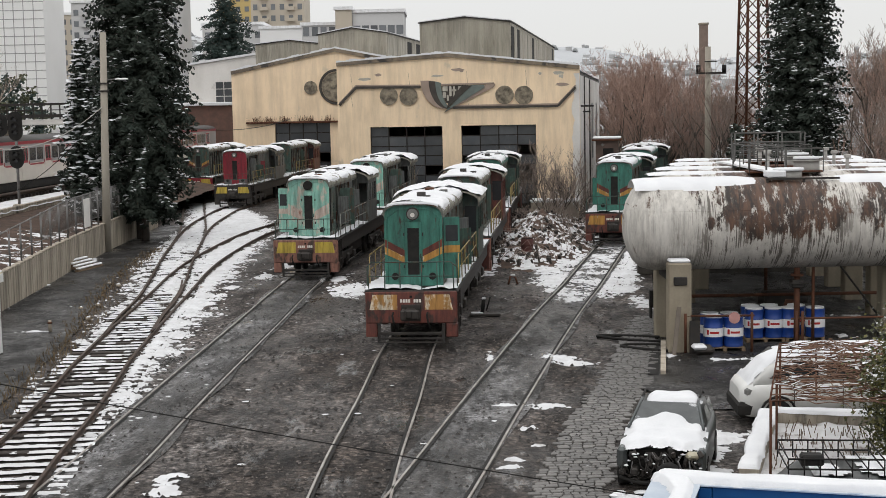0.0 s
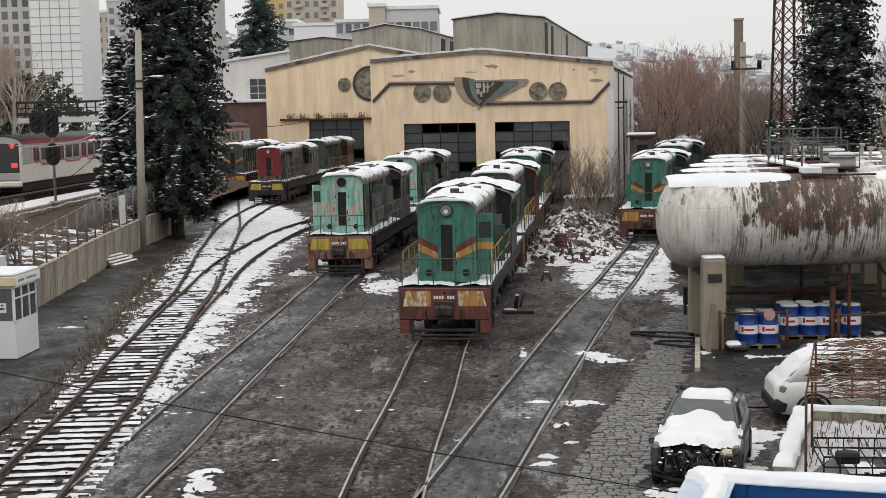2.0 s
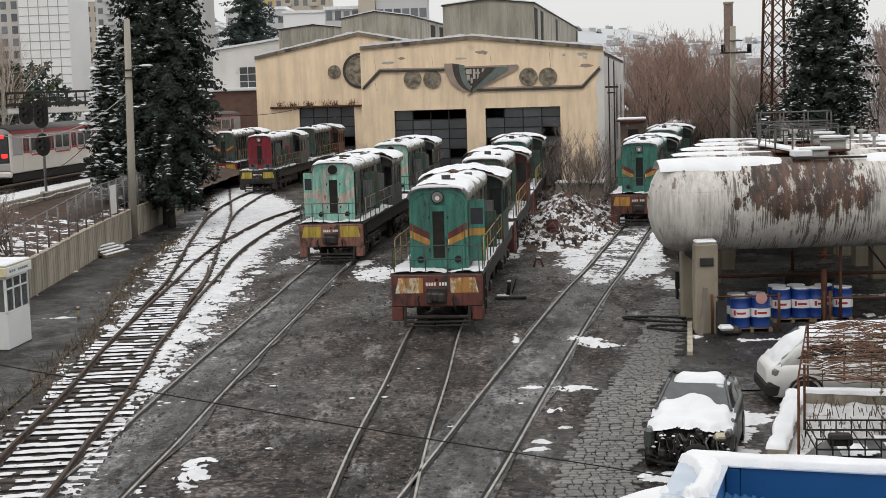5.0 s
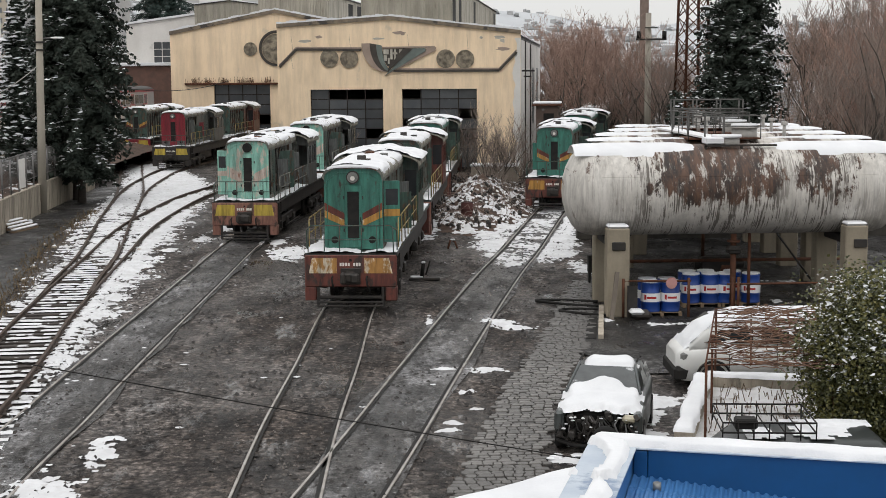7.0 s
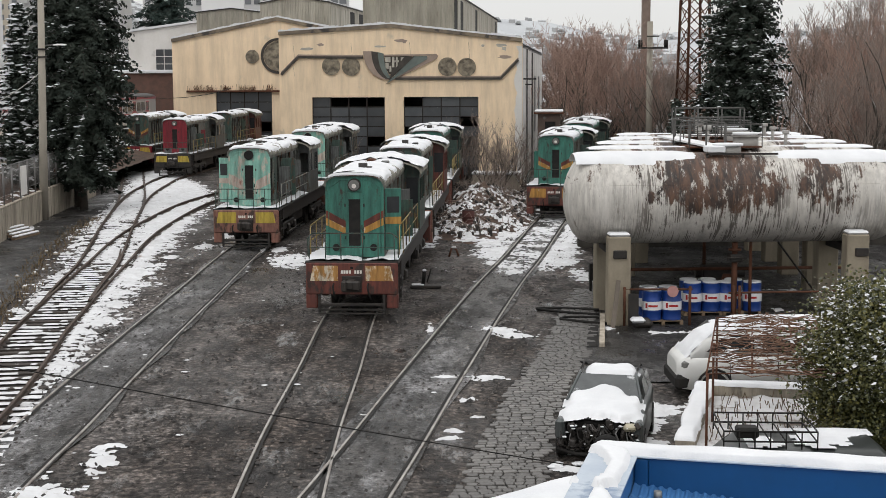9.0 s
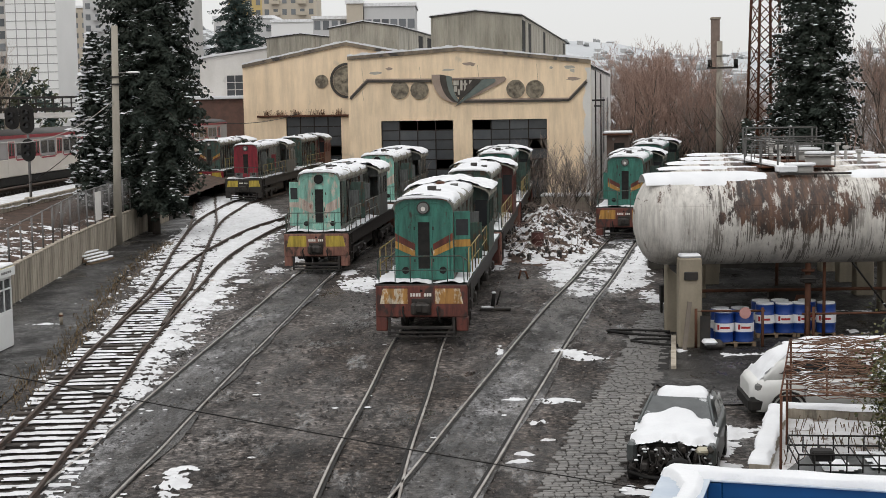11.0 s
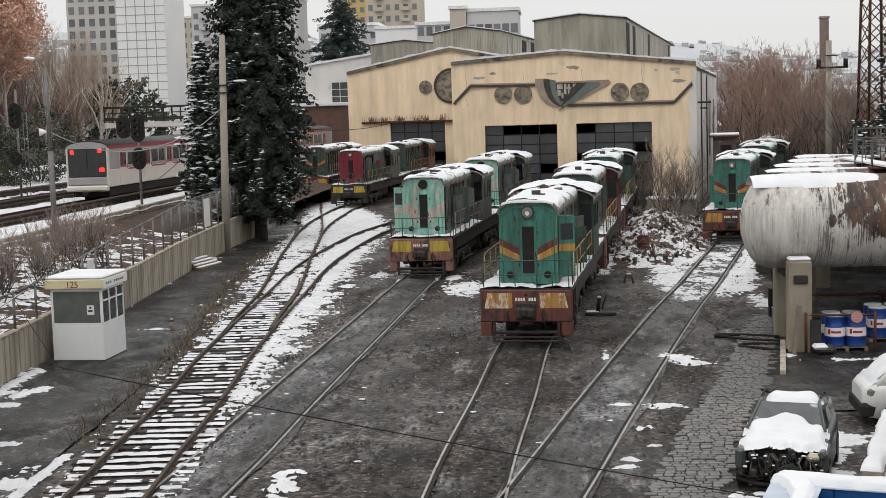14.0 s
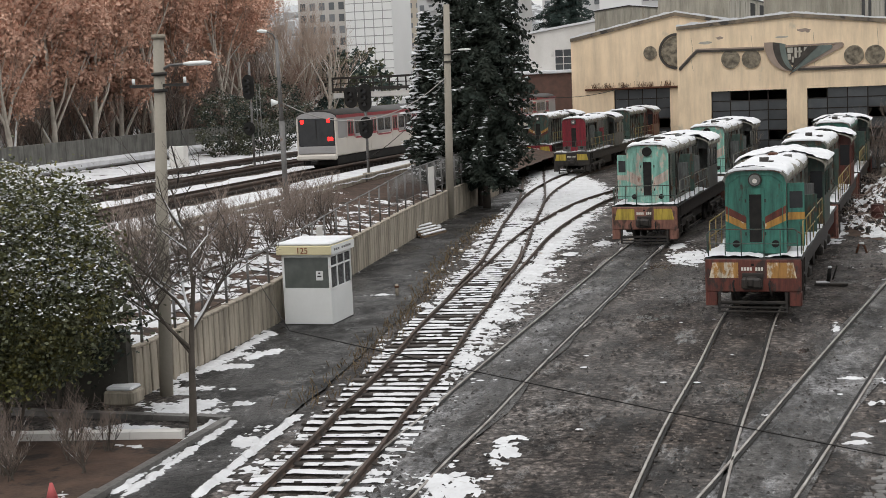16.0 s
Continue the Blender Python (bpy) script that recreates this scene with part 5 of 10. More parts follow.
        part("railing", rl, M_PIPEGREY, t, "grey pipe railing")
    return t


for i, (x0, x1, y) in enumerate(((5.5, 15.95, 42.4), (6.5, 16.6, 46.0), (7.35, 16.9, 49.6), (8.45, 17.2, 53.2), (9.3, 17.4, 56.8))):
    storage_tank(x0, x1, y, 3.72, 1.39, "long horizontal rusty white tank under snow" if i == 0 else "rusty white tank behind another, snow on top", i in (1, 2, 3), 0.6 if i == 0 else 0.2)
# the first tank carries only a hatch collar and a bent bar
col = thing("tank_hatch", "snowy rusted hatch collar on the tank", "hatch", pose(10.6, 42.4, 5.02))
part("collar", Build().tube([(0, 0, 0), (0, 0, 0.28)], 0.4, 18), M_OLDWHITE, col)
part("lid", Build().tube([(0, 0, 0.285), (0, 0, 0.36)], 0.47, 18), M_SNOW, col)
part("edge_bar", Build().box(-0.8, 1.4, -0.62, -0.55, 0.03, 0.09).box(-0.8, -0.74, -0.62, -0.5, -0.15, 0.06).box(0.3, 0.36, -0.62, -0.5, -0.15, 0.06), M_DARKSTEEL, col)
part("box", Build().box(-0.75, -0.2, -0.55, 0.1, 0.1, 0.3, 0.03), M_SNOW, col)


def pillar(x, y, h, label):
    t = thing("tank_pillar", label, "pillar", pose(x, y, 0), group="tank pillars")
    part("shaft", Build().box(-0.34, 0.34, -0.28, 0.28, 0, h, 0.04), M_PILLAR, t)
    part("snow", Build().box(-0.32, 0.32, -0.26, 0.26, h, h + 0.11, 0.05), M_SNOW, t, kind="stuff")
    return t


for x, y, h, lb in ((7.0, 41.0, 2.7, "stained concrete pillar with a snow cap"), (14.2, 41.0, 2.7, "stained concrete pillar with a snow cap"), (7.05, 43.8, 2.8, "concrete pillar under the tank"), (14.2, 43.8, 2.8, "concrete pillar under the tank"), (8.0, 47.6, 2.8, "concrete pillar in shade"), (15.0, 47.6, 2.8, "concrete pillar in shade"), (9.0, 51.3, 2.8, "concrete pillar in shade"), (15.2, 51.3, 2.8, "concrete pillar in shade"), (10.2, 55.0, 2.8, "concrete pillar in shade"), (15.6, 55.0, 2.8, "concrete pillar in shade"), (10.9, 58.5, 2.8, "concrete pillar in shade"), (15.8, 58.5, 2.8, "concrete pillar in shade")):
    pillar(x, y, h, lb)
saddles = thing("tank_cradle", "dark steel cross beams under the tanks", "beam")
for y in (42.4, 46.0, 49.6, 53.2, 56.8):
    for x in (7.0 + 0.25 * (y - 42.4) * 0.9, 14.3):
        part("beam", Build().box(x - 0.2, x + 0.2, y - 1.75, y + 1.75, 2.05, 2.3, 0.02).box(x - 0.2, x + 0.2, y - 0.9, y - 0.5, 2.3, 2.6).box(x - 0.2, x + 0.2, y + 0.5, y + 0.9, 2.3, 2.6), M_DARKSTEEL, saddles)
# vertical pipe, valve stand, hose box, rail and hoses under the tanks
pipe = thing("outlet_pipe", "rusty outlet pipe with a valve under the tank", "pipe", pose(10.78, 42.0, 0))
part("pipe", Build().tube([(0, 0, 2.35), (0, 0, 0.0)], 0.09, 10).tube([(0.55, 0.2, 2.35), (0.55, 0.2, 0)], 0.05, 8), M_RUST, pipe)
part("valve", Build().box(-0.2, 0.2, -0.2, 0.2, 1.75, 2.0, 0.04).tube([(-0.3, -0.25, 1.9), (0.3, -0.25, 1.9)], 0.03, 6), M_DARKSTEEL, pipe)
part("flange", Build().tube([(0, 0, 2.1), (0, 0, 2.16)], 0.2, 12), M_RUST, pipe)
stand = thing("striped_post", "orange and black striped guard post", "post", pose(10.95, 43.6, 0))
part("board", Build().prism([(-0.3, 0.55), (0.32, 0.55), (0.12, 1.15), (-0.12, 1.15)], -0.03, 0.03), M_RUST, stand)
for z in (0.62, 0.86):
    part("stripe", Build().box(-0.2, 0.2, -0.036, -0.031, z, z + 0.1), material("faded_orange", (0.5, 0.2, 0.06)), stand)
part("leg", Build().box(-0.05, 0.05, -0.03, 0.03, 0, 0.56), M_RUST, stand)
rail_t = thing("pipe_rail", "long rusty pipe barrier on short posts", "barrier", pose(0, 0, 0))
part("bar", Build().tube([(7.15, 40.75, 1.12), (9.2, 40.75, 1.1)], 0.035, 6).tube([(10.3, 40.75, 0.98), (14.6, 41.0, 0.95)], 0.035, 6), M_RUST, rail_t)
for x, y in ((7.15, 40.72), (9.12, 40.7), (10.45, 40.72), (10.62, 40.7), (13.75, 40.7), (13.95, 40.7)):
    part("post", Build().tube([(x, y, 0), (x, y, 1.2)], 0.045, 6), M_RUST, rail_t)
part("timber", Build().box(-0.06, 0.06, -0.05, 0.05, 0, 1.45), material("grey_timber", (0.2, 0.17, 0.14)), rail_t, "leaning grey plank", at=pose(6.75, 40.4, 0, -4, 7, 0))
part("panel", Build().box(7.25, 7.55, 40.55, 40.62, 0.0, 1.0), M_DARKSTEEL, rail_t)
box = thing("hose_cabinet", "dark metal hose stand by the tank", "cabinet", pose(7.35, 47.6, 0) @ Matrix.Scale(0.8, 4))
part("body", Build().box(-0.3, 0.3, -0.2, 0.2, 0.5, 1.25, 0.02).box(-0.28, -0.2, -0.2, 0.2, 0, 0.5).box(0.2, 0.28, -0.2, 0.2, 0, 0.5), M_DARK, box)
part("hose", Build().tube([(-0.1, -0.22, 1.2), (-0.2, -0.3, 2.0), (0.0, -0.3, 2.3), (0.18, -0.28, 1.9), (0.15, -0.25, 1.2)], 0.04, 6), M_DARK, box)
for pts in (((6.7, 42.6, 0.05), (5.9, 42.9, 0.06), (5.1, 43.6, 0.05), (4.9, 44.0, 0.04), (5.6, 43.9, 0.05), (6.8, 43.4, 0.06)), ((6.8, 40.9, 0.05), (6.0, 41.3, 0.06), (5.4, 41.9, 0.05), (5.8, 42.2, 0.05), (6.6, 42.0, 0.05))):
    tagged(part("rubber_hose", Build().tube(lerp_path(pts, 30), 0.05, 6), M_DARK), "black rubber hose lying on the ground", "hose")
# shade-side clutter under the tanks
und = thing("pump_unit", "dark pump and pipework in the tanks' shade", "pump", pose(11.5, 47.0, 0))
part("pump", Build().box(-0.6, 0.6, -0.3, 0.3, 0.3, 1.0, 0.06).tube([(-0.8, 0, 0.7), (0.9, 0, 0.7)], 0.16, 10), M_DARKSTEEL, und)
part("pipe", Build().tube([(-4, -0.4, 0.9), (5, -0.4, 0.9)], 0.06, 6).tube([(-0.5, 0, 1), (-0.5, 0, 2.3)], 0.06, 6), M_RUST, und)
part("base", Build().box(-0.7, 0.7, -0.35, 0.35, 0, 0.3), M_CONCRETE, und)
brace = thing("stay_bar", "slanting steel stay under the tank", "bar")
part("bar", Build().tube([(12.6, 44.2, 2.3), (14.3, 44.0, 0.0)], 0.035, 6), M_DARKSTEEL, brace)
# added wall; its near-black colour stands in for shade under the tanks
wall_far = thing("retaining_wall", "added wall behind the tanks, painted near-black for their shade", "wall", kind="structure")
part("panel", Build().box(8.5, 26, 60.2, 60.5, 0, 3.7), material("shade_dark_wall", (0.07, 0.064, 0.055), (0.035, 0.032, 0.028), 0.9, scale=1.2, fine=12, grime=0.4, run=2.0), wall_far)
part("coping", Build().box(8.4, 26, 60.1, 60.6, 3.703, 3.8), M_SNOW, wall_far)
# catwalk frame at the back
cat = thing("catwalk", "grey pipe catwalk over the rear tanks", "catwalk", pose(0, 0, 0))
part("deck", Build().box(10.9, 13.6, 51.8, 52.4, 5.2, 5.26).box(10.3, 10.9, 43.6, 52.0, 5.18, 5.24), M_SNOW_DIRTY, cat)
for x in (10.95, 11.8, 12.7, 13.55):
    part("post", Build().tube([(x, 51.8, 5.15), (x, 51.8, 6.25)], 0.03, 6).tube([(x, 52.4, 5.15), (x, 52.4, 6.25)], 0.03, 6), M_PIPEGREY, cat)
for z in (5.6, 5.9, 6.25):
    part("rail", Build().tube([(10.95, 51.8, z), (13.55, 51.8, z)], 0.025, 6).tube([(10.95, 52.4, z), (13.55, 52.4, z)], 0.025, 6), M_PIPEGREY, cat)
for x in (10.3, 10.9):
    for y in (44.0, 46.5, 49.0):
        part("upright", Build().box(x - 0.025, x + 0.025, y - 0.025, y + 0.025, 5.0, 5.95), M_PIPEGREY, cat)
    part("rail", Build().tube([(x, 44, 5.95), (x, 49, 5.95)], 0.02, 6), M_PIPEGREY, cat)

# ---- drums on pallets ----
M_BLUE = material("blue_drum_paint", (0.012, 0.05, 0.25), (0.01, 0.04, 0.19), 0.35, scale=2, fine=15, bump=0.05)
M_LABELWHITE = material("drum_label", (0.75, 0.75, 0.76), (0.66, 0.66, 0.67), 0.5, bump=0.02)
M_REDMARK = material("red_mark", (0.4, 0.03, 0.03))
M_PALLET = material("pallet_wood", (0.22, 0.16, 0.1), (0.14, 0.1, 0.07), 0.85, fine=25)


def drum():
    t = thing("oil_drum", "blue steel oil drum with a white label band", "drum", group="oil drums")
    prof = [(0.28, 0), (0.292, 0.02), (0.285, 0.04), (0.285, 0.27), (0.3, 0.29), (0.285, 0.31), (0.285, 0.56), (0.3, 0.58), (0.285, 0.6), (0.285, 0.84), (0.292, 0.86), (0.285, 0.88), (0.27, 0.88), (0.268, 0.865)]
    part("barrel", Build().loft([[(r * math.cos(2 * math.pi * k / 28), r * math.sin(2 * math.pi * k / 28), z) for k in range(28)] for r, z in prof]), M_BLUE, t)
    part("label_band", Build().loft([[(0.3025 * math.cos(2 * math.pi * k / 28), 0.3025 * math.sin(2 * math.pi * k / 28), z) for k in range(28)] for z in (0.315, 0.575)], caps=False), M_LABELWHITE, t)
    lg = Build()
    for a0, a1, z0, z1 in ((-0.66, -0.42, 0.38, 0.53), (-0.34, 0.62, 0.41, 0.475)):
        pts = [(0.304 * math.cos(a), 0.304 * math.sin(a)) for a in frange(a0 - math.pi / 2, a1 - math.pi / 2, 6)]
        for (xa, ya), (xb, yb) in zip(pts, pts[1:]):
            lg.face(((xa, ya, z0), (xb, yb, z0), (xb, yb, z1), (xa, ya, z1)))
    part("mark", lg, M_REDMARK, t)
    part("bung", Build().tube([(0.15, 0, 0.865), (0.15, 0, 0.885)], 0.04, 8), M_DARKSTEEL, t)
    return t


def pallet(at):
    t = thing("pallet", "weathered wooden pallet under oil drums", "pallet", at, group="pallets")
    for k in range(5):
        part("board", Build().box(-0.6, 0.6, -0.5 + 0.22 * k, -0.38 + 0.22 * k, 0.12, 0.145), M_PALLET, t)
    for x in (-0.55, 0, 0.55):
        part("stringer", Build().box(x - 0.05, x + 0.05, -0.5, 0.5, 0.0, 0.12), M_PALLET, t)
    return t


d0 = drum()
snowcap = Build().tube([(0, 0, 0.885), (0, 0, 0.93)], 0.27, 24)
first = True
for px, py, spots in ((8.35, 41.3, ((-0.3, -0.2, 1), (0.3, -0.2, 1), (-0.3, 0.4, 1), (0.3, 0.4, 1))), (9.9, 42.75, ((-0.3, -0.2, 0), (0.3, -0.2, 0), (-0.3, 0.4, 0), (0.3, 0.4, 0))), (11.12, 42.75, ((-0.42, -0.2, 0), (0.36, -0.25, 0), (-0.1, 0.3, 0)))):
    pallet(pose(px, py, 0.0))
    for dx, dy, sn in spots:
        at = pose(px + dx, py + dy, 0.146, 0, 0, (dx * 90 + dy * 50 + px * 30) % 50 - 25)
        if first:
            d0.matrix_basis, o, first = at, d0, False
        else:
            o = copy_thing(d0, at)
        if sn:
            tagged(o, "blue oil drum with white band and snow on its lid")
            part("snow", snowcap, M_SNOW, o, kind="stuff")
disc = thing("round_sign", "pinkish round metal disc on the barrier", "sign", pose(8.6, 40.68, 1.0))
part("disc", Build().tube([(0, 0, 0.05), (0, 0.03, 0.05)], 0.17, 20), material("faded_pink_sign", (0.5, 0.27, 0.25)), disc)
bag = thing("sack_pile", "snowy pile of sacks beside the drums", "sacks", pose(7.55, 40.4, 0))
part("sack", Build().box(-0.2, 0.4, -0.2, 0.25, 0, 0.3, 0.12), M_DARKSTEEL, bag)
part("snow", Build().box(-0.28, 0.15, -0.25, 0.15, 0.18, 0.34, 0.07), M_SNOW, bag, kind="stuff")

# ---- vehicles ----
M_CARGREY = material("dark_grey_car_paint", (0.075, 0.085, 0.085), (0.1, 0.108, 0.108), 0.3, 0.4, scale=2, fine=20, bump=0.02)
M_VANWHITE = material("white_van_paint", (0.66, 0.66, 0.64), (0.58, 0.58, 0.56), 0.35, scale=1.5, fine=12, bump=0.02)
M_SUVDARK = material("dark_green_grey_paint", (0.035, 0.04, 0.04), (0.05, 0.055, 0.054), 0.35, 0.2, scale=2, fine=12, bump=0.02)
M_TYRE = material("tyre_rubber", (0.015, 0.015, 0.015), (0.025, 0.024, 0.023), 0.85, fine=30)
M_CARGLASS = material("car_glass", (0.02, 0.024, 0.026), (0.03, 0.034, 0.036), 0.12, scale=2, bump=0.0)
M_FILMGLASS = material("filmed_glass", (0.085, 0.092, 0.094), (0.05, 0.055, 0.056), 0.2, scale=3, fine=20, bump=0.05, c3=(0.5, 0.51, 0.52), amount3=0.6)
M_ALLOY = material("dull_alloy", (0.25, 0.25, 0.25), (0.16, 0.15, 0.15), 0.5, 0.6)


def body_loft(sections, n=9):
    """Sections along y: (y, half width low, half width high, z low, z high); rounded upper corners."""
    rings = []
    for y, w0, w1, z0, z1 in sections:
        r = [(-w0, y, z0), (w0, y, z0)]
        for k in range(n):
            a = math.pi * k / (n - 1)
            r.append((w1 * (abs(math.cos(a)) ** 0.4) * (1 if a < math.pi / 2 else -1) if abs(math.cos(a)) > 1e-6 else 0, y, z1 - (z1 - z0) * 0.3 * (1 - math.sin(a) ** 0.5)))
        rings.append(r)
    return Build().loft(rings)


def wheel(parent, x, y, r=0.31, side=1):
    w = part("wheel", Build().tube([(x - 0.1, y, r), (x + 0.1, y, r)], r, 22), M_TYRE, parent)
    part("rim", Build().tube([(x + side * 0.07, y, r), (x + side * 0.106, y, r)], r * 0.62, 16), M_ALLOY, w)


car = thing("wrecked_car", "dark grey wrecked hatchback without front bumper, snow on bonnet", "car", pose(4.02, 25.72, 0, 0, 0, -15))
part("body", body_loft([(0.55, 0.8, 0.78, 0.35, 0.86), (1.0, 0.84, 0.82, 0.3, 0.95), (1.55, 0.85, 0.84, 0.28, 1.0), (2.8, 0.85, 0.84, 0.28, 1.0), (3.4, 0.84, 0.82, 0.3, 1.0), (3.65, 0.78, 0.74, 0.38, 0.93)]), M_CARGREY, car)
part("cabin", body_loft([(1.25, 0.78, 0.74, 0.9, 1.0), (1.95, 0.78, 0.6, 0.9, 1.38), (2.8, 0.78, 0.6, 0.9, 1.41), (3.3, 0.78, 0.62, 0.9, 1.3), (3.6, 0.76, 0.7, 0.9, 1.0)]), M_CARGREY, car)
part("windscreen", Build().face([(-0.7, 1.27, 1.04), (0.7, 1.27, 1.04), (0.55, 1.93, 1.405), (-0.55, 1.93, 1.405)]), M_FILMGLASS, car, "windscreen under a thin film of snow")
for s in (-1, 1):
    for a, c in ((1.9, 2.45), (2.52, 3.15)):
        part("side_window", Build().face([(s * 0.785, a - (0.25 if a < 2 else 0), 1.06), (s * 0.785, c, 1.06), (s * 0.69, c - 0.05, 1.3), (s * 0.69, a + 0.05, 1.3)][::s]), M_CARGLASS, car)
    part("roof_rail", Build().tube([(s * 0.56, 1.98, 1.4), (s * 0.58, 2.3, 1.46), (s * 0.58, 2.85, 1.46), (s * 0.58, 3.2, 1.36)], 0.022, 6), M_DARK, car)
    part("wing", Build().box(*sorted((s * 0.66, s * 0.85)), 0.25, 1.2, 0.42, 0.84, 0.06), M_CARGREY, car)
    part("pillar", Build().tube([(s * 0.74, 1.22, 1.02), (s * 0.57, 1.95, 1.42), (s * 0.57, 2.3, 1.43)], 0.03, 6), M_CARGREY, car)
    for y in (0.75, 2.95):
        wheel(car, s * 0.76, y, 0.31, s)
part("engine_bay", Build().box(-0.7, 0.7, 0.5, 0.8, 0.3, 0.8, 0.06), M_DARK, car, "black gutted engine bay")
rc = random.Random(12)
junk, pale = Build(), Build()
for _ in range(46):
    x, z, e = rc.uniform(-0.78, 0.78), rc.uniform(0.26, 0.78), rc.uniform(0.03, 0.1)
    m = Matrix.Translation((x, rc.uniform(0.2, 0.48), z)) @ Euler((rc.random() * 3, rc.random() * 3, rc.random() * 3)).to_matrix().to_4x4()
    junk.box(-e, e, -e * 0.7, e * 0.7, -e * 0.5, e * 0.5, e * 0.2, m)
for _ in range(26):
    x = rc.uniform(-0.75, 0.75)
    (junk if rc.random() < 0.7 else pale).tube([(x, 0.36, 0.74), (x + rc.uniform(-0.25, 0.25), rc.uniform(0.15, 0.3), rc.uniform(0.35, 0.65)), (x + rc.uniform(-0.35, 0.35), 0.3, 0.24)], rc.uniform(0.01, 0.024), 5)
part("wreckage", junk, M_DARKSTEEL, car, "tangled broken front end", kind="stuff")
part("wiring", pale, M_ALLOY, car, "torn pale pipes and wiring", kind="stuff")
sp = part("loose_wheel", Build().loft([[(0.17 + r_ * math.cos(a_), y_, 0.36 + r_ * math.sin(a_)) for a_ in frange(0, 2 * math.pi, 25)[:-1]] for r_, y_ in ((0.13, 0.06), (0.2, 0.02), (0.25, 0.06), (0.26, 0.14), (0.22, 0.22))]), M_TYRE, car)
part("rim", Build().loft([[(0.17 + r_ * math.cos(a_), y_, 0.36 + r_ * math.sin(a_)) for a_ in frange(0, 2 * math.pi, 25)[:-1]] for r_, y_ in ((0.05, 0.03), (0.09, 0.05), (0.14, 0.052), (0.16, 0.03), (0.165, 0.06))]), M_ALLOY, sp)
for s in (-1, 1):
    part("rail_end", Build().box(*sorted((s * 0.42, s * 0.56)), 0.1, 0.6, 0.34, 0.48, 0.03), M_DARKSTEEL, car)
part("front_frame", Build().tube([(-0.8, 0.34, 0.24), (-0.45, 0.16, 0.2), (0.3, 0.14, 0.18), (0.8, 0.3, 0.26)], 0.035, 6), M_DARK, car, "bent cross member")
part("headlamp", Build().box(0.46, 0.76, 0.24, 0.4, 0.64, 0.8, 0.06), material("yellowed_lamp", (0.5, 0.47, 0.36), (0.4, 0.36, 0.26), rough=0.3), car)
lumps = Build()
for q in range(34):
    on_ground = q < 8
    x, y, z, e = (rc.uniform(-0.95, -0.2), rc.uniform(-0.25, 0.15), 0.03, rc.uniform(0.05, 0.15)) if on_ground else (rc.uniform(-0.75, 0.75), rc.uniform(0.14, 0.3), rc.uniform(0.3, 0.76), rc.uniform(0.015, 0.05))
    lumps.loft([[(x + e * k_ * math.cos(a_) * (1 + 0.6 * noise2(a_, x * 9, 1.5, q)), y + e * 0.8 * k_ * math.sin(a_), z + e * h_ * (0.45 if on_ground else 1)) for a_ in frange(0, 2 * math.pi, 9)[:-1]] for k_, h_ in ((0.8, -0.25), (1.0, 0.0), (0.7, 0.3), (0.2, 0.45))])
part("snow_lump", lumps, M_SNOW, car, "lumps of snow in the broken front", kind="stuff")


def on_car(u, v):
    if v < 1.25:
        z = 0.86 + 0.14 * max(0, min(1, (v - 0.4) / 0.9))
    elif v < 2.0:
        z = 1.0 + 0.37 * (v - 1.25) / 0.75
    else:
        z = 1.39
    soft = lambda q: max(0.0, min(1.0, q)) ** 0.6
    wide = (0.54 if v >= 1.9 else 0.84 - 0.16 * max(0, v - 0.8)) + 0.1 * noise2(v, u, 2.6, 4)
    keep = soft((wide - abs(u)) * 5) * (soft((1.56 + 0.5 * max(0, 0.4 - abs(u)) + 0.2 * noise2(u, 0, 3.0, 6) - v) * 5) * soft((v - 0.34 - 0.22 * noise2(u, 1, 3.5, 5)) * 5) if v < 1.85 else soft((v - 2.0) * 4) * soft((2.95 - v) * 4))
    z -= 0.1 * abs(u) ** 2
    return Vector((u, v, z)), Vector((0, -0.25 if 1.2 < v < 2 else 0, 1)), keep


part("snow", snow_on(on_car, frange(-0.82, 0.82, 36), frange(0.25, 3.2, 80), 0.75, 0.09, 3.3), M_SNOW, car, "thick snow on bonnet, windscreen and roof", kind="stuff")

van = thing("white_van", "white minivan under snow beside the planter wall", "van", pose(6.75, 31.95, 0, 0, 0, -92))
part("body", body_loft([(0.0, 0.7, 0.62, 0.32, 0.86), (0.12, 0.82, 0.76, 0.27, 0.98), (0.35, 0.87, 0.84, 0.25, 1.06), (0.9, 0.88, 0.86, 0.24, 1.1), (1.4, 0.88, 0.86, 0.24, 1.12), (4.6, 0.88, 0.86, 0.24, 1.12), (4.75, 0.84, 0.8, 0.3, 1.05)]), M_VANWHITE, van)
part("cabin", body_loft([(0.3, 0.8, 0.74, 0.95, 1.06), (0.62, 0.83, 0.72, 0.95, 1.42), (1.0, 0.84, 0.7, 0.95, 1.63), (1.5, 0.84, 0.7, 0.95, 1.69), (4.5, 0.84, 0.7, 0.95, 1.69), (4.72, 0.82, 0.72, 0.95, 1.5)]), M_VANWHITE, van)
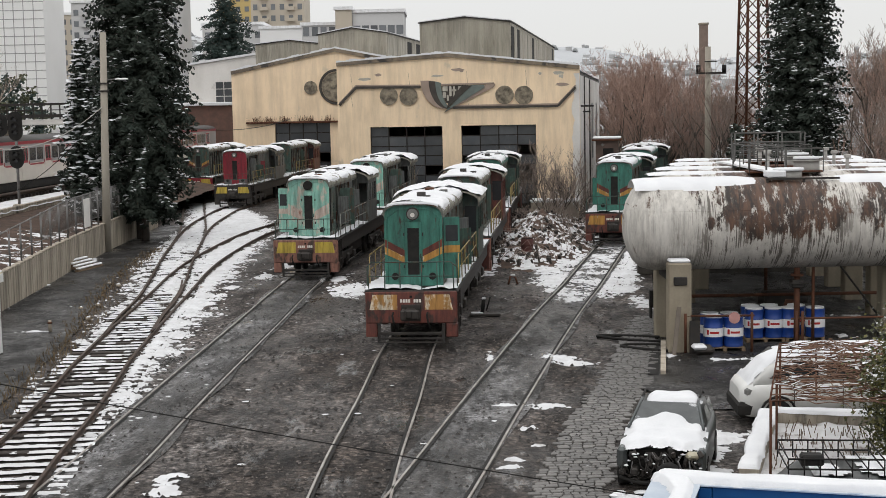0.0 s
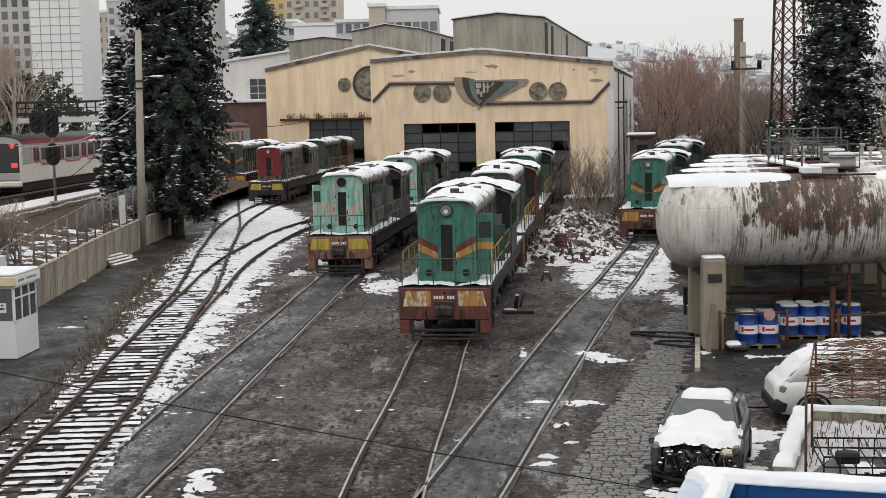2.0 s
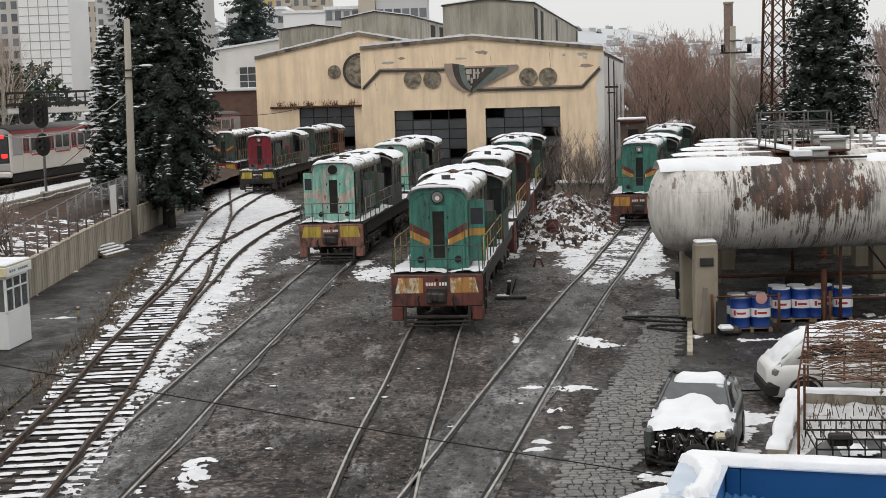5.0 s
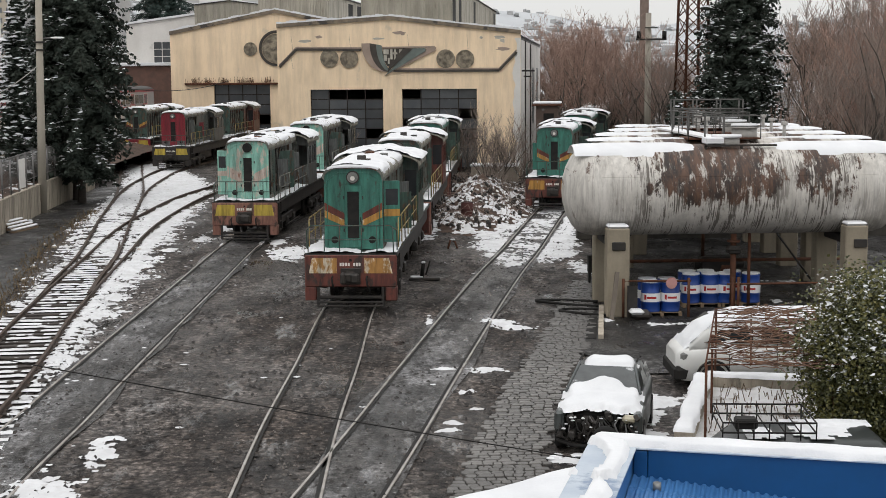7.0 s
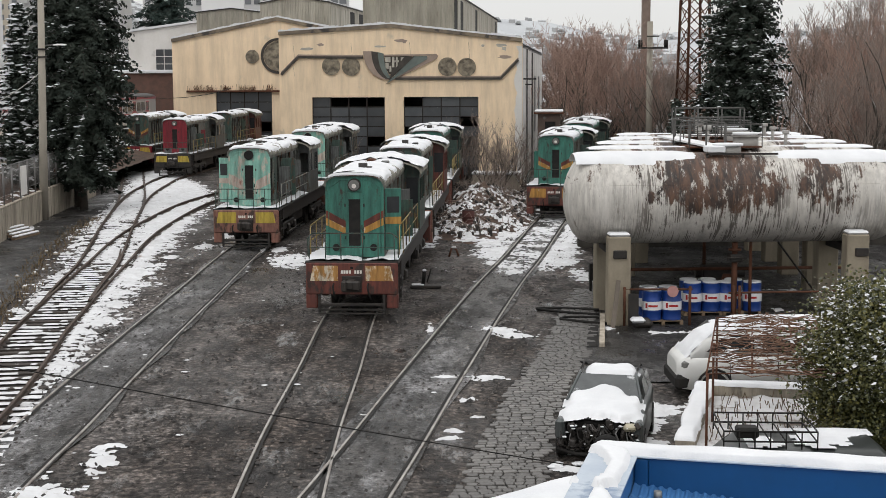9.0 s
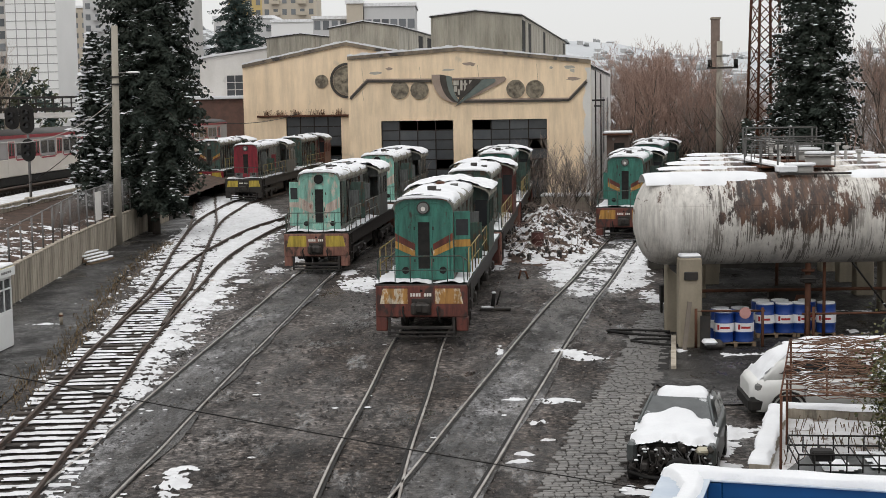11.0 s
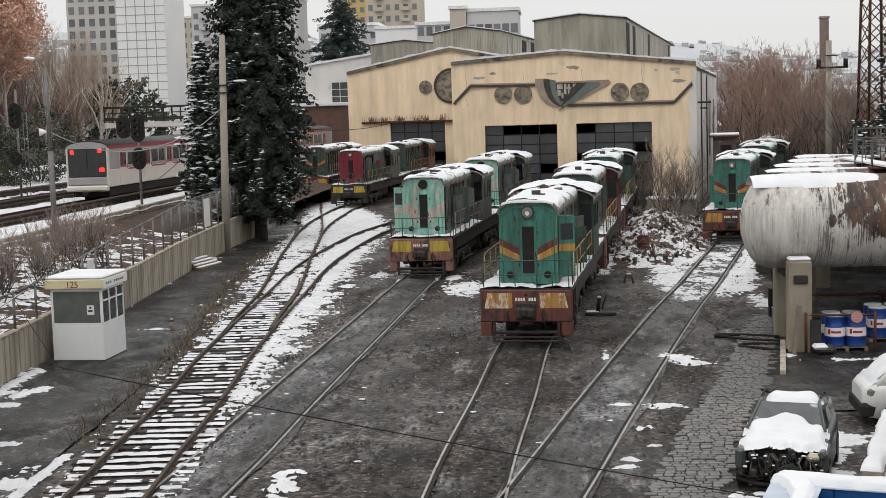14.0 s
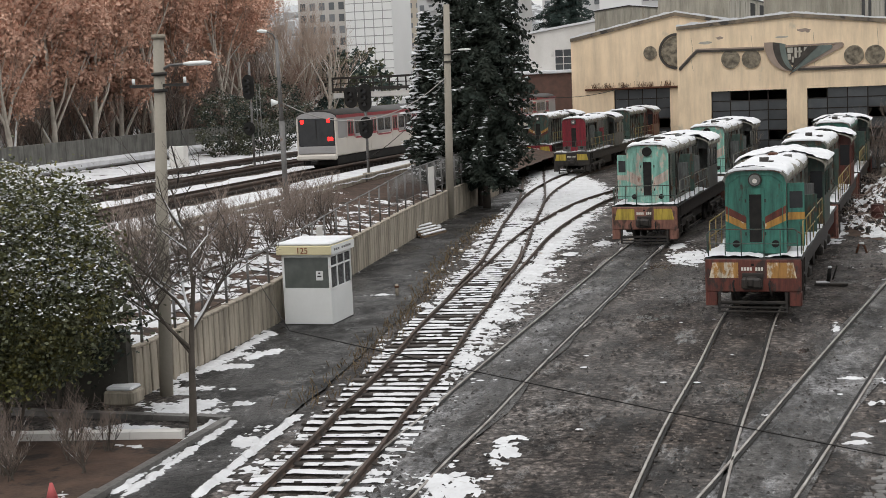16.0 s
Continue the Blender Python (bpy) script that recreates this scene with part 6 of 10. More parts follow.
for s in (-1, 1):
    for a, c in ((0.95, 1.75), (1.95, 3.1), (3.25, 4.4)):
        lo = a + (0.0 if a > 1 else -0.3)
        part("side_window", Build().face([(s * 0.868, lo, 1.14), (s * 0.868, c, 1.14), (s * 0.815, c, 1.5), (s * 0.815, a + (0.12 if a < 1 else 0), 1.5)][::s]), M_CARGLASS, van)
    for y in (0.85, 3.7):
        wheel(van, s * 0.78, y, 0.32, s)
        part("wheel_arch", Build().tube([(s * 0.885, y + 0.4 * math.cos(a), 0.32 + 0.4 * math.sin(a)) for a in frange(0, math.pi, 10)], 0.03, 5), M_DARK, van)
    part("door_line", Build().box(*sorted((s * 0.878, s * 0.888)), 2.3, 2.315, 0.4, 1.1).box(*sorted((s * 0.878, s * 0.888)), 1.2, 1.215, 0.4, 1.05).box(*sorted((s * 0.878, s * 0.888)), 3.5, 3.515, 0.5, 1.1), M_DARK, van)
    part("handle", Build().box(*sorted((s * 0.88, s * 0.91)), 2.05, 2.2, 0.92, 0.97, 0.01), M_DARK, van)
    part("headlamp", Build().box(*sorted((s * 0.5, s * 0.8)), 0.1, 0.4, 0.7, 0.92, 0.06), M_LENS, van)
part("bumper", Build().box(-0.84, 0.84, -0.05, 0.35, 0.22, 0.58, 0.08), M_DARK, van, "black front bumper")
part("windscreen", Build().face([(-0.72, 0.33, 1.12), (0.72, 0.33, 1.12), (0.64, 0.93, 1.63), (-0.64, 0.93, 1.63)]), M_CARGLASS, van)


def on_van(u, v):
    z = interp([(0.0, 0.84), (0.12, 0.97), (0.3, 1.08), (0.62, 1.43), (1.0, 1.635), (1.5, 1.69), (4.5, 1.69), (4.75, 1.6)], v)[0]
    keep = max(0.0, min(1.0, ((0.72 if v < 0.55 else 0.68) + 0.07 * noise2(v, u, 2, 3) - abs(u)) * 6)) ** 0.6
    if 0.3 < v < 0.95 and u < 0:
        keep *= max(0.0, min(1.0, (u + 0.45 + 0.2 * noise2(v, u, 3, 8)) * 5))
    if v < 0.32:
        keep *= max(0.0, (v - 0.14) / 0.18)
    z -= 0.06 * u * u
    return Vector((u, v, z)), Vector((0, -0.3 if v < 1.2 else 0, 1)), keep


part("snow", snow_on(on_van, frange(-0.84, 0.84, 40), frange(0.04, 4.7, 100), 0.8, 0.09, 1.3), M_SNOW, van, "snow over bonnet and roof", kind="stuff")

suv = thing("dark_suv", "dark off-road car with an empty roof rack", "car", pose(4.05, 21.75, 0, 0, 0, -96))
part("body", body_loft([(0.0, 0.76, 0.7, 0.4, 0.85), (0.2, 0.84, 0.8, 0.35, 1.0), (1.2, 0.86, 0.84, 0.34, 1.08), (3.9, 0.86, 0.84, 0.34, 1.08), (4.05, 0.82, 0.78, 0.4, 1.0)]), M_SUVDARK, suv)
part("cabin", body_loft([(1.0, 0.8, 0.76, 1.0, 1.1), (1.6, 0.8, 0.68, 1.0, 1.6), (3.7, 0.8, 0.7, 1.0, 1.66), (4.0, 0.78, 0.72, 1.0, 1.4)]), M_SUVDARK, suv)
for s in (-1, 1):
    for a, c in ((1.45, 2.15), (2.3, 3.0), (3.1, 3.75)):
        part("side_window", Build().face([(s * 0.808, a - (0.2 if a < 2 else 0), 1.12), (s * 0.808, c, 1.12), (s * 0.735, c, 1.5), (s * 0.735, a + 0.1, 1.5)][::s]), M_CARGLASS, suv)
    for y in (0.8, 3.2):
        wheel(suv, s * 0.76, y, 0.34, s)
part("windscreen", Build().face([(-0.7, 1.08, 1.12), (0.7, 1.08, 1.12), (0.62, 1.55, 1.54), (-0.62, 1.55, 1.54)]), M_CARGLASS, suv)
rk = Build()
for z in (1.74, 1.9):
    rk.tube([(-0.62, 1.3, z), (0.62, 1.3, z), (0.62, 2.75, z), (-0.62, 2.75, z), (-0.62, 1.3, z)], 0.016, 6)
for k in range(7):
    y = 1.3 + 1.45 * k / 6
    rk.tube([(-0.62, y, 1.74), (0.62, y, 1.74)], 0.012, 5)
    for s in (-1, 1):
        rk.tube([(s * 0.62, y, 1.62), (s * 0.62, y, 1.9)], 0.012, 5)
part("roof_rack", rk, M_DARK, suv, "black tubular roof rack")
part("snow", snow_on(lambda u, v: (Vector((u, v, 1.66 if v > 1.6 else 1.1)), Vector((0, 0, 1)), 1.0 if abs(u) < 0.62 and (v > 1.7 or v < 0.95) else 0.0), frange(-0.7, 0.7, 20), frange(0.1, 3.8, 50), -0.35, 0.05, 8), M_SNOW, suv, kind="stuff")
part("jerrycan", Build().box(0.35, 0.6, 1.5, 1.85, 1.78, 1.95, 0.03), M_DARK, suv)

# ---- planter walls, trellis and the blue-roofed kiosk ----
def parapet_snow(length, half, seed, bare):
    """Rounded snow along a parapet; bare thins it out in gaps."""
    b = Build()
    n, m_ = int(length / 0.05), 13
    hgt = {}
    for i in range(n):
        for j in range(m_):
            u, v = length * i / (n - 1), (2 * j / (m_ - 1) - 1)
            wob = 0.05 * noise2(u, j * 0.2, 1.7, seed) + 0.03 * noise2(u, v, 5.0, seed)
            e = max(0.0, 1 - abs(v) ** 3) * max(0.0, min(1.0, u / 0.1, (length - u) / 0.1))
            gap = bare * max(0.0, 0.55 + 1.3 * noise2(u, v * 0.7, 1.1, seed + 4)) if bare else 0.0
            d = 0.09 * e ** 0.35 * (1 + 0.3 * noise2(u, v, 1.2, seed)) * (1 if gap < 0.42 else -0.2)
            hgt[i, j] = d
            b.v.append((u, v * (half + wob), d))
    for i in range(n - 1):
        for j in range(m_ - 1):
            if max(hgt[i, j], hgt[i + 1, j], hgt[i, j + 1], hgt[i + 1, j + 1]) > 0:
                a = i * m_ + j
                b.f.append((a, a + m_, a + m_ + 1, a + 1))
                b.s.append(True)
    return b


planter = thing("planter_wall", "low garden wall thick with snow", "wall", kind="structure")
for a, c in (((5.35, 24.1), (6.8, 28.75)), ((6.8, 28.75), (11.5, 27.5))):
    d = (Vector(c) - Vector(a)).normalized()
    n2 = Vector((-d.y, d.x)) * 0.17
    o = [(a[0] - n2.x, a[1] - n2.y), (c[0] - n2.x, c[1] - n2.y), (c[0] + n2.x, c[1] + n2.y), (a[0] + n2.x, a[1] + n2.y)]
    part("wall", Build().slab(o, 0, 0.92), M_CONCRETE, planter)
    part("snow", parapet_snow(math.dist(a, c), 0.2, a[0], 0.0), M_SNOW, planter, at=pose(a[0], a[1], 0.915, 0, 0, math.degrees(math.atan2(d.y, d.x))), kind="stuff")
bed = Build()
xs, ys = frange(5.6, 13, 40), frange(23.9, 28.5, 30)
for i, x in enumerate(xs):
    for j, y in enumerate(ys):
        bed.v.append((max(x, 5.45 + (y - 24.1) * 0.31), y - max(0, (x - 6.8) * 0.26) * (j / 29), 0.7 + 0.1 * noise2(x, y, 1.5, 6) + 0.08 * noise2(x, y, 5, 6)))
for i in range(39):
    for j in range(29):
        a = i * 30 + j
        bed.f.append((a, a + 30, a + 31, a + 1))
        bed.s.append(True)
tagged(part("garden_bed", bed, material("thin_snow_on_soil", (0.62, 0.62, 0.63), (0.45, 0.44, 0.43), 0.7, scale=1.5, fine=10, bump=0.9, c3=(0.14, 0.11, 0.09), amount3=0.55)), "snowy garden bed behind the low wall", "garden bed", kind="structure")
stalks = Build()
rb_ = random.Random(71)
for _ in range(170):
    y = rb_.uniform(24.2, 28.2)
    x = rb_.uniform(5.7 + (y - 24.1) * 0.31, 9.5)
    a, q = rb_.uniform(0, 6.28), rb_.uniform(0.08, 0.25)
    stalks.tube([(x, y, 0.62), (x + 0.5 * q * math.cos(a), y + 0.5 * q * math.sin(a), 0.7 + q)], 0.01, 3, caps=False)
tagged(part("dry_stalks", stalks, material("dry_stalk", (0.17, 0.12, 0.08), (0.1, 0.07, 0.05), 0.9)), "dry stalks in the snowy garden bed", "plants", kind="stuff")
trellis = thing("vine_trellis", "rusty pipe trellis overgrown with bare vines", "trellis")
rt = random.Random(21)
for x, y in ((5.62, 23.6), (7.15, 29.2), (8.0, 23.9), (9.4, 28.6), (6.4, 26.4)):
    part("post", Build().tube([(x, y, 0), (x, y, 2.25)], 0.025, 6), M_RUST, trellis)
for k in range(12):
    u = k / 11
    part("bar", Build().tube([(5.6 + 1.55 * u, 23.6 + 5.7 * u, 2.25), (8.9 + 1.2 * u, 23.9 + 4.7 * u, 2.25 + rt.uniform(-0.05, 0.05))], 0.013, 5), M_RUST, trellis)
for k in range(5):
    u = k / 4
    part("bar", Build().tube([(5.6 + 3.3 * u, 23.6 + 0.3 * u, 2.23), (7.15 + 2.95 * u, 29.3 - 0.7 * u, 2.23)], 0.018, 5), M_RUST, trellis)
M_VINE = material("bare_vine", (0.2, 0.115, 0.075), (0.11, 0.07, 0.055), 0.9, fine=30)
vn, vs_ = Build(), Build()
for _ in range(330):
    u, w = rt.random(), rt.random()
    p = Vector((5.6 + 1.55 * u + 3.2 * w, 23.6 + 5.6 * u, 2.27))
    d = rt.uniform(-0.6, 0.6)
    pts = [p]
    for q in range(5):
        d += rt.uniform(-0.8, 0.8)
        pts.append(pts[-1] + Vector((0.22 * math.cos(d), 0.22 * math.sin(d), rt.uniform(-0.05, 0.06))))
    vn.tube(pts, 0.012, 4, caps=False, r1=0.005)
    if rt.random() < 0.3:
        vs_.tube([q + Vector((0, 0, 0.012)) for q in pts[:2]], 0.011, 4, caps=False)
part("vine", vn, M_VINE, trellis, "bare tangled vines", kind="stuff")
part("snow", vs_, M_SNOW, trellis, "snow on the vines", kind="stuff")

M_GALV_DARK = material("dull_zinc", (0.3, 0.3, 0.29), (0.2, 0.2, 0.19), 0.5, 0.5)
M_BLUEPAINT = material("blue_fascia_paint", (0.002, 0.065, 0.2), (0.002, 0.05, 0.15), 0.4, scale=1.5, fine=10, bump=0.03)
M_BLUESHEET = material("blue_roof_sheet", (0.06, 0.19, 0.42), (0.035, 0.13, 0.32), 0.4, 0.1, scale=1.5, fine=12, c3=(0.45, 0.5, 0.58), amount3=0.66)
M_COPING = material("pale_coping_sheet", (0.5, 0.55, 0.6), (0.36, 0.42, 0.5), 0.45, 0.1, scale=2, fine=15, c3=(0.2, 0.26, 0.36), amount3=0.58)
kiosk = thing("blue_roofed_kiosk", "kiosk with blue corrugated roof and snowy parapet", "kiosk", pose(2.3, 14.85, 0, 0, 0, -16.6))
part("wall", Build().slab([(0.1, -5.2), (8.0, -5.2), (8.0, -0.12), (0.1, -0.12)], 0, 2.3), M_WHITE_WALL, kiosk)
cr = Build()
nw, rows_ = 321, 44
for j in range(rows_):
    y = -0.31 - 4.8 * j / (rows_ - 1)
    course = (j % 4) / 3  # each course of the sheet laps over the next
    for k in range(nw):
        x = 0.47 + 7.4 * k / (nw - 1)
        rib = 0.011 * math.sin(k * math.pi / 2) + 0.011 * math.cos(k * math.pi / 2)
        cr.v.append((x, y, 3.07 - 0.09 * (x - 0.47) - 0.004 * j - 0.02 * course + rib))
for j in range(rows_ - 1):
    for k in range(nw - 1):
        a = j * nw + k
        cr.f.append((a, a + nw, a + nw + 1, a + 1))
        cr.s.append(False)
part("roof_sheet", cr, M_BLUESHEET, kiosk, "blue ribbed roof sheet in lapped courses")
for x0, x1 in ((0.62, 4.2), (4.206, 7.9)):
    part("fascia", Build().box(x0, x1, -0.31, -0.05, 2.2, 3.35, 0.008), M_BLUEPAINT, kiosk, "blue inner parapet face")
part("corner_post", Build().box(0.47, 0.617, -0.33, -0.05, 2.2, 3.34, 0.01), M_BLUEPAINT, kiosk)
part("fascia", Build().box(0.0, 0.46, -5.2, -0.05, 2.2, 3.35, 0.01), M_BLUESHEET, kiosk, "pale blue side parapet")
part("coping", Build().box(-0.03, 0.5, -5.25, 0.0, 3.352, 3.372, 0.004), M_COPING, kiosk, "bare coping sheet showing through the snow")
part("coping", Build().box(0.502, 7.95, -0.34, 0.0, 3.352, 3.372, 0.004), M_COPING, kiosk)
part("bolt", Build().tube([(0.75, -0.62, 3.0), (0.75, -0.62, 3.09)], 0.045, 8), M_GALV_DARK, kiosk, "small pipe stub in the roof")


part("snow", parapet_snow(8.0, 0.17, 5.0, 0.0), M_SNOW, kiosk, "thick rounded snow on the parapet", at=pose(-0.02, -0.15, 3.366), kind="stuff")
part("snow", parapet_snow(5.1, 0.24, 9.0, 0.75), M_SNOW, kiosk, "broken snow on the side parapet", at=pose(0.2, -5.15, 3.366, 0, 0, 90), kind="stuff")
ledge = thing("snowy_canopy", "low canopy beside the kiosk buried in snow", "canopy")
o = [(-0.6, 12.6), (1.4, 12.4), (2.2, 14.9), (2.5, 16.75), (0.64, 15.2)]
part("roof", Build().slab(o, 2.3, 2.48), M_CONCRETE, ledge)
cs = Build()
for i in range(50):
    for j in range(40):
        u, v = i / 49, j / 39
        p = (Vector(o[0]).lerp(Vector(o[1]), u)).lerp(Vector(o[4]).lerp(Vector(o[3]), u), v)
        rim = min(1.0, 14 * min(u, 1 - u, v, 1 - v)) ** 0.5
        cs.v.append((p.x, p.y, 2.47 + 0.13 * rim * (1 + 0.35 * noise2(p.x, p.y, 1.4, 8))))
for i in range(49):
    for j in range(39):
        a = i * 40 + j
        cs.f.append((a, a + 40, a + 41, a + 1))
        cs.s.append(True)
part("snow", cs, M_SNOW, ledge, "smooth thick snow", kind="stuff")
for x, y in ((0.4, 13.2), (2.0, 15.8)):
    part("post", Build().box(x, x + 0.1, y, y + 0.1, 0, 2.3), M_DARKSTEEL, ledge)

# ---- the wall, fence, booth and poles along the road ----
M_GALV = material("dull_galvanised_steel", (0.2, 0.195, 0.19), (0.13, 0.125, 0.12), 0.6, 0.4, scale=3, fine=25, c3=(0.14, 0.07, 0.04), amount3=0.62)
M_LITTER = material("leaf_litter", (0.045, 0.031, 0.025), (0.1, 0.064, 0.047), 0.95, scale=1.5, fine=12, bump=0.9, c3=(0.03, 0.024, 0.02), amount3=0.55)
WALL_LINE = [(-15.75, 30.9), (-15.7, 34), (-16.0, 42), (-16.75, 50), (-17.2, 57), (-17.75, 65), (-18.35, 76), (-18.7, 92)]


def at_y(line, y):
    for a, c in zip(line, line[1:]):
        if y <= c[1]:
            u = (y - a[1]) / (c[1] - a[1])
            return a[0] + (c[0] - a[0]) * u
    return line[-1][0]


wall_t = thing("boundary_wall", "stained concrete panel wall along the road", "wall", kind="structure")
ys = [30.9 + 2.05 * k for k in range(30)]
for k, (ya, yb) in enumerate(zip(ys, ys[1:])):
    xa, xb = at_y(WALL_LINE, ya), at_y(WALL_LINE, yb)
    top = 1.25 + 0.3 * min(1, (ya - 31) / 30)
    ln = math.dist((xa, ya), (xb, yb)) - 0.04
    b = Build()
    for q in range(5):
        b.box(ln * q / 5 + 0.03, ln * (q + 1) / 5 - 0.03, -0.09, 0.08, -0.1, top - 0.02, 0.02)
    b.box(0, ln, -0.01, 0.06, -0.1, top - 0.05)
    part("panel", b, M_CONCRETE, wall_t, at=pose(xa, ya, 0, 0, 0, math.degrees(math.atan2(yb - ya, xb - xa))))
    part("coping", Build().box(0, ln, -0.11, 0.11, 0, 0.07, 0.015), M_CONCRETE, wall_t, at=pose(xa, ya, top - 0.015, 0, 0, math.degrees(math.atan2(yb - ya, xb - xa))))
# end wall in a much darker concrete than the panel wall
side_wall = thing("boundary_wall", "dark wall at the end of the road", "wall", kind="structure")
part("panel", Build().slab([(-24, 28.9), (-15.75, 30.6), (-15.75, 30.88), (-24, 29.2)], 0, 1.75), material("dark_wall_concrete", (0.075, 0.07, 0.06), (0.045, 0.043, 0.037), 0.9, scale=1.5, fine=15, streak=3), side_wall)
part("snow", Build().slab([(-24, 28.88), (-15.7, 30.58), (-15.7, 30.9), (-24, 29.22)], 1.752, 1.83), M_SNOW, side_wall, kind="stuff")
part("block", Build().box(-16.2, -15.4, 30.1, 30.75, 0, 0.35, 0.05), M_CONCRETE, side_wall)
part("snow", Build().box(-16.15, -15.45, 30.15, 30.7, 0.352, 0.45, 0.04), M_SNOW, side_wall, kind="stuff")

fence = thing("steel_fence", "old steel post-and-rail fence on the wall", "fence")
prev = None
for k, y in enumerate([31.5 + 1.9 * i for i in range(27)]):
    x = at_y(WALL_LINE, y) - 0.02
    z0 = 1.28 + 0.3 * min(1, (y - 31) / 30)
    z1 = 2.5 + 0.95 * min(1, max(0, (y - 40) / 26))
    part("post", Build().tube([(x, y, z0), (x, y, z1)], 0.04, 6), M_GALV, fence)
    if prev:
        part("rail", Build().tube([prev[0], (x, y, z1 - 0.05)], 0.028, 6), M_GALV, fence)
        part("rail", Build().tube([prev[1], (x, y, z0 + 0.45)], 0.02, 6), M_GALV, fence)
        if 60 < y:
            for q in range(1, 8):
                u = q / 8
                p0, p1 = Vector(prev[1]).lerp(Vector((x, y, z0 + 0.45)), u), Vector(prev[0]).lerp(Vector((x, y, z1 - 0.05)), u)
                part("bar", Build().tube([p0, p1], 0.012, 4), M_GALV, fence)
    prev = ((x, y, z1 - 0.05), (x, y, z0 + 0.45))
for y in (47.5, 70.0):
    bd = thing("fence_board", "pale sheet board tied to the fence", "board", pose(at_y(WALL_LINE, y) + 0.06, y, 0, 0, 0, 90))
    part("sheet", Build().box(-0.55, 0.55, -0.02, 0.02, 1.75, 3.2, 0.01) if y > 60 else Build().box(-0.3, 0.3, -0.02, 0.02, 1.7, 2.5, 0.01), M_WHITE_WALL, bd)

# bank between wall and metro
bank = Build()
xs_n, ys_n = 12, 60
for j in range(ys_n):
    y = 24 + 110 * j / (ys_n - 1)
    xw = at_y(WALL_LINE, max(30.9, y)) - 0.1
    for i in range(xs_n):
        u = i / (xs_n - 1)
        x = xw + (-24.2 - xw) * u
        z = (1.1 + 0.85 * u) * (1 if y > 30.9 else 1) + 0.1 * noise2(x, y, 0.7, 3)
        bank.v.append((x, y if y > 30.95 else 30.95, z))
for j in range(ys_n - 1):
    for i in range(xs_n - 1):
        a = j * xs_n + i
        bank.f.append((a, a + xs_n, a + xs_n + 1, a + 1)[::-1])
        bank.s.append(True)
tagged(part("ground_bank", bank, M_LITTER), "bank of dead leaves behind the wall", "ground", kind="structure")
rs_ = random.Random(31)

M_BALLAST = material("brown_ballast", (0.06, 0.046, 0.037), (0.1, 0.075, 0.06), 0.9, scale=1.5, fine=10, bump=0.9)
metro = Build()
for j in range(60):
    y = 31.2 + 170 * j / 59
    for i in range(20):
        x = -24.0 - 60 * i / 19
        metro.v.append((x, y, 2.1 + 0.06 * noise2(x, y, 0.5, 2)))
for j in range(59):
    for i in range(19):
        a = j * 20 + i
        metro.f.append((a, a + 20, a + 21, a + 1)[::-1])
        metro.s.append(True)
tagged(part("metro_ballast", metro, M_BALLAST), "brown ballast bed of the metro line", "ground", kind="structure")
edge = thing("trackside_wall", "dark low wall edging the metro line", "wall", kind="structure")
for k in range(30):
    y = 31.2 + 3.4 * k
    part("panel", Build().box(-24.25, -24.0, y, y + 3.35, 0.6, 2.35, 0.02), M_CONCRETE, edge)


def metro_x(y):
    return -29.75 + 0.0007 * max(0, y - 50) ** 2


def sheet(x0f, x1f, y0, y1, nx, ny, hf, base):
    b = Build()
    h = {}
    for j in range(ny):
        y = y0 + (y1 - y0) * j / (ny - 1)
        xa, xb = x0f(y), x1f(y)
        for i in range(nx):
            x = xa + (xb - xa) * i / (nx - 1)
            d = hf(x, y, i / (nx - 1))
            h[i, j] = d
            b.v.append((x, y, base(x, y) + d))
    for j in range(ny - 1):
        for i in range(nx - 1):
            if max(h[i, j], h[i + 1, j], h[i, j + 1], h[i + 1, j + 1]) > -0.03:
                a = j * nx + i
                b.f.append((a, a + 1, a + nx + 1, a + nx))
                b.s.append(True)
    return b


def patchy(cover, s=0.8, thick=0.05, seed=0.0, edge_=0.12):
    def f(x, y, u):
        e = min(1.0, min(u, 1 - u) / edge_) if edge_ else 1.0
        n_ = 0.2 * noise2(x, y, s * 17, seed) + 0.55 * noise2(x, y, s, seed) + 0.3 * noise2(x, y, s * 3.1, seed + 5) + 0.2 * noise2(x, y, s * 8, seed + 9)
        return thick * max(-0.8, min(1.0, 2.2 * (n_ + cover - 0.6 * (1 - e))))
    return f


M_GROUNDSNOW = material("lying_snow", (0.7, 0.71, 0.725), (0.54, 0.54, 0.55), 0.65, scale=1.6, fine=9, bump=0.9, c3=(0.36, 0.33, 0.3), amount3=0.64)
tagged(part("snow_strip", sheet(lambda y: metro_x(y) + 2.2, lambda y: -23.95, 31.3, 150, 40, 300, patchy(0.45, 0.5, 0.1, 1, 0.04), lambda x, y: 2.15), M_GROUNDSNOW), "snow beside the metro track", "snow", kind="stuff")
tagged(part("snow_strip", sheet(lambda y: metro_x(y) - 4.3, lambda y: metro_x(y) - 1.9, 40, 190, 16, 160, patchy(0.25, 0.5, 0.1, 2), lambda x, y: 2.15), M_GROUNDSNOW), "snow between metro tracks", "snow", kind="stuff")
tagged(part("snow_strip", sheet(lambda y: -52, lambda y: metro_x(y) - 8.5, 60, 200, 60, 260, patchy(0.0, 0.5, 0.12, 3), lambda x, y: 2.15), M_GROUNDSNOW), "snow on the metro yard", "snow", kind="stuff")
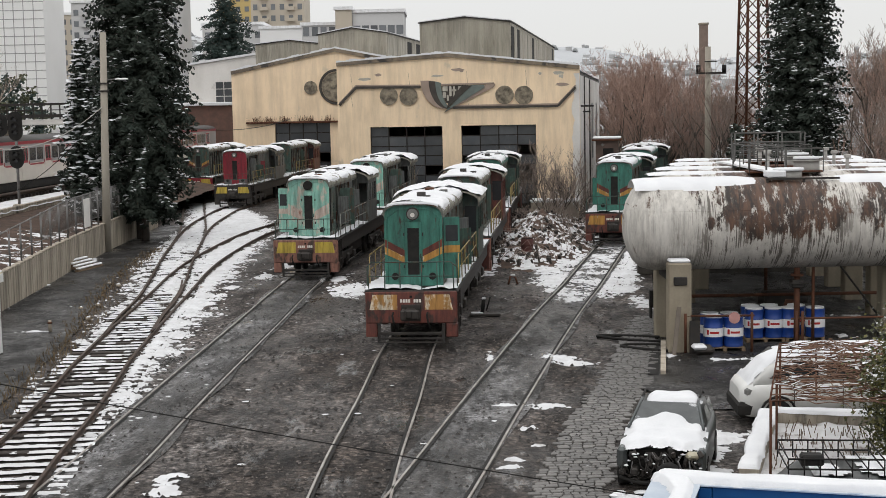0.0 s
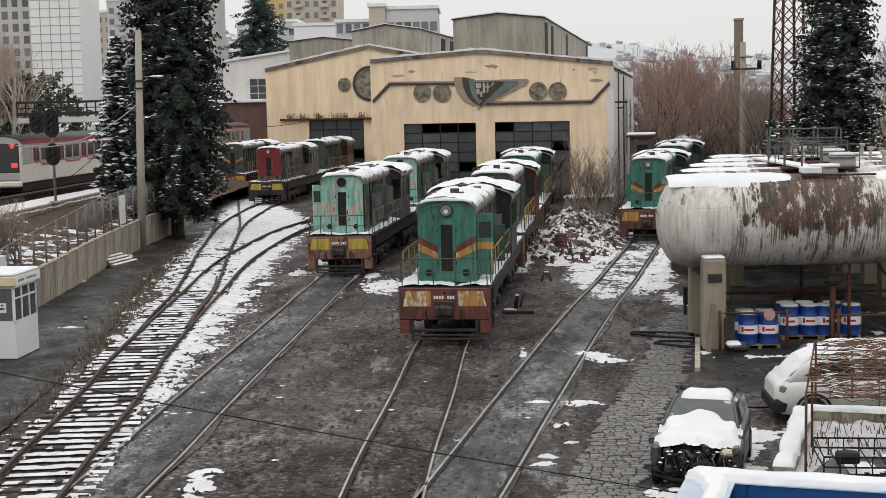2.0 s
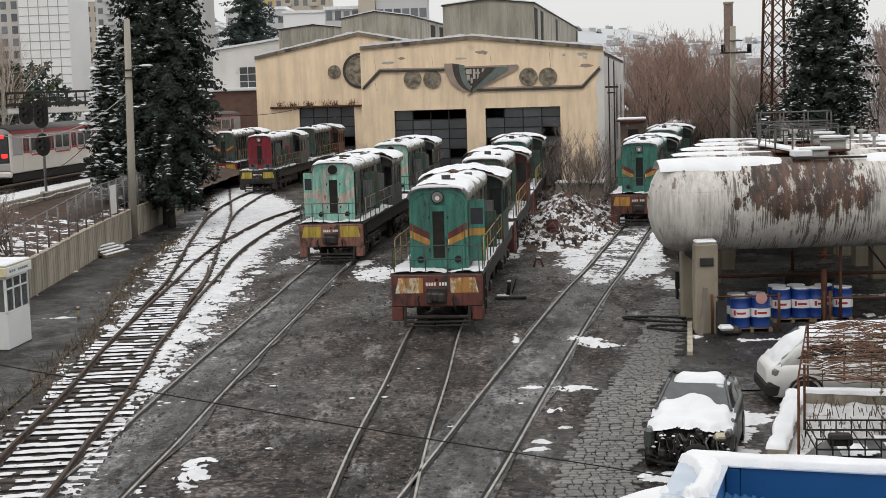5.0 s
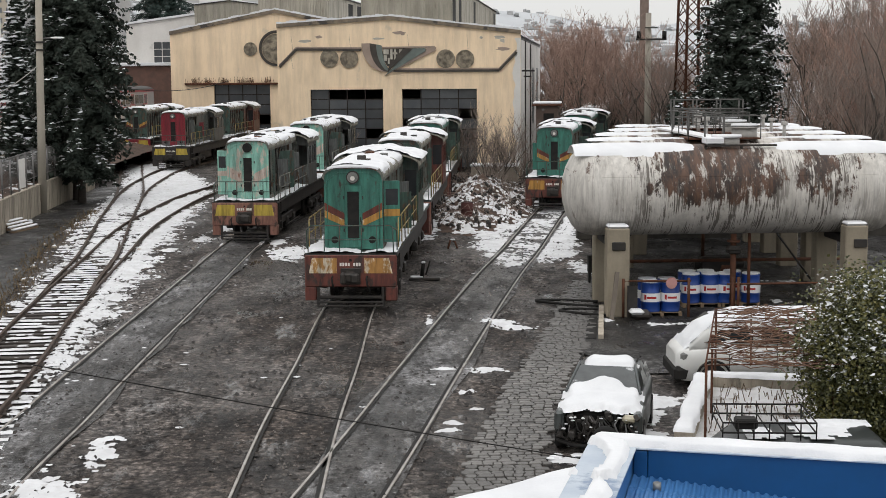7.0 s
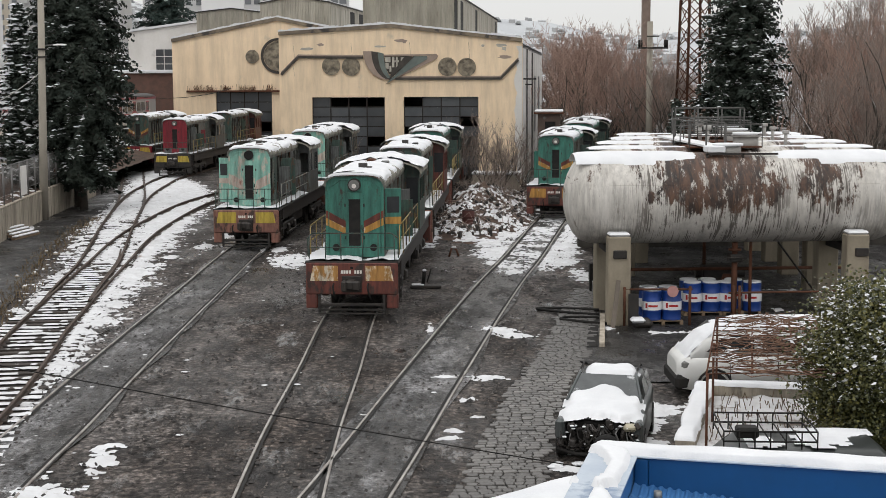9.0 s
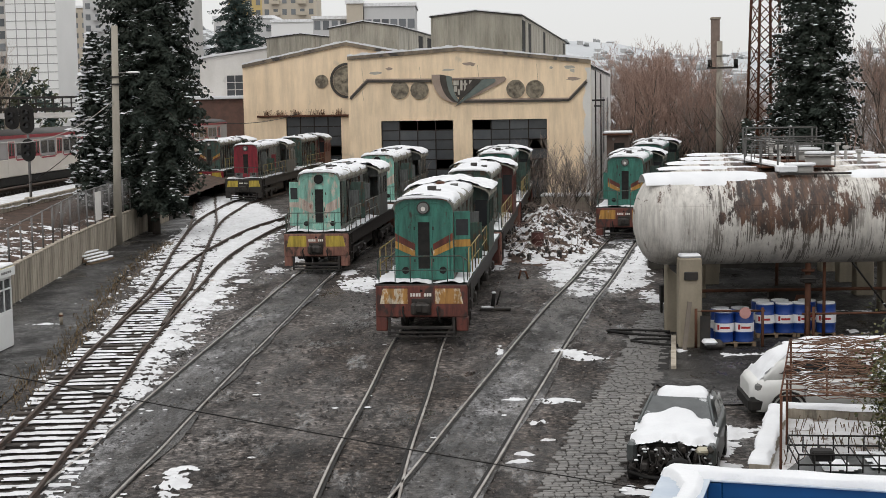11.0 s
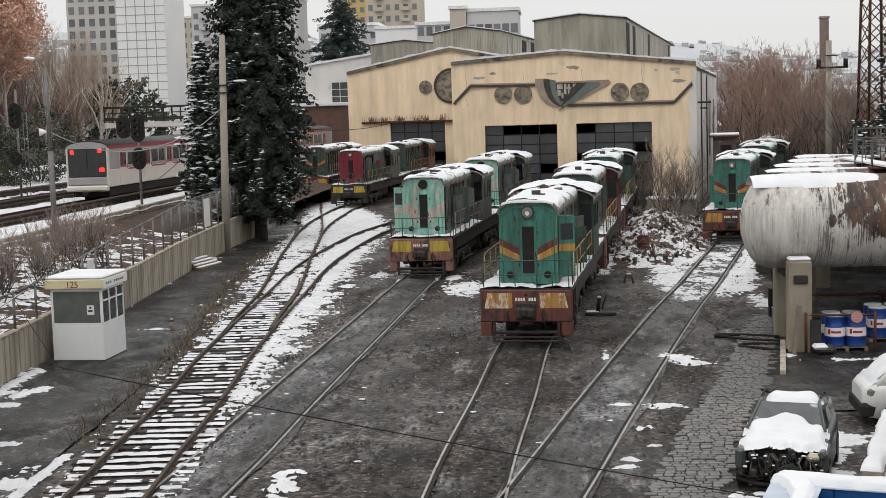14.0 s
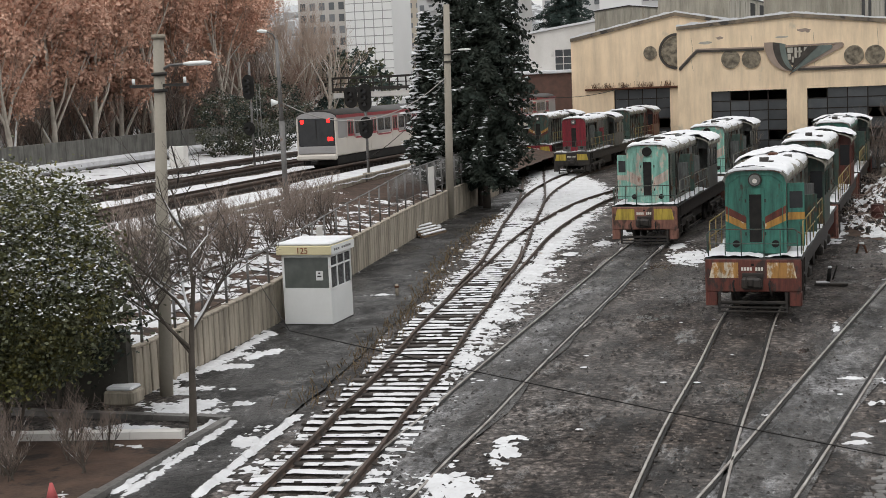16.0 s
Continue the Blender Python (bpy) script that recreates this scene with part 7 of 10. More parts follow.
tagged(part("snow_patches", sheet(lambda y: -24.0, lambda y: at_y(WALL_LINE, max(30.9, y)) - 0.15, 31.2, 80, 100, 420, patchy(-0.33, 1.7, 0.06, 4, 0.0), lambda x, y: 1.1 + 0.85 * min(1, max(0, (at_y(WALL_LINE, y) - x) / 6.5)) + 0.1 * noise2(x, y, 0.7, 3) + 0.015), M_GROUNDSNOW), "snow patches on the leafy bank", "snow", kind="stuff")
for k, dx in enumerate((0.0, -6.3, -11.8)):
    path = [(metro_x(y) + dx, y) for y in range(34, 200, 12)]
    mt = thing("metro_track", "brown metro rails on dark sleepers", "track", kind="structure")
    for s in (-1, 1):
        part("rail", rail(path, s, 2.42, M_RUSTRAIL, n=60), M_RUSTRAIL, mt)
    part("contact_rail", Build().tube([(x + 1.5, y, 2.55) for x, y in path], 0.09, 6), M_RUSTRAIL, mt)
    sl = Build()
    for q in range(190):
        y = 36 + 0.65 * q
        x = metro_x(y) + dx
        sl.box(x - 1.3, x + 1.3, y, y + 0.24, 2.1, 2.27)
    part("sleeper", sl, M_SLEEPER, mt, kind="stuff")
M_FARFENCE = material("mossy_grey_panel", (0.17, 0.165, 0.15), (0.1, 0.097, 0.088), 0.9, scale=1.0, fine=10, grime=0.4, run=2.0)
farfence = thing("concrete_fence", "grey concrete panel fence beyond the tracks", "fence", kind="structure")
for k in range(36):
    y = 70 + 3.0 * k
    part("panel", Build().box(-52.1 - 0.03 * k, -51.9 - 0.03 * k, y, y + 2.9, 1.8, 4.4, 0.03), M_FARFENCE, farfence)
part("snow", Build().box(-52.6, -51.4, 70, 178, 2.16, 2.9, 0.2), M_GROUNDSNOW, farfence, kind="stuff")
cab2 = thing("relay_cabinet", "grey trackside relay cabinet", "cabinet", pose(-44, 96, 2.1))
part("body", Build().box(-0.6, 0.6, -0.4, 0.4, 0, 1.6, 0.03), M_WHITE_WALL, cab2)
part("door", Build().box(-0.5, 0.5, -0.42, -0.401, 0.1, 1.5, 0.01), M_WHITE_WALL, cab2)

# metro train
M_CREAM = material("cream_train_paint", (0.62, 0.58, 0.52), (0.55, 0.51, 0.46), 0.4, scale=1, fine=8, bump=0.02)
M_TRAINGREY = material("grey_train_paint", (0.33, 0.32, 0.32), (0.27, 0.26, 0.26), 0.4, scale=1, fine=8, bump=0.02)
M_TRAINRED = material("red_train_paint", (0.3, 0.02, 0.035), (0.24, 0.018, 0.03), 0.4, bump=0.02)
M_TAIL = emitter("red_tail_lamp", (1.0, 0.012, 0.01), 4.0)


def train_car(at, rear):
    t = thing("metro_car", "cream and grey metro car with red doors" + (" and lit tail lamps" if rear else ""), "train", at, group="metro train")
    W_, L = 1.35, 18.8
    part("lower_body", Build().box(-W_, W_, 0.15 if rear else 0, L, 0.85, 1.95, 0.05), M_CREAM, t)
    part("upper_body", Build().box(-W_ + 0.01, W_ - 0.01, 0.1, L, 1.952, 3.35, 0.05), M_TRAINGREY, t)
    part("roof", Build().loft([[(x, y, z) for x, z in [(W_, 3.3)] + arc_roof(W_, 3.36, 0.42) + [(-W_, 3.3)]] for y in (0.05, L)]), M_DARKSTEEL, t)
    for s in (-1, 1):
        part("roof_band", Build().box(*sorted((s * W_, s * (W_ + 0.012))), 0.1, L, 3.22, 3.42), M_TRAINRED, t)
        x0, x1 = sorted((s * W_, s * (W_ + 0.014)))
        for k in range(4):
            y = 1.9 + 4.4 * k
            d = part("door", Build().box(x0, x1, y, y + 1.25, 0.95, 3.1, 0.005), M_CREAM, t)
            part("door_panel", Build().box(*sorted((s * (W_ + 0.015), s * (W_ + 0.02))), y + 0.1, y + 1.15, 2.0, 3.05), M_TRAINRED, d)
            part("door_glass", Build().box(*sorted((s * (W_ + 0.021), s * (W_ + 0.025))), y + 0.2, y + 0.55, 2.15, 2.95).box(*sorted((s * (W_ + 0.021), s * (W_ + 0.025))), y + 0.7, y + 1.05, 2.15, 2.95), M_GLASSDARK, d)
            if k < 3:
                for q in range(2):
                    part("window", Build().box(x0, x1, y + 1.55 + 1.4 * q, y + 2.65 + 1.4 * q, 2.15, 2.95), M_GLASSDARK, t)
                part("red_line", Build().box(x0, x1, y + 1.5, y + 4.15, 1.82, 1.92).box(x0, x1, y + 1.3, y + 1.42, 1.9, 2.12).box(x0, x1, y + 4.23, y + 4.35, 1.9, 2.12), M_TRAINRED, t)
    part("underframe", Build().box(-1.2, 1.2, 0.4, L - 0.3, 0.25, 0.84, 0.05), M_DARK, t)
    for y in (2.6, 16.0):
        bo = part("bogie", Build().box(-1.1, 1.1, y - 1.3, y + 1.3, 0.3, 0.6, 0.05), M_DARK, t)
        for q in (-0.95, 0.95):
            part("wheelset", Build().tube([(-0.85, y + q, 0.4), (0.85, y + q, 0.4)], 0.4, 14), M_DARK, bo)
    if rear:
        part("end_panel", Build().box(-W_ + 0.02, W_ - 0.02, -0.06, 0.15, 1.0, 1.5, 0.06), M_TRAINGREY, t)
        part("end_window", Build().box(-W_ + 0.12, W_ - 0.12, -0.05, 0.1, 1.502, 3.25, 0.05), M_GLASSDARK, t, "dark panoramic end window")
        part("window_post", Build().box(-0.03, 0.03, -0.062, -0.052, 2.0, 3.2), M_DARK, t)
        for s in (-1, 1):
            part("end_pillar", Build().box(*sorted((s * (W_ - 0.11), s * (W_ + 0.015))), -0.05, 0.3, 0.95, 3.3, 0.04), M_CREAM, t)
        part("end_header", Build().loft([[(x, y, z) for x, z in [(W_, 3.26)] + arc_roof(W_, 3.28, 0.4) + [(-W_, 3.26)]] for y in (-0.04, 0.048)]), M_TRAINGREY, t)
        part("bumper", Build().box(-W_ - 0.02, W_ + 0.02, -0.28, 0.1, 0.62, 0.98, 0.09), M_CREAM, t, "pale bulging skirt")
        part("coupler", Build().box(-0.2, 0.2, -0.7, -0.2, 0.35, 0.6, 0.05), M_DARK, t)
        for x, z, w in ((-0.95, 3.05, 0.12), (0.85, 3.12, 0.12), (0.95, 1.95, 0.18)):
            part("tail_lamp", Build().box(x - w, x + w, -0.07, -0.03, z - 0.12, z + 0.12, 0.02), M_TAIL, t, "glowing red tail lamp")
    return t


train_car(pose(-28.95, 84.0, 2.36, 0, 0, -3.4), True)
train_car(pose(-28.95 + 1.13, 84.0 + 19.0, 2.36, 0, 0, -5.0), False)
train_car(pose(-28.95 + 2.8, 84.0 + 38.0, 2.36, 0, 0, -6.5), False)


# signals
def signal(x, y, z, height, heads, label, ladder=True):
    t = thing("railway_signal", label, "signal", pose(x, y, z))
    part("mast", Build().tube([(0, 0, 0), (0, 0, height)], 0.08, 10), M_GALV, t)
    for k, (zc, n, dx) in enumerate(heads):
        hd = part("head", Build().loft([[(dx + 0.42 * sx, yy, zc + sz) for sx, sz in [(math.cos(a) * 1.0, (n * 0.19 - 0.19 + 0.0) * (1 if math.sin(a) > 0 else -1) + 0.46 * math.sin(a)) for a in frange(0, 2 * math.pi, 21)[:-1]]] for yy in (-0.12, -0.06)]), M_DARK, t)
        for q in range(n):
            zz = zc + (q - (n - 1) / 2) * 0.38
            part("lens", Build().tube([(dx, -0.2, zz), (dx, -0.12, zz)], 0.12, 14), M_GLASSDARK, hd)
            part("hood", Build().loft([[(dx + 0.14 * math.cos(a), yy, zz + 0.14 * math.sin(a)) for a in frange(-0.2, math.pi + 0.2, 9)] for yy in (-0.45, -0.12)], closed=False), M_DARKSTEEL, hd)
        part("case", Build().box(dx - 0.2, dx + 0.2, -0.06, 0.25, zc - 0.19 * n, zc + 0.19 * n, 0.05), M_DARK, hd)
    if ladder:
        part("ladder", Build().tube([(0.3, 0.25, 0), (0.3, 0.25, height * 0.8)], 0.03, 5).tube([(0.55, 0.25, 0), (0.55, 0.25, height * 0.8)], 0.03, 5), M_GALV, t)
    part("base", Build().box(-0.3, 0.3, -0.3, 0.3, -0.1, 0.25, 0.03), M_CONCRETE, t)
    return t


signal(-24.4, 80.0, 2.1, 5.5, ((4.75, 3, 0.0), (2.95, 2, 0.0), (4.8, 2, -0.85)), "black colour-light signal with two heads on a mast", False)
signal(-35.2, 88.9, 2.1, 7.4, ((5.7, 3, -0.1), (2.9, 1, -0.2)), "black colour-light signal on a pale mast")

lampt = thing("street_lamp", "thin grey lamp post with a snowy curved lamp", "lamp post", pose(-23.6, 63.45, 2.0))
part("pole", Build().tube([(0, 0, 0), (0, 0, 4)], 0.13, 10).tube([(0, 0, 4), (-0.05, 0, 7.9)], 0.1, 10, r1=0.08), M_GALV, lampt)
part("arm", Build().tube([(-0.05, 0, 7.8), (-0.2, 0, 8.15), (-0.55, 0, 8.3)], 0.035, 6), M_GALV, lampt)
part("luminaire", Build().loft([[(-0.5 - 0.5 * u, 0.13 * w * math.cos(a), 8.3 + 0.09 * w * math.sin(a) + 0.05 * u) for a in frange(0, 6.283, 11)[:-1]] for u, w in ((0, 0.5), (0.2, 1), (0.7, 1), (1, 0.4))]), M_PLASTICWHITE, lampt)
part("speaker", Build().tube([(-0.1, -0.1, 4.9), (-0.42, -0.2, 4.9)], 0.06, 10, r1=0.2), M_PLASTICWHITE, lampt)


def concrete_pole(x, y, h, top, label, arm_z, arm_len, lean=0.0, r=0.2):
    t = thing("concrete_pole", label, "pole", pose(x, y, 0))
    part("shaft", Build().tube([(0, 0, -0.2), (lean * 0.5, 0, h / 2), (lean, 0, h)], r, 12, r1=top), M_POLE, t)
    lx = lean * arm_z / h
    part("arm", Build().tube([(lx, 0, arm_z - 0.15), (lx + 0.25, 0, arm_z), (lx + arm_len, 0, arm_z + 0.02)], 0.035, 6), M_GALV, t)
    part("luminaire", Build().loft([[(lx + arm_len - 0.1 + 0.7 * u, 0.12 * w * math.cos(a), arm_z + 0.02 + 0.06 * w * math.sin(a)) for a in frange(0, 6.283, 11)[:-1]] for u, w in ((0, 0.5), (0.25, 1), (0.8, 1), (1, 0.5))]), M_PLASTICWHITE, t)
    for z in (arm_z - 0.6, arm_z - 0.2):
        part("clamp", Build().tube([(lean * z / h, 0, z - 0.04), (lean * z / h, 0, z + 0.04)], r + 0.02, 12), M_DARKSTEEL, t)
    return t


M_POLE = material("pole_concrete", (0.38, 0.35, 0.295), (0.27, 0.245, 0.205), 0.85, scale=1.2, fine=16, bump=0.2, streak=4, c3=(0.18, 0.17, 0.15), amount3=0.62)
p1_ = concrete_pole(-18.15, 74.6, 11.75, 0.17, "tall concrete pole with a street lamp arm", 9.25, 0.7, 0.28, 0.24)
p2_ = concrete_pole(-15.1, 31.3, 8.82, 0.13, "old concrete pole with crossarm and lamp", 8.15, 0.75, 0.42, 0.17)
part("crossarm", Build().box(-0.4, 1.15, -0.06, 0.0, 7.64, 7.71), M_DARKSTEEL, p2_)
for x in (-0.3, 1.05):
    part("insulator", Build().tube([(x, -0.03, 7.71), (x, -0.03, 7.86)], 0.04, 8), M_PLASTICWHITE, p2_)
part("cap", Build().tube([(0.42, 0, 8.8), (0.42, 0, 8.9)], 0.17, 12), M_CONCRETE, p2_)
part("cable", Build().tube([(0.6, -0.05, 6.2), (0.75, -0.06, 5.5), (0.7, -0.1, 5.2)], 0.02, 5), M_DARK, p2_)

# wires
wires = thing("overhead_wire", "thin sagging cables between poles", "cable")


def sag(a, b, s, r=0.012, n=24):
    a, b = Vector(a), Vector(b)
    return Build().tube([a.lerp(b, k / (n - 1)) - Vector((0, 0, 4 * s * (k / (n - 1)) * (1 - k / (n - 1)))) for k in range(n)], r, 4)


part("wire", sag((-23.6, 63.45, 6.9), (-17.98, 74.6, 7.9), 1.6, 0.025), M_OLDWHITE, wires)
part("wire", sag((-17.98, 74.6, 7.7), (-24.4, 79, 3.1), 0.5, 0.02), M_DARK, wires)
part("wire", sag((-17.95, 74.6, 7.8), (-11, 101.9, 6.8), 1.0, 0.02), M_DARK, wires)
part("wire", sag((-7.5, 20, 3.72), (4.2, 20, 1.42), 0.06, 0.009), M_DARK, wires)
part("wire", sag((-14.7, 31.3, 7.8), (-7.5, 20, 3.72), 0.4, 0.006), M_DARK, wires)
part("wire", sag((4.2, 20, 1.42), (9.4, 18.4, 2.4), 0.2, 0.011), M_DARK, wires)

# guard booth
booth = thing("guard_booth", "small white guard booth with yellow fascia", "booth", pose(-14.75, 41.1, 0, 0, 0, -3))
bw, bd_ = 0.82, 1.85
part("lower_panel", Build().box(-bw, bw, 0, bd_, 0.05, 1.12, 0.01), M_PLASTICWHITE, booth)
fr = Build()
for x in (-bw, bw - 0.07):
    for y in (0, bd_ - 0.07):
        fr.box(x, x + 0.07, y, y + 0.07, 1.12, 2.26)
for z in (1.121, 2.18):
    fr.box(-bw, bw, 0, 0.06, z, z + 0.08).box(-bw, bw, bd_ - 0.06, bd_, z, z + 0.08).box(bw - 0.06, bw, 0, bd_, z, z + 0.08).box(-bw, -bw + 0.06, 0, bd_, z, z + 0.08)
for k in (1, 2):
    fr.box(bw - 0.06, bw, bd_ * k / 3 - 0.03, bd_ * k / 3 + 0.03, 1.2, 2.2)
fr.box(bw - 0.06, bw, 0, bd_, 1.85, 1.9)
part("window_frame", fr, M_PLASTICWHITE, booth)
part("pane", Build().box(-bw + 0.07, bw - 0.07, 0.025, 0.035, 1.2, 2.18), material("tinted_pane", (0.12, 0.13, 0.12), (0.08, 0.09, 0.085), 0.15, bump=0.0), booth)
part("pane", Build().box(bw - 0.04, bw - 0.03, 0.07, bd_ - 0.07, 1.2, 2.18), M_GLASSDARK, booth)
part("rear_panel", Build().box(-bw, bw, bd_ - 0.05, bd_ - 0.01, 1.12, 2.26).box(-bw, -bw + 0.04, 0.06, bd_ - 0.06, 1.12, 2.26), M_PLASTICWHITE, booth)
part("curtain", Build().box(-bw + 0.08, -0.35, 0.1, 0.13, 1.2, 2.18), M_OLDWHITE, booth)
part("notice", Build().box(0.32, 0.55, 0.012, 0.024, 1.45, 1.75), M_PLASTICWHITE, booth)
part("notice_mark", Build().box(0.36, 0.5, 0.008, 0.0119, 1.55, 1.6).box(0.4, 0.47, 0.008, 0.0119, 1.65, 1.7), M_DARK, booth)
fas = part("fascia", Build().box(-bw - 0.12, bw + 0.1, -0.14, bd_ + 0.1, 2.27, 2.56, 0.02), material("pale_yellow_fascia", (0.62, 0.55, 0.34), (0.56, 0.5, 0.31), 0.5, bump=0.02), booth, "pale yellow sign fascia")
part("side_sign", Build().box(bw + 0.101, bw + 0.112, -0.1, bd_ + 0.06, 2.28, 2.55), M_PLASTICWHITE, fas)
for k in range(9):
    if k not in (3,):
        part("letter_bar", Build().box(bw + 0.113, bw + 0.118, 0.1 + 0.17 * k, 0.22 + 0.17 * k, 2.38, 2.45), M_GALV, fas)
fc = bpy.data.curves.new("number_125", "FONT")
fc.body, fc.size, fc.extrude, fc.align_x = "125", 0.27, 0.006, "CENTER"
fc.materials.append(material("brown_lettering", (0.2, 0.06, 0.03)))
txt = tagged(new("sign_number", fc), "brown number on the fascia")
txt.parent = fas
txt.matrix_basis = pose(-0.05, -0.148, 2.32, 90, 0, 0)
part("roof_snow", Build().box(-bw - 0.1, bw + 0.08, -0.12, bd_ + 0.08, 2.561, 2.66, 0.04), M_SNOW, booth, kind="stuff")
part("floor", Build().box(-bw, bw, 0, bd_, 0.0, 0.049), M_DARKSTEEL, booth)

# small things on the road
stub = thing("pipe_stub", "short rusty pipe stub standing in the road", "pipe", pose(-13.5, 47.0, 0.02))
part("pipe", Build().tube([(0, 0, 0), (0, 0, 0.42)], 0.06, 8), M_CONCRETE, stub)
part("collar", Build().tube([(0, 0, 0.3), (0, 0, 0.36)], 0.085, 8), M_RUST, stub)
cone = thing("traffic_cone", "faded red cone standing in snow", "cone", pose(-13.35, 22.6, 0))
part("cone", Build().tube([(0, 0, 0.03), (0, 0, 0.36)], 0.12, 12, r1=0.03), material("faded_red_plastic", (0.5, 0.12, 0.12)), cone)
part("base", Build().box(-0.16, 0.16, -0.16, 0.16, 0, 0.03), M_DARK, cone)
barrel = thing("rusty_barrel", "rusty brown open barrel in the rubble", "barrel", pose(4.12, 67.6, 0))
part("barrel", Build().loft([[(r * math.cos(2 * math.pi * k / 20), r * math.sin(2 * math.pi * k / 20), z) for k in range(20)] for r, z in ((0.3, 0), (0.31, 0.3), (0.33, 0.32), (0.31, 0.34), (0.31, 0.66), (0.33, 0.68), (0.31, 0.7), (0.31, 1.0), (0.29, 1.0))]), material("barrel_rust", (0.09, 0.035, 0.03), (0.055, 0.025, 0.022), 0.85), barrel)
part("rim", Build().tube([(0.31 * math.cos(a), 0.31 * math.sin(a), 1.0) for a in frange(0, 2 * math.pi, 21)], 0.015, 5), M_DARK, barrel)
jack = thing("track_jack", "dark jack and scrap iron lying by the rails", "scrap", pose(1.4, 48.9, 0))
part("base", Build().box(-0.5, 0.6, -0.15, 0.2, 0.0, 0.1, 0.02), M_DARKSTEEL, jack)
part("stem", Build().tube([(-0.05, 0, 0.1), (0.02, 0, 0.65)], 0.07, 8).tube([(0.1, 0, 0.2), (0.25, 0, 0.7)], 0.03, 6), M_DARK, jack)
part("snow", Build().box(-0.06, 0.08, -0.08, 0.06, 0.6, 0.68, 0.03).box(-0.45, 0.0, -0.1, 0.15, 0.1, 0.15, 0.02), M_SNOW, jack, kind="stuff")
scr = thing("scrap_iron", "small rusty scrap iron with snow", "scrap", pose(2.9, 57.6, 0))
part("piece", Build().tube([(-0.2, 0, 0), (-0.1, 0, 0.35), (0.1, 0, 0.3), (0.2, 0, 0)], 0.05, 6), M_RUST, scr)
part("snow", Build().box(-0.1, 0.1, -0.05, 0.05, 0.36, 0.42, 0.02), M_SNOW, scr, kind="stuff")
# kerbs of the garden bed
kerb = thing("kerb", "pale concrete kerbs round a garden bed", "kerb", kind="structure")
for a, c, w, h in (((-18.5, 26.35), (-12.75, 27.15), 0.3, 0.22), ((-18.5, 29.2), (-13.2, 28.85), 0.25, 0.12), ((-12.62, 21.0), (-12.55, 23.0), 0.3, 0.16), ((-12.55, 23.0), (-12.35, 28.7), 0.2, 0.14), ((-12.35, 28.7), (-13.2, 28.85), 0.25, 0.14)):
    d = (Vector(c) - Vector(a)).normalized()
    nn = Vector((-d.y, d.x)) * w / 2
    ln = math.dist(a, c)
    nseg = max(1, int(ln / 1.0))
    for k in range(nseg):
        p, q = Vector(a) + d * ln * k / nseg, Vector(a) + d * (ln * (k + 1) / nseg - 0.015)
        part("kerbstone", Build().slab([(p.x - nn.x, p.y - nn.y), (q.x - nn.x, q.y - nn.y), (q.x + nn.x, q.y + nn.y), (p.x + nn.x, p.y + nn.y)], -0.05, h), M_WHITE_WALL if h == 0.22 else M_STONE, kerb)
bedl = Build().slab([(-26, 20), (-12.7, 20), (-12.7, 27.0), (-26, 25.2)], -0.05, 0.06)
tagged(part("garden_soil", bedl, M_LITTER), "bare garden soil inside the kerbs", "ground", kind="structure")
rail_l = thing("low_railing", "low rusty pipe railing by the garden", "railing")
for x in (-16.6, -17.9):
    part("post", Build().tube([(x, 25.6, 0), (x, 25.6, 1.05)], 0.03, 6), M_GALV, rail_l)
part("bar", Build().tube([(-16.6, 25.6, 1.05), (-19, 25.6, 1.05)], 0.03, 6), M_GALV, rail_l)

# ---- trees and shrubs ----
M_BARK = material("grey_bark", (0.11, 0.095, 0.08), (0.07, 0.06, 0.052), 0.9, scale=4, fine=30, bump=0.5)
M_PALEBARK = material("pale_bark", (0.6, 0.55, 0.48), (0.4, 0.36, 0.31), 0.9, scale=3, fine=25, bump=0.4)
M_TWIG = material("brown_twigs", (0.3, 0.24, 0.205), (0.19, 0.152, 0.132), 0.9, scale=0.4, fine=8, bump=0)
M_TWIGRED = material("reddish_twigs", (0.4, 0.27, 0.215), (0.26, 0.18, 0.15), 0.9, scale=0.4, fine=8, bump=0)
M_PALETWIG = material("pale_twigs", (0.48, 0.38, 0.31), (0.34, 0.265, 0.22), 0.9, scale=0.4, fine=8, bump=0)
M_NEEDLE = material("dark_needles", (0.026, 0.037, 0.03), (0.048, 0.058, 0.045), 0.8, scale=0.8, fine=12, bump=0)
M_CEDAR = material("blue_green_needles", (0.04, 0.062, 0.055), (0.06, 0.082, 0.072), 0.8, scale=0.8, fine=12, bump=0)
M_LEAF = material("evergreen_leaves", (0.05, 0.062, 0.033), (0.09, 0.092, 0.04), 0.55, scale=1.2, fine=10, bump=0)
M_BROADLEAF = material("glossy_dark_leaves", (0.035, 0.043, 0.026), (0.075, 0.075, 0.036), 0.45, scale=1.2, fine=10, bump=0)
M_OLIVE = material("olive_leaves", (0.14, 0.125, 0.03), (0.06, 0.068, 0.02), 0.6, scale=1.5, fine=10, bump=0)
M_DEADLEAF = material("withered_leaves", (0.7, 0.45, 0.34), (0.52, 0.33, 0.25), 0.9, scale=0.7, fine=8, bump=0)


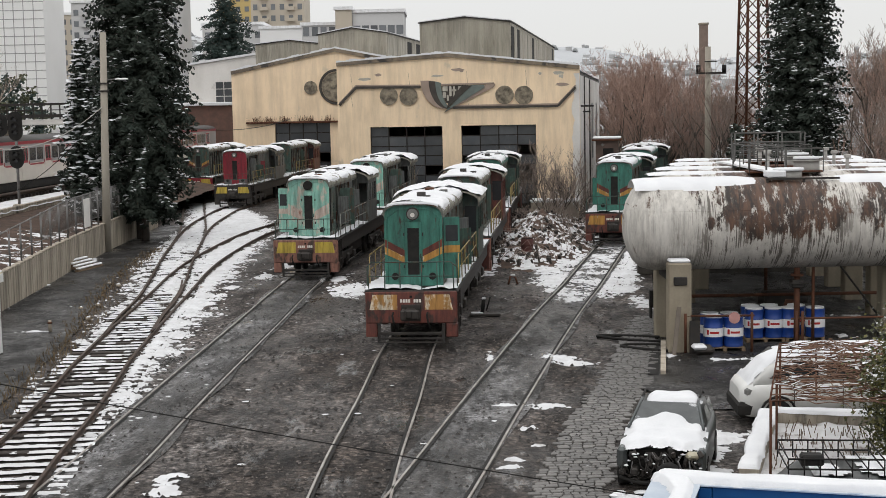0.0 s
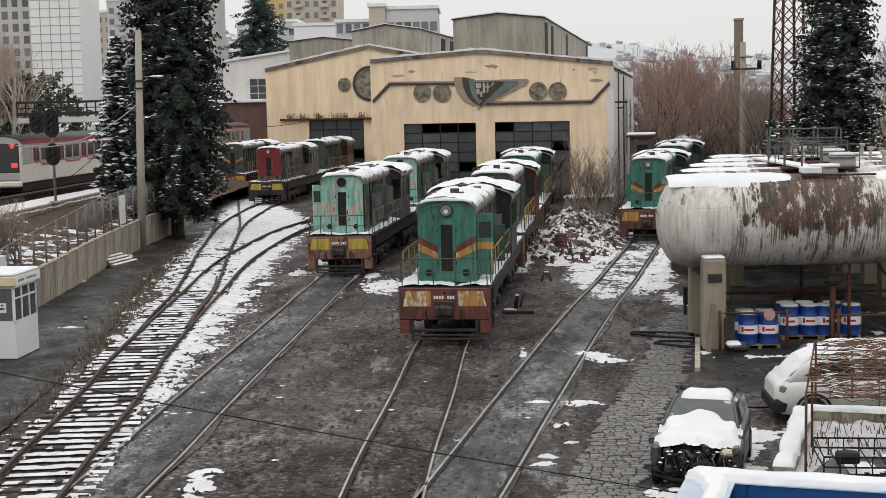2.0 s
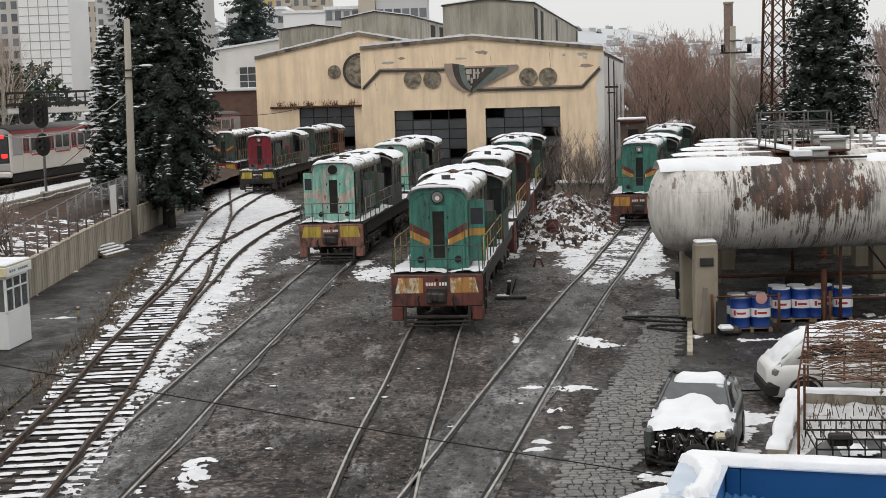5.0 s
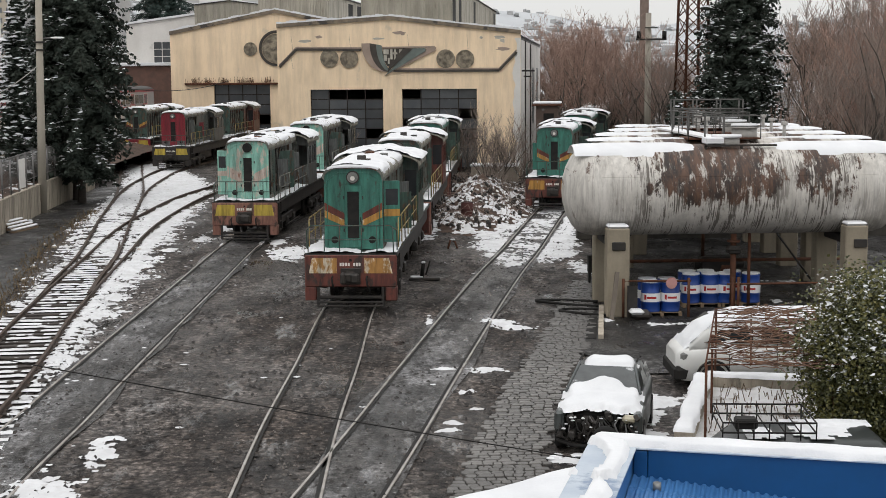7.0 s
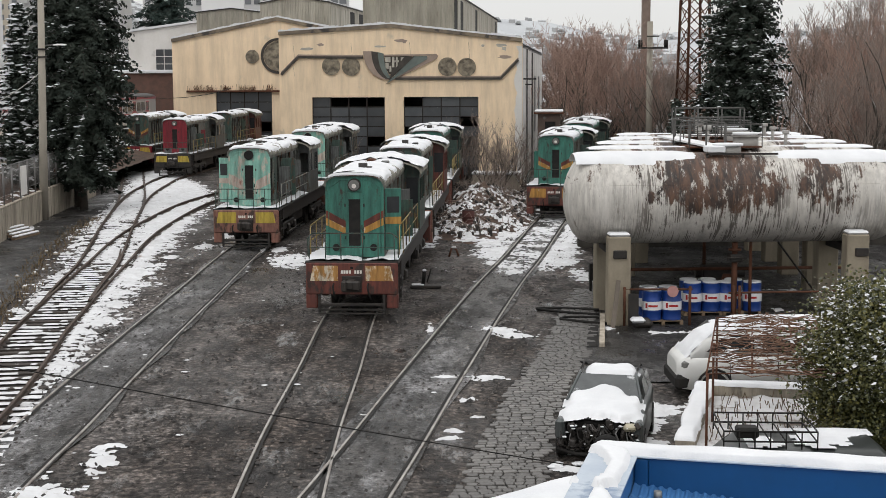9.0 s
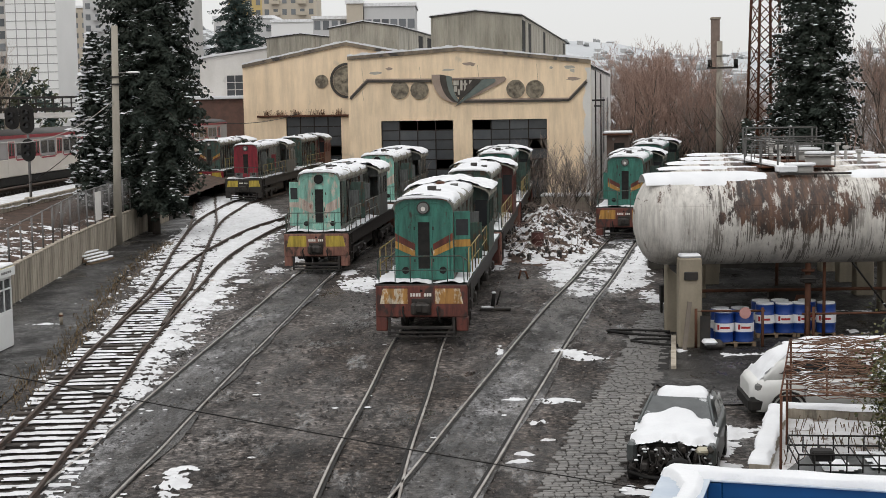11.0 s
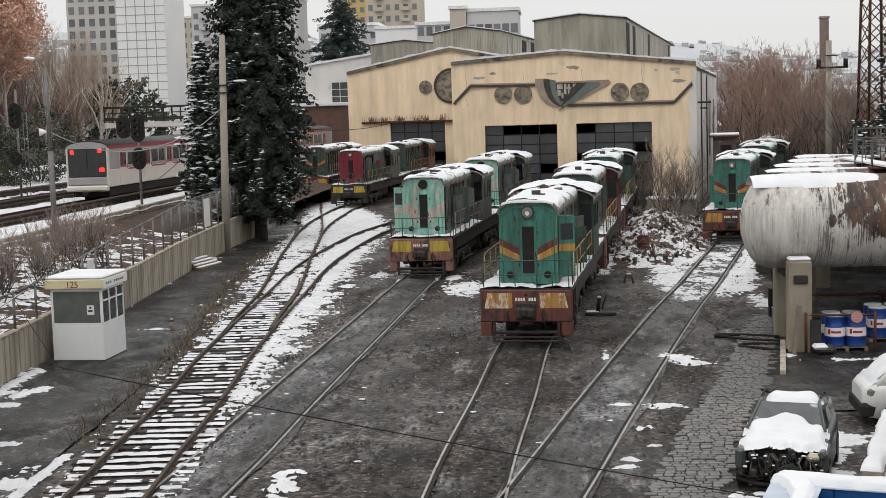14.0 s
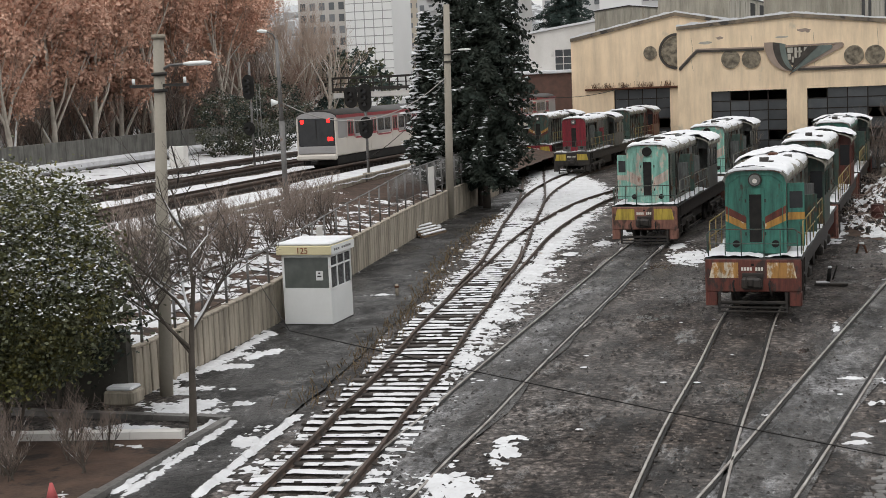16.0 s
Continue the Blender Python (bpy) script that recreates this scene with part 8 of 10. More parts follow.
def conifer(x, y, z, h, r, seed, label, mat=M_NEEDLE, bare=0.12, snow=0.35, density=1.0, taper=0.75, size=1.0):
    """A trunk with tiers of drooping, needle-clad boughs, and snow on some of them."""
    rnd = random.Random(seed)
    t = thing("conifer_tree", label, "tree", pose(x, y, z))
    part("trunk", Build().tube([(0, 0, -0.2), (0.05, 0, h * 0.5), (0, 0, h)], 0.018 * h ** 0.75 + 0.05, 8, r1=0.02), M_BARK, t)
    nb, sb, lb = Build(), Build(), Build()
    n = int(260 * density)
    for k in range(n):
        u = bare + (1 - bare) * (k + rnd.random()) / n
        zz = h * u
        ln = r * ((1 - u) / (1 - bare)) ** taper * rnd.uniform(0.45, 1.15) + 0.25
        if u < 0.3:
            ln *= 0.6 + u * 1.3
        a = k * 2.399 + rnd.uniform(-0.3, 0.3)
        d = Vector((math.cos(a), math.sin(a), 0))
        side = Vector((-d.y, d.x, 0))
        droop = rnd.uniform(0.05, 0.5) * ln
        pts = [Vector((0, 0, zz)) + d * ln * q + Vector((0, 0, 0.12 * ln * q - droop * q * q)) for q in (0, 0.35, 0.7, 1.0)]
        lb.tube(pts, 0.02 + 0.008 * ln, 4, caps=False, r1=0.006)
        m = max(6, int(ln * 12))
        has = rnd.random() < snow
        for q in range(m):
            w = 0.08 + 0.92 * (q + rnd.random()) / m
            p = pts[0] + d * ln * w + Vector((0, 0, 0.12 * ln * w - droop * w * w + rnd.uniform(-0.32, 0.16))) + side * rnd.uniform(-0.14, 0.14)
            sp = 0.19 * ln * (1.05 - w) + 0.17
            for sgn in (-1, 1, 0):
                e = p + side * sgn * sp * rnd.uniform(0.6, 1.1) + d * sp * rnd.uniform(0.1, 0.5) + Vector((0, 0, -sp * rnd.uniform(0.0, 0.9)))
                ax = (e - p)
                ww = Vector((rnd.uniform(-1, 1), rnd.uniform(-1, 1), rnd.uniform(-0.6, 0.6))).normalized() * rnd.uniform(0.03, 0.07)
                nb.face((p - ww * 0.6, p + ww * 0.6, p + ax * 0.55 + ww * 1.5, e, p + ax * 0.55 - ww * 1.5))
                vv = Vector((ww.z, ww.x, -ww.y)) * 1.1
                nb.face((p - vv * 0.5, p + ax * 0.5 + vv * 1.4 - Vector((0, 0, 0.05)), e, p + ax * 0.5 - vv * 1.4))
            if has and w > 0.5 and rnd.random() < 0.6:
                s = rnd.uniform(0.05, 0.15) * size
                c = p + side * rnd.uniform(-0.25, 0.25) * sp + Vector((0, 0, 0.07))
                g = [(c + Vector((s * math.cos(b_) * rnd.uniform(0.5, 1.7), s * math.sin(b_) * rnd.uniform(0.5, 1.5), rnd.uniform(-0.5, 0.1) * s))) for b_ in (0, 1.05, 2.1, 3.14, 4.2, 5.2)]
                top = c + Vector((rnd.uniform(-0.4, 0.4) * s, rnd.uniform(-0.4, 0.4) * s, s * rnd.uniform(0.1, 0.3)))
                for i in range(6):
                    sb.face((g[i], g[(i + 1) % 6], top), True)
    part("bough_wood", lb, M_BARK, t, kind="stuff")
    part("needles", nb, mat, t, "dense drooping needles", kind="stuff")
    part("snow", sb, M_SNOW, t, "snow lying on the boughs", kind="stuff")
    return t


def bare_tree(h, seed, spread=0.5, levels=4, kids=5, r0=None, twig_mat=M_TWIG, bark=M_BARK, leaves=None, stems=1, snow=0.0, label="bare winter tree with fine brown twigs", name="bare_tree", lean=0.25, thin=0.006):
    rnd = random.Random(seed)
    t = thing(name, label, "tree" if name == "bare_tree" else "shrub")
    wood, twig, leaf, sn = Build(), Build(), Build(), Build()
    r0 = r0 or 0.018 * h + 0.02

    def grow(p, d, ln, r, lev):
        n = 4 if lev == 0 else 3
        pts = [p]
        for q in range(n):
            d = (d + Vector((rnd.uniform(-1, 1), rnd.uniform(-1, 1), rnd.uniform(-0.3, 0.9))) * (0.1 if lev == 0 else 0.22)).normalized()
            pts.append(pts[-1] + d * ln / n)
        (wood if lev < 2 else twig).tube(pts, r, 5 if lev < 2 else 3, caps=False, r1=r * 0.45)
        if snow and lev in (1, 2) and abs(d.z) < 0.85 and rnd.random() < snow:
            sn.tube([q + Vector((0, 0, r * 0.9)) for q in pts[:3]], r * 0.9 + 0.008, 4, caps=False, r1=r * 0.4)
        if lev >= levels:
            if leaves:
                for _ in range(leaves):
                    c = pts[-1] + Vector((rnd.uniform(-0.7, 0.7), rnd.uniform(-0.7, 0.7), rnd.uniform(-0.8, 0.5)))
                    s = rnd.uniform(0.08, 0.16)
                    a, b_ = Vector((rnd.uniform(-1, 1), rnd.uniform(-1, 1), rnd.uniform(-1, 1))).normalized() * s, Vector((rnd.uniform(-1, 1), rnd.uniform(-1, 1), rnd.uniform(-1, 1))).normalized() * s
                    leaf.face((c - a, c + b_, c + a, c - b_))
            return
        k = kids + (2 if lev == 0 else 0)
        for q in range(k):
            w = rnd.uniform(0.3, 1.0) if lev else rnd.uniform(0.22, 1.0)
            i = min(n - 1, int(w * n))
            base = pts[i].lerp(pts[i + 1], w * n - i)
            a = rnd.uniform(0, 6.283)
            side = Vector((math.cos(a), math.sin(a), rnd.uniform(-0.1, 0.5)))
            nd = (d * (1 - spread) + side * spread + Vector((0, 0, 0.22))).normalized()
            grow(base, nd, ln * rnd.uniform(0.42, 0.68), max(thin, r * rnd.uniform(0.35, 0.5)), lev + 1)

    for s in range(stems):
        a = rnd.uniform(0, 6.283)
        d = Vector((math.cos(a) * lean * (stems > 1), math.sin(a) * lean * (stems > 1), 1)).normalized()
        off_ = Vector((rnd.uniform(-1, 1), rnd.uniform(-1, 1), 0)) * (0.22 * h / 3 if stems > 1 else 0)
        grow(off_ + Vector((0, 0, -0.1)), d, h * rnd.uniform(0.5, 0.68), r0 if stems == 1 else r0 * 0.5, 0)
    part("trunk", wood, bark, t)
    part("twig_mass", twig, twig_mat, t, kind="stuff")
    if leaves:
        part("leaves", leaf, M_DEADLEAF, t, "withered brown leaves", kind="stuff")
    if snow:
        part("snow", sn, M_SNOW, t, kind="stuff")
    return t


def leafy_bush(at, rx, ry, rz, n, seed, label, mat, mat2, snow=0.25, name="evergreen_bush", trunk=0.0, leaf=0.085):
    """Clumps of small leaves round an uneven crown, with snow lying on the upper ones."""
    rnd = random.Random(seed)
    t = thing(name, label, "bush", at)
    st = Build()
    for _ in range(9):
        a = rnd.uniform(0, 6.283)
        e = Vector((rx * 0.7 * math.cos(a), ry * 0.7 * math.sin(a), trunk + rz * rnd.uniform(0.7, 1.5)))
        st.tube([(0.1 * math.cos(a), 0.1 * math.sin(a), -0.1), e * 0.5 + Vector((0, 0, 0.2)), e], 0.05, 5, caps=False, r1=0.012)
    part("stem_wood", st, M_BARK, t)
    l1_, l2_, s_ = Build(), Build(), Build()
    clumps = []
    for _ in range(n // 28 + 1):
        v = Vector((rnd.gauss(0, 1), rnd.gauss(0, 1), rnd.gauss(0, 1))).normalized() * rnd.uniform(0.55, 1.0) ** 0.5
        k = 1 + 0.28 * noise.noise(v * 2.2 + Vector((seed, 0, 0)))
        clumps.append((Vector((v.x * rx * k, v.y * ry * k, trunk + rz + v.z * rz * k)), v, rnd.uniform(0.18, 0.34)))
    for c, v, s in clumps:
        b = l1_ if rnd.random() < 0.6 else l2_
        for _ in range(28):
            p = c + Vector((rnd.gauss(0, s), rnd.gauss(0, s), rnd.gauss(0, s * 0.8)))
            d = Vector((rnd.uniform(-1, 1), rnd.uniform(-1, 1), rnd.uniform(-0.9, 0.5))).normalized()
            w = d.cross(Vector((rnd.uniform(-1, 1), rnd.uniform(-1, 1), rnd.uniform(-1, 1)))).normalized()
            q = rnd.uniform(0.7, 1.3) * leaf
            b.face((p, p + d * q * 0.5 + w * q * 0.32, p + d * q, p + d * q * 0.5 - w * q * 0.32))
        if v.z > -0.25 and rnd.random() < snow * 2:
            for _ in range(16):
                p = c + Vector((rnd.gauss(0, s * 0.9), rnd.gauss(0, s * 0.9), s * rnd.uniform(0.2, 0.9)))
                q = rnd.uniform(0.012, 0.042) * rnd.uniform(0.6, 1.5)
                g = [p + Vector((q * math.cos(a) * rnd.uniform(0.7, 1.4), q * math.sin(a) * rnd.uniform(0.7, 1.3), rnd.uniform(-0.9, 0.4) * q)) for a in (0, 1.25, 2.5, 3.8, 5.0)]
                for i in range(5):
                    s_.face((g[i], g[(i + 1) % 5], p + Vector((0, 0, q * 0.15))), True)
    part("leaves", l1_, mat, t, kind="stuff")
    part("leaves", l2_, mat2, t, kind="stuff")
    part("snow", s_, M_SNOW, t, "snow caught on the leaves", kind="stuff")
    return t


conifer(-17.3, 80.5, 0, 23.5, 3.4, 3, "tall dark spruce beside the wall, dusted with snow", bare=0.08, snow=0.32, density=3.4, taper=0.45, size=1.1)
conifer(-18.0, 82.0, 0, 12.5, 2.3, 4, "second dark spruce beside the wall", bare=0.12, snow=0.3, density=1.8, taper=0.55, size=1.1)
conifer(-20.7, 81, 1.2, 10.5, 1.9, 5, "snow-laden young conifer behind the wall", bare=0.05, snow=0.9, density=0.9, taper=0.7, size=1.9)
conifer(22.0, 85, 0, 19.5, 3.1, 8, "dark spruce with snowy boughs behind the tanks", bare=0.1, snow=0.55, density=2.7, taper=0.5, size=1.1)
conifer(16.6, 78, 0, 6.2, 1.0, 18, "small snowy conifer beside the mast", bare=0.1, snow=0.85, density=0.35)
for i, (x, y, h) in enumerate(((-40, 190, 22.5), (-30.5, 200, 24), (-47, 205, 20))):
    conifer(x, y, 0, h, 7.5, 40 + i, "spreading cedar with snow on its layered boughs", M_CEDAR, 0.3, 0.5, 0.7, 0.45)
for i, (x, y, h, r) in enumerate(((-46.5, 112, 8.0, 3.2), (-45, 118, 9.5, 3.6))):
    leafy_bush(pose(x, y, 1.9), r, r, h * 0.35, 5200, 60 + i, "dark evergreen shrub beyond the metro, snow on top", M_BROADLEAF, M_NEEDLE, 0.2, leaf=0.22)
leafy_bush(pose(-58, 175, 0), 9, 6, 6.0, 5000, 66, "snowy evergreen thicket below the tower block", M_CEDAR, M_LEAF, 0.5, leaf=0.5)
leafy_bush(pose(-52, 168, 0), 5, 5, 6.5, 4000, 67, "snowy evergreen thicket below the tower block", M_CEDAR, M_LEAF, 0.5, leaf=0.5)

# thickets behind the yard on the right
thick = [bare_tree(9.5, 100 + k, 0.46, 4, 4, thin=0.013, snow=0.12, twig_mat=(M_TWIG, M_TWIGRED)[k % 2], stems=(3, 4, 2)[k % 3], label="bare brown thicket of thin stems", lean=0.35) for k in range(4)]
spots = []
rk_ = random.Random(77)
for k in range(74):
    y = rk_.uniform(98, 165)
    x = 0.16 * y + 1.5 + rk_.uniform(0, 0.42) * y
    lane = 8.75 + 0.21 * (y - 72.7)
    if lane - 3.4 < x < lane + 3.4:
        x = lane + rk_.uniform(3.6, 8)
    spots.append((x, y, rk_.uniform(0.72, 0.95) if x < 0.27 * y else rk_.uniform(1.0, 1.45)))
for k in range(30):
    y = rk_.uniform(64, 94)
    spots.append((rk_.uniform(0.31, 0.45) * y, y, rk_.uniform(0.75, 1.1)))
for k, (x, y, s) in enumerate(spots):
    m = pose(x, y, 0, 0, 0, rk_.uniform(0, 360)) @ Matrix.Scale(s, 4)
    src = thick[k % 4]
    if k < 4:
        src.matrix_basis = m
    else:
        o = copy_thing(src, m)
        o.matrix_basis = m
for k, (x, y, s) in enumerate(((15.9, 104, 0.95), (16.4, 110, 1.2), (20.0, 146, 1.25), (20.6, 151, 1.3), (21.6, 157, 1.35), (22.0, 163, 1.4), (18.3, 139, 1.1), (16.8, 136, 0.8), (17.9, 114, 1.2), (19.0, 119, 1.2), (18.9, 113, 1.1), (20.8, 116, 1.0))):
    o = tagged(copy_thing(thick[1], Matrix.Identity(4)), "reddish bare tree beside the depot hall")
    o.matrix_basis = pose(x, y, 0, 0, 0, 70 * k) @ Matrix.Scale(s, 4)
# upright poplars far right
for k in range(3):
    o = tagged(copy_thing(thick[k], Matrix.Identity(4)), "tall narrow bare poplar")
    o.matrix_basis = pose(46 + 2.2 * k, 135, 0, 0, 0, 40 * k) @ Matrix.Diagonal((0.5, 0.5, 2.0, 1))
# shrubs before the depot door and rubble
shrub = bare_tree(3.6, 140, 0.42, 3, 4, twig_mat=M_TWIG, stems=5, thin=0.008, snow=0.15, label="leafless shrub of thin grey stems", name="bare_shrub", lean=0.5)
first_s = True
for k, (x, y, s) in enumerate(((6.4, 84, 1.0), (7.3, 87, 1.25), (5.6, 90, 1.35), (8.2, 90.5, 1.2), (8.9, 86.5, 0.8), (-2.2, 92, 1.0), (7.0, 78, 0.6))):
    m = pose(x, y, 0, 0, 0, 57 * k) @ Matrix.Scale(s, 4)
    if first_s:
        shrub.matrix_basis, first_s = m, False
    else:
        copy_thing(shrub, m).matrix_basis = m

# tall trees with withered leaves beyond the metro
planes = [bare_tree(20, 200 + k, 0.4, 4, 5, twig_mat=M_PALETWIG, bark=M_PALEBARK, leaves=(26, 14, 0)[k], snow=0.45, label="tall pale-barked tree with withered brown leaves", r0=0.26) for k in range(3)]
firsts = set()
rpl = random.Random(15)
grove = [(-56.5, 100, 1.1, 0), (-58, 112, 1.15, 0), (-57, 125, 1.2, 0), (-55.5, 134, 1.2, 1), (-55, 92, 1.05, 0), (-57, 140, 1.2, 1), (-56, 148, 1.15, 2), (-55, 156, 1.1, 2), (-58, 165, 1.15, 2)]
for k in range(20):
    y = rpl.uniform(98, 160)
    r = rpl.uniform(0.41, 0.64)
    grove.append((min(-56, -r * y), y, rpl.uniform(1.05, 1.3), 0 if r > 0.47 else rpl.choice((0, 1, 1))))
for k in range(7):
    y = rpl.uniform(150, 185)
    grove.append((-rpl.uniform(0.33, 0.4) * y, y, rpl.uniform(0.9, 1.1), 2))
for k, (x, y, s, which) in enumerate(grove):
    m = pose(x, y, 0.1, 0, 0, 63 * k) @ Matrix.Scale(s, 4)
    if which not in firsts:
        firsts.add(which)
        planes[which].matrix_basis = m
    else:
        copy_thing(planes[which], m).matrix_basis = m

for k in range(60):
    y = rpl.uniform(74, 165)
    m = pose(-53.6 - 0.03 * (y - 70) / 3 - rpl.uniform(0.5, 9), y, 1.1, 0, 0, rpl.uniform(0, 360)) @ Matrix.Scale(rpl.uniform(0.6, 1.15), 4)
    tagged(copy_thing(thick[k % 4], m), "tangled brown brush behind the concrete fence").matrix_basis = m
for k in range(44):
    y = rpl.uniform(105, 175)
    m = pose(-60 - rpl.uniform(0, 26), y, 0.2, 0, 0, rpl.uniform(0, 360)) @ Matrix.Scale(rpl.uniform(1.0, 1.5), 4)
    tagged(copy_thing(thick[1 + 2 * (k % 2)], m), "reddish-brown undergrowth among the tall trees").matrix_basis = m

leafy_bush(pose(-16.35, 26.0, 0), 2.45, 2.1, 2.35, 52000, 81, "large glossy evergreen bush with snow on its leaves", M_LEAF, M_OLIVE, 0.34, trunk=1.35, leaf=0.1)
leafy_bush(pose(-17.2, 29.8, 0), 2.2, 1.6, 1.7, 5000, 82, "dark evergreen bush against the wall", M_LEAF, M_NEEDLE, 0.15, trunk=0.9, leaf=0.16)
leafy_bush(pose(9.2, 24.0, 0.3), 1.4, 1.35, 1.65, 90000, 83, "olive-green shrub with yellowing leaves and snow", M_OLIVE, M_LEAF, 0.1, trunk=0.1, leaf=0.075)
young = bare_tree(5.4, 303, 0.74, 4, 5, r0=0.1, twig_mat=M_BARK, snow=0.4, label="young bare tree with snow along its branches")
young.matrix_basis = pose(-12.8, 27.7, 0)
for k, (x, y, s) in enumerate([(-19.5, 47, 0.8), (-20.5, 53, 0.7), (-19.2, 38, 0.95), (-21.5, 43, 0.9), (-18.4, 34.5, 0.85), (-20.5, 60, 0.6), (-17.6, 36.5, 0.6)] + [(-17.5 - rpl.uniform(0.5, 5.5) - 0.03 * q, 33 + 1.15 * q, rpl.uniform(0.45, 0.8)) for q in range(24)]):
    m = pose(x, y, 1.1, 0, 0, 50 * k) @ Matrix.Scale(s, 4)
    tagged(copy_thing(shrub, m), "leafless shrub on the leafy bank").matrix_basis = m
for k, (x, y, s) in enumerate(((-16.8, 24.4, 0.45), (-15.2, 24.0, 0.4), (-14.4, 25.2, 0.35), (-13.6, 24.3, 0.3), (-15.8, 24.9, 0.4), (-14.8, 23.6, 0.3), (-13.9, 25.9, 0.3), (-15.0, 26.2, 0.35))):
    m = pose(x, y, 0.05, 0, 0, 80 * k) @ Matrix.Scale(s, 4)
    tagged(copy_thing(shrub, m), "dry leafless shrub in the garden bed").matrix_basis = m

# ---- mast, pole and chimney on the right ----
mast = thing("lattice_mast", "rust-brown steel lattice mast", "mast", pose(21.3, 95, 0, 0, 0, 12))
H_ = 30.0
leg = lambda sx, sy, z: (sx * (1.0 - 0.022 * z), sy * (1.0 - 0.022 * z), z)
for sx in (-1, 1):
    for sy in (-1, 1):
        part("leg", Build().tube([leg(sx, sy, 0), leg(sx, sy, H_)], 0.1, 5), M_RUST, mast)
for k in range(22):
    z0, z1 = k * H_ / 22, (k + 1) * H_ / 22
    for a, c in (((-1, -1), (1, -1)), ((1, -1), (1, 1)), ((1, 1), (-1, 1)), ((-1, 1), (-1, -1))):
        part("brace", Build().tube([leg(*a, z0), leg(*c, z1)], 0.04, 4).tube([leg(*c, z0), leg(*a, z1)], 0.04, 4), M_RUST, mast)
up = thing("utility_pole", "concrete utility pole with crossarm and insulators", "pole", pose(19.2, 100, 0))
part("shaft", Build().tube([(0, 0, 0), (0, 0, 11.4)], 0.26, 10, r1=0.2), M_POLE, up)
part("crossarm", Build().box(-0.95, 1.25, -0.35, -0.25, 9.45, 9.58).box(-0.3, 0.6, -0.35, -0.25, 10.3, 10.38), M_DARKSTEEL, up)
for x in (-0.75, 1.1):
    part("insulator", Build().tube([(x, -0.3, 9.58), (x, -0.3, 10.1)], 0.16, 8), M_DARK, up)
chim = thing("brick_chimney", "square brick chimney behind the pole", "chimney", pose(24.55, 130, 0))
part("chimney_shaft", Build().box(-0.36, 0.36, -0.36, 0.36, 0, 14.6, 0.03), material("chimney_brick", (0.25, 0.19, 0.16), (0.17, 0.13, 0.11), 0.9, scale=2, fine=20), chim)
part("cap", Build().box(-0.42, 0.42, -0.42, 0.42, 14.601, 14.8, 0.03), M_CONCRETE, chim)

# ---- distance: towers, houses, overpass, hills ----
# white, beige and grey panels are paled: haze sits in their base colours
M_TOWER = material("hazed_white_panels", (0.82, 0.82, 0.81), (0.76, 0.76, 0.75), 0.7, scale=0.1, fine=1.5, bump=0.02)
M_TOWERSIDE = material("hazed_beige_panels", (0.56, 0.53, 0.5), (0.48, 0.46, 0.43), 0.8, scale=0.1, fine=1.5, bump=0.02)
M_FARGREY = material("hazed_grey_block", (0.6, 0.6, 0.6), (0.52, 0.52, 0.52), 0.8, scale=0.1, fine=1.5, bump=0.02)
M_FARYELLOW = material("yellow_block", (0.6, 0.46, 0.2), (0.52, 0.4, 0.18), 0.8, scale=0.1, fine=1.5, bump=0.02)
M_FARCREAM = material("cream_block", (0.55, 0.49, 0.4), (0.47, 0.42, 0.35), 0.8, scale=0.1, fine=1.5, bump=0.02)
M_FARPANE = material("far_window", (0.16, 0.17, 0.18), (0.1, 0.11, 0.12), 0.3, scale=0.3, fine=2, bump=0, rand=0.4)
M_JOINT = material("panel_joint", (0.4, 0.4, 0.39), rough=0.9)


def tower(x0, x1, y, z1, mat, cols, floor, label, depth=18, blank=False, win=(0.5, 0.5), name="tower_block", balcony=False, rz=0):
    t = thing(name, label, "building", pose((x0 + x1) / 2, y, 0, 0, 0, rz))
    w = (x1 - x0) / 2
    part("wall", Build().box(-w, w, 0, depth, 0, z1), mat, t)
    part("roof", Build().box(-w - 0.3, w + 0.3, -0.3, depth, z1 + 0.004, z1 + 0.7), M_SNOW_DIRTY, t)
    n = int(z1 / floor)
    if blank:
        for k in range(n):
            part("joint", Build().box(-w, w, -0.05, 0.02, floor * k, floor * k + 0.18), M_JOINT, t)
        for k in range(1, cols):
            part("joint", Build().box(-w + 2 * w * k / cols - 0.09, -w + 2 * w * k / cols + 0.09, -0.06, 0.02, 0, z1), M_JOINT, t)
        return t
    cw_ = 2 * w / cols
    me = Build().box(-cw_ * win[0] / 2, cw_ * win[0] / 2, -0.08, 0.05, 0, floor * win[1]).mesh("window", M_FARPANE)
    bm_ = Build().box(-cw_ * 0.45, cw_ * 0.45, -1.1, 0.0, -0.2, 0.8).mesh("balcony", mat)
    for i in range(cols):
        for k in range(max(1, int(8 / floor)), n):
            px, pz = -w + cw_ * (i + 0.5), floor * k + floor * 0.3
            part("window", me, None, t, at=Matrix.Translation((px, 0, pz)))
            if balcony and i % 3 == 1:
                part("balcony", bm_, None, t, at=Matrix.Translation((px, 0, pz)))
    return t


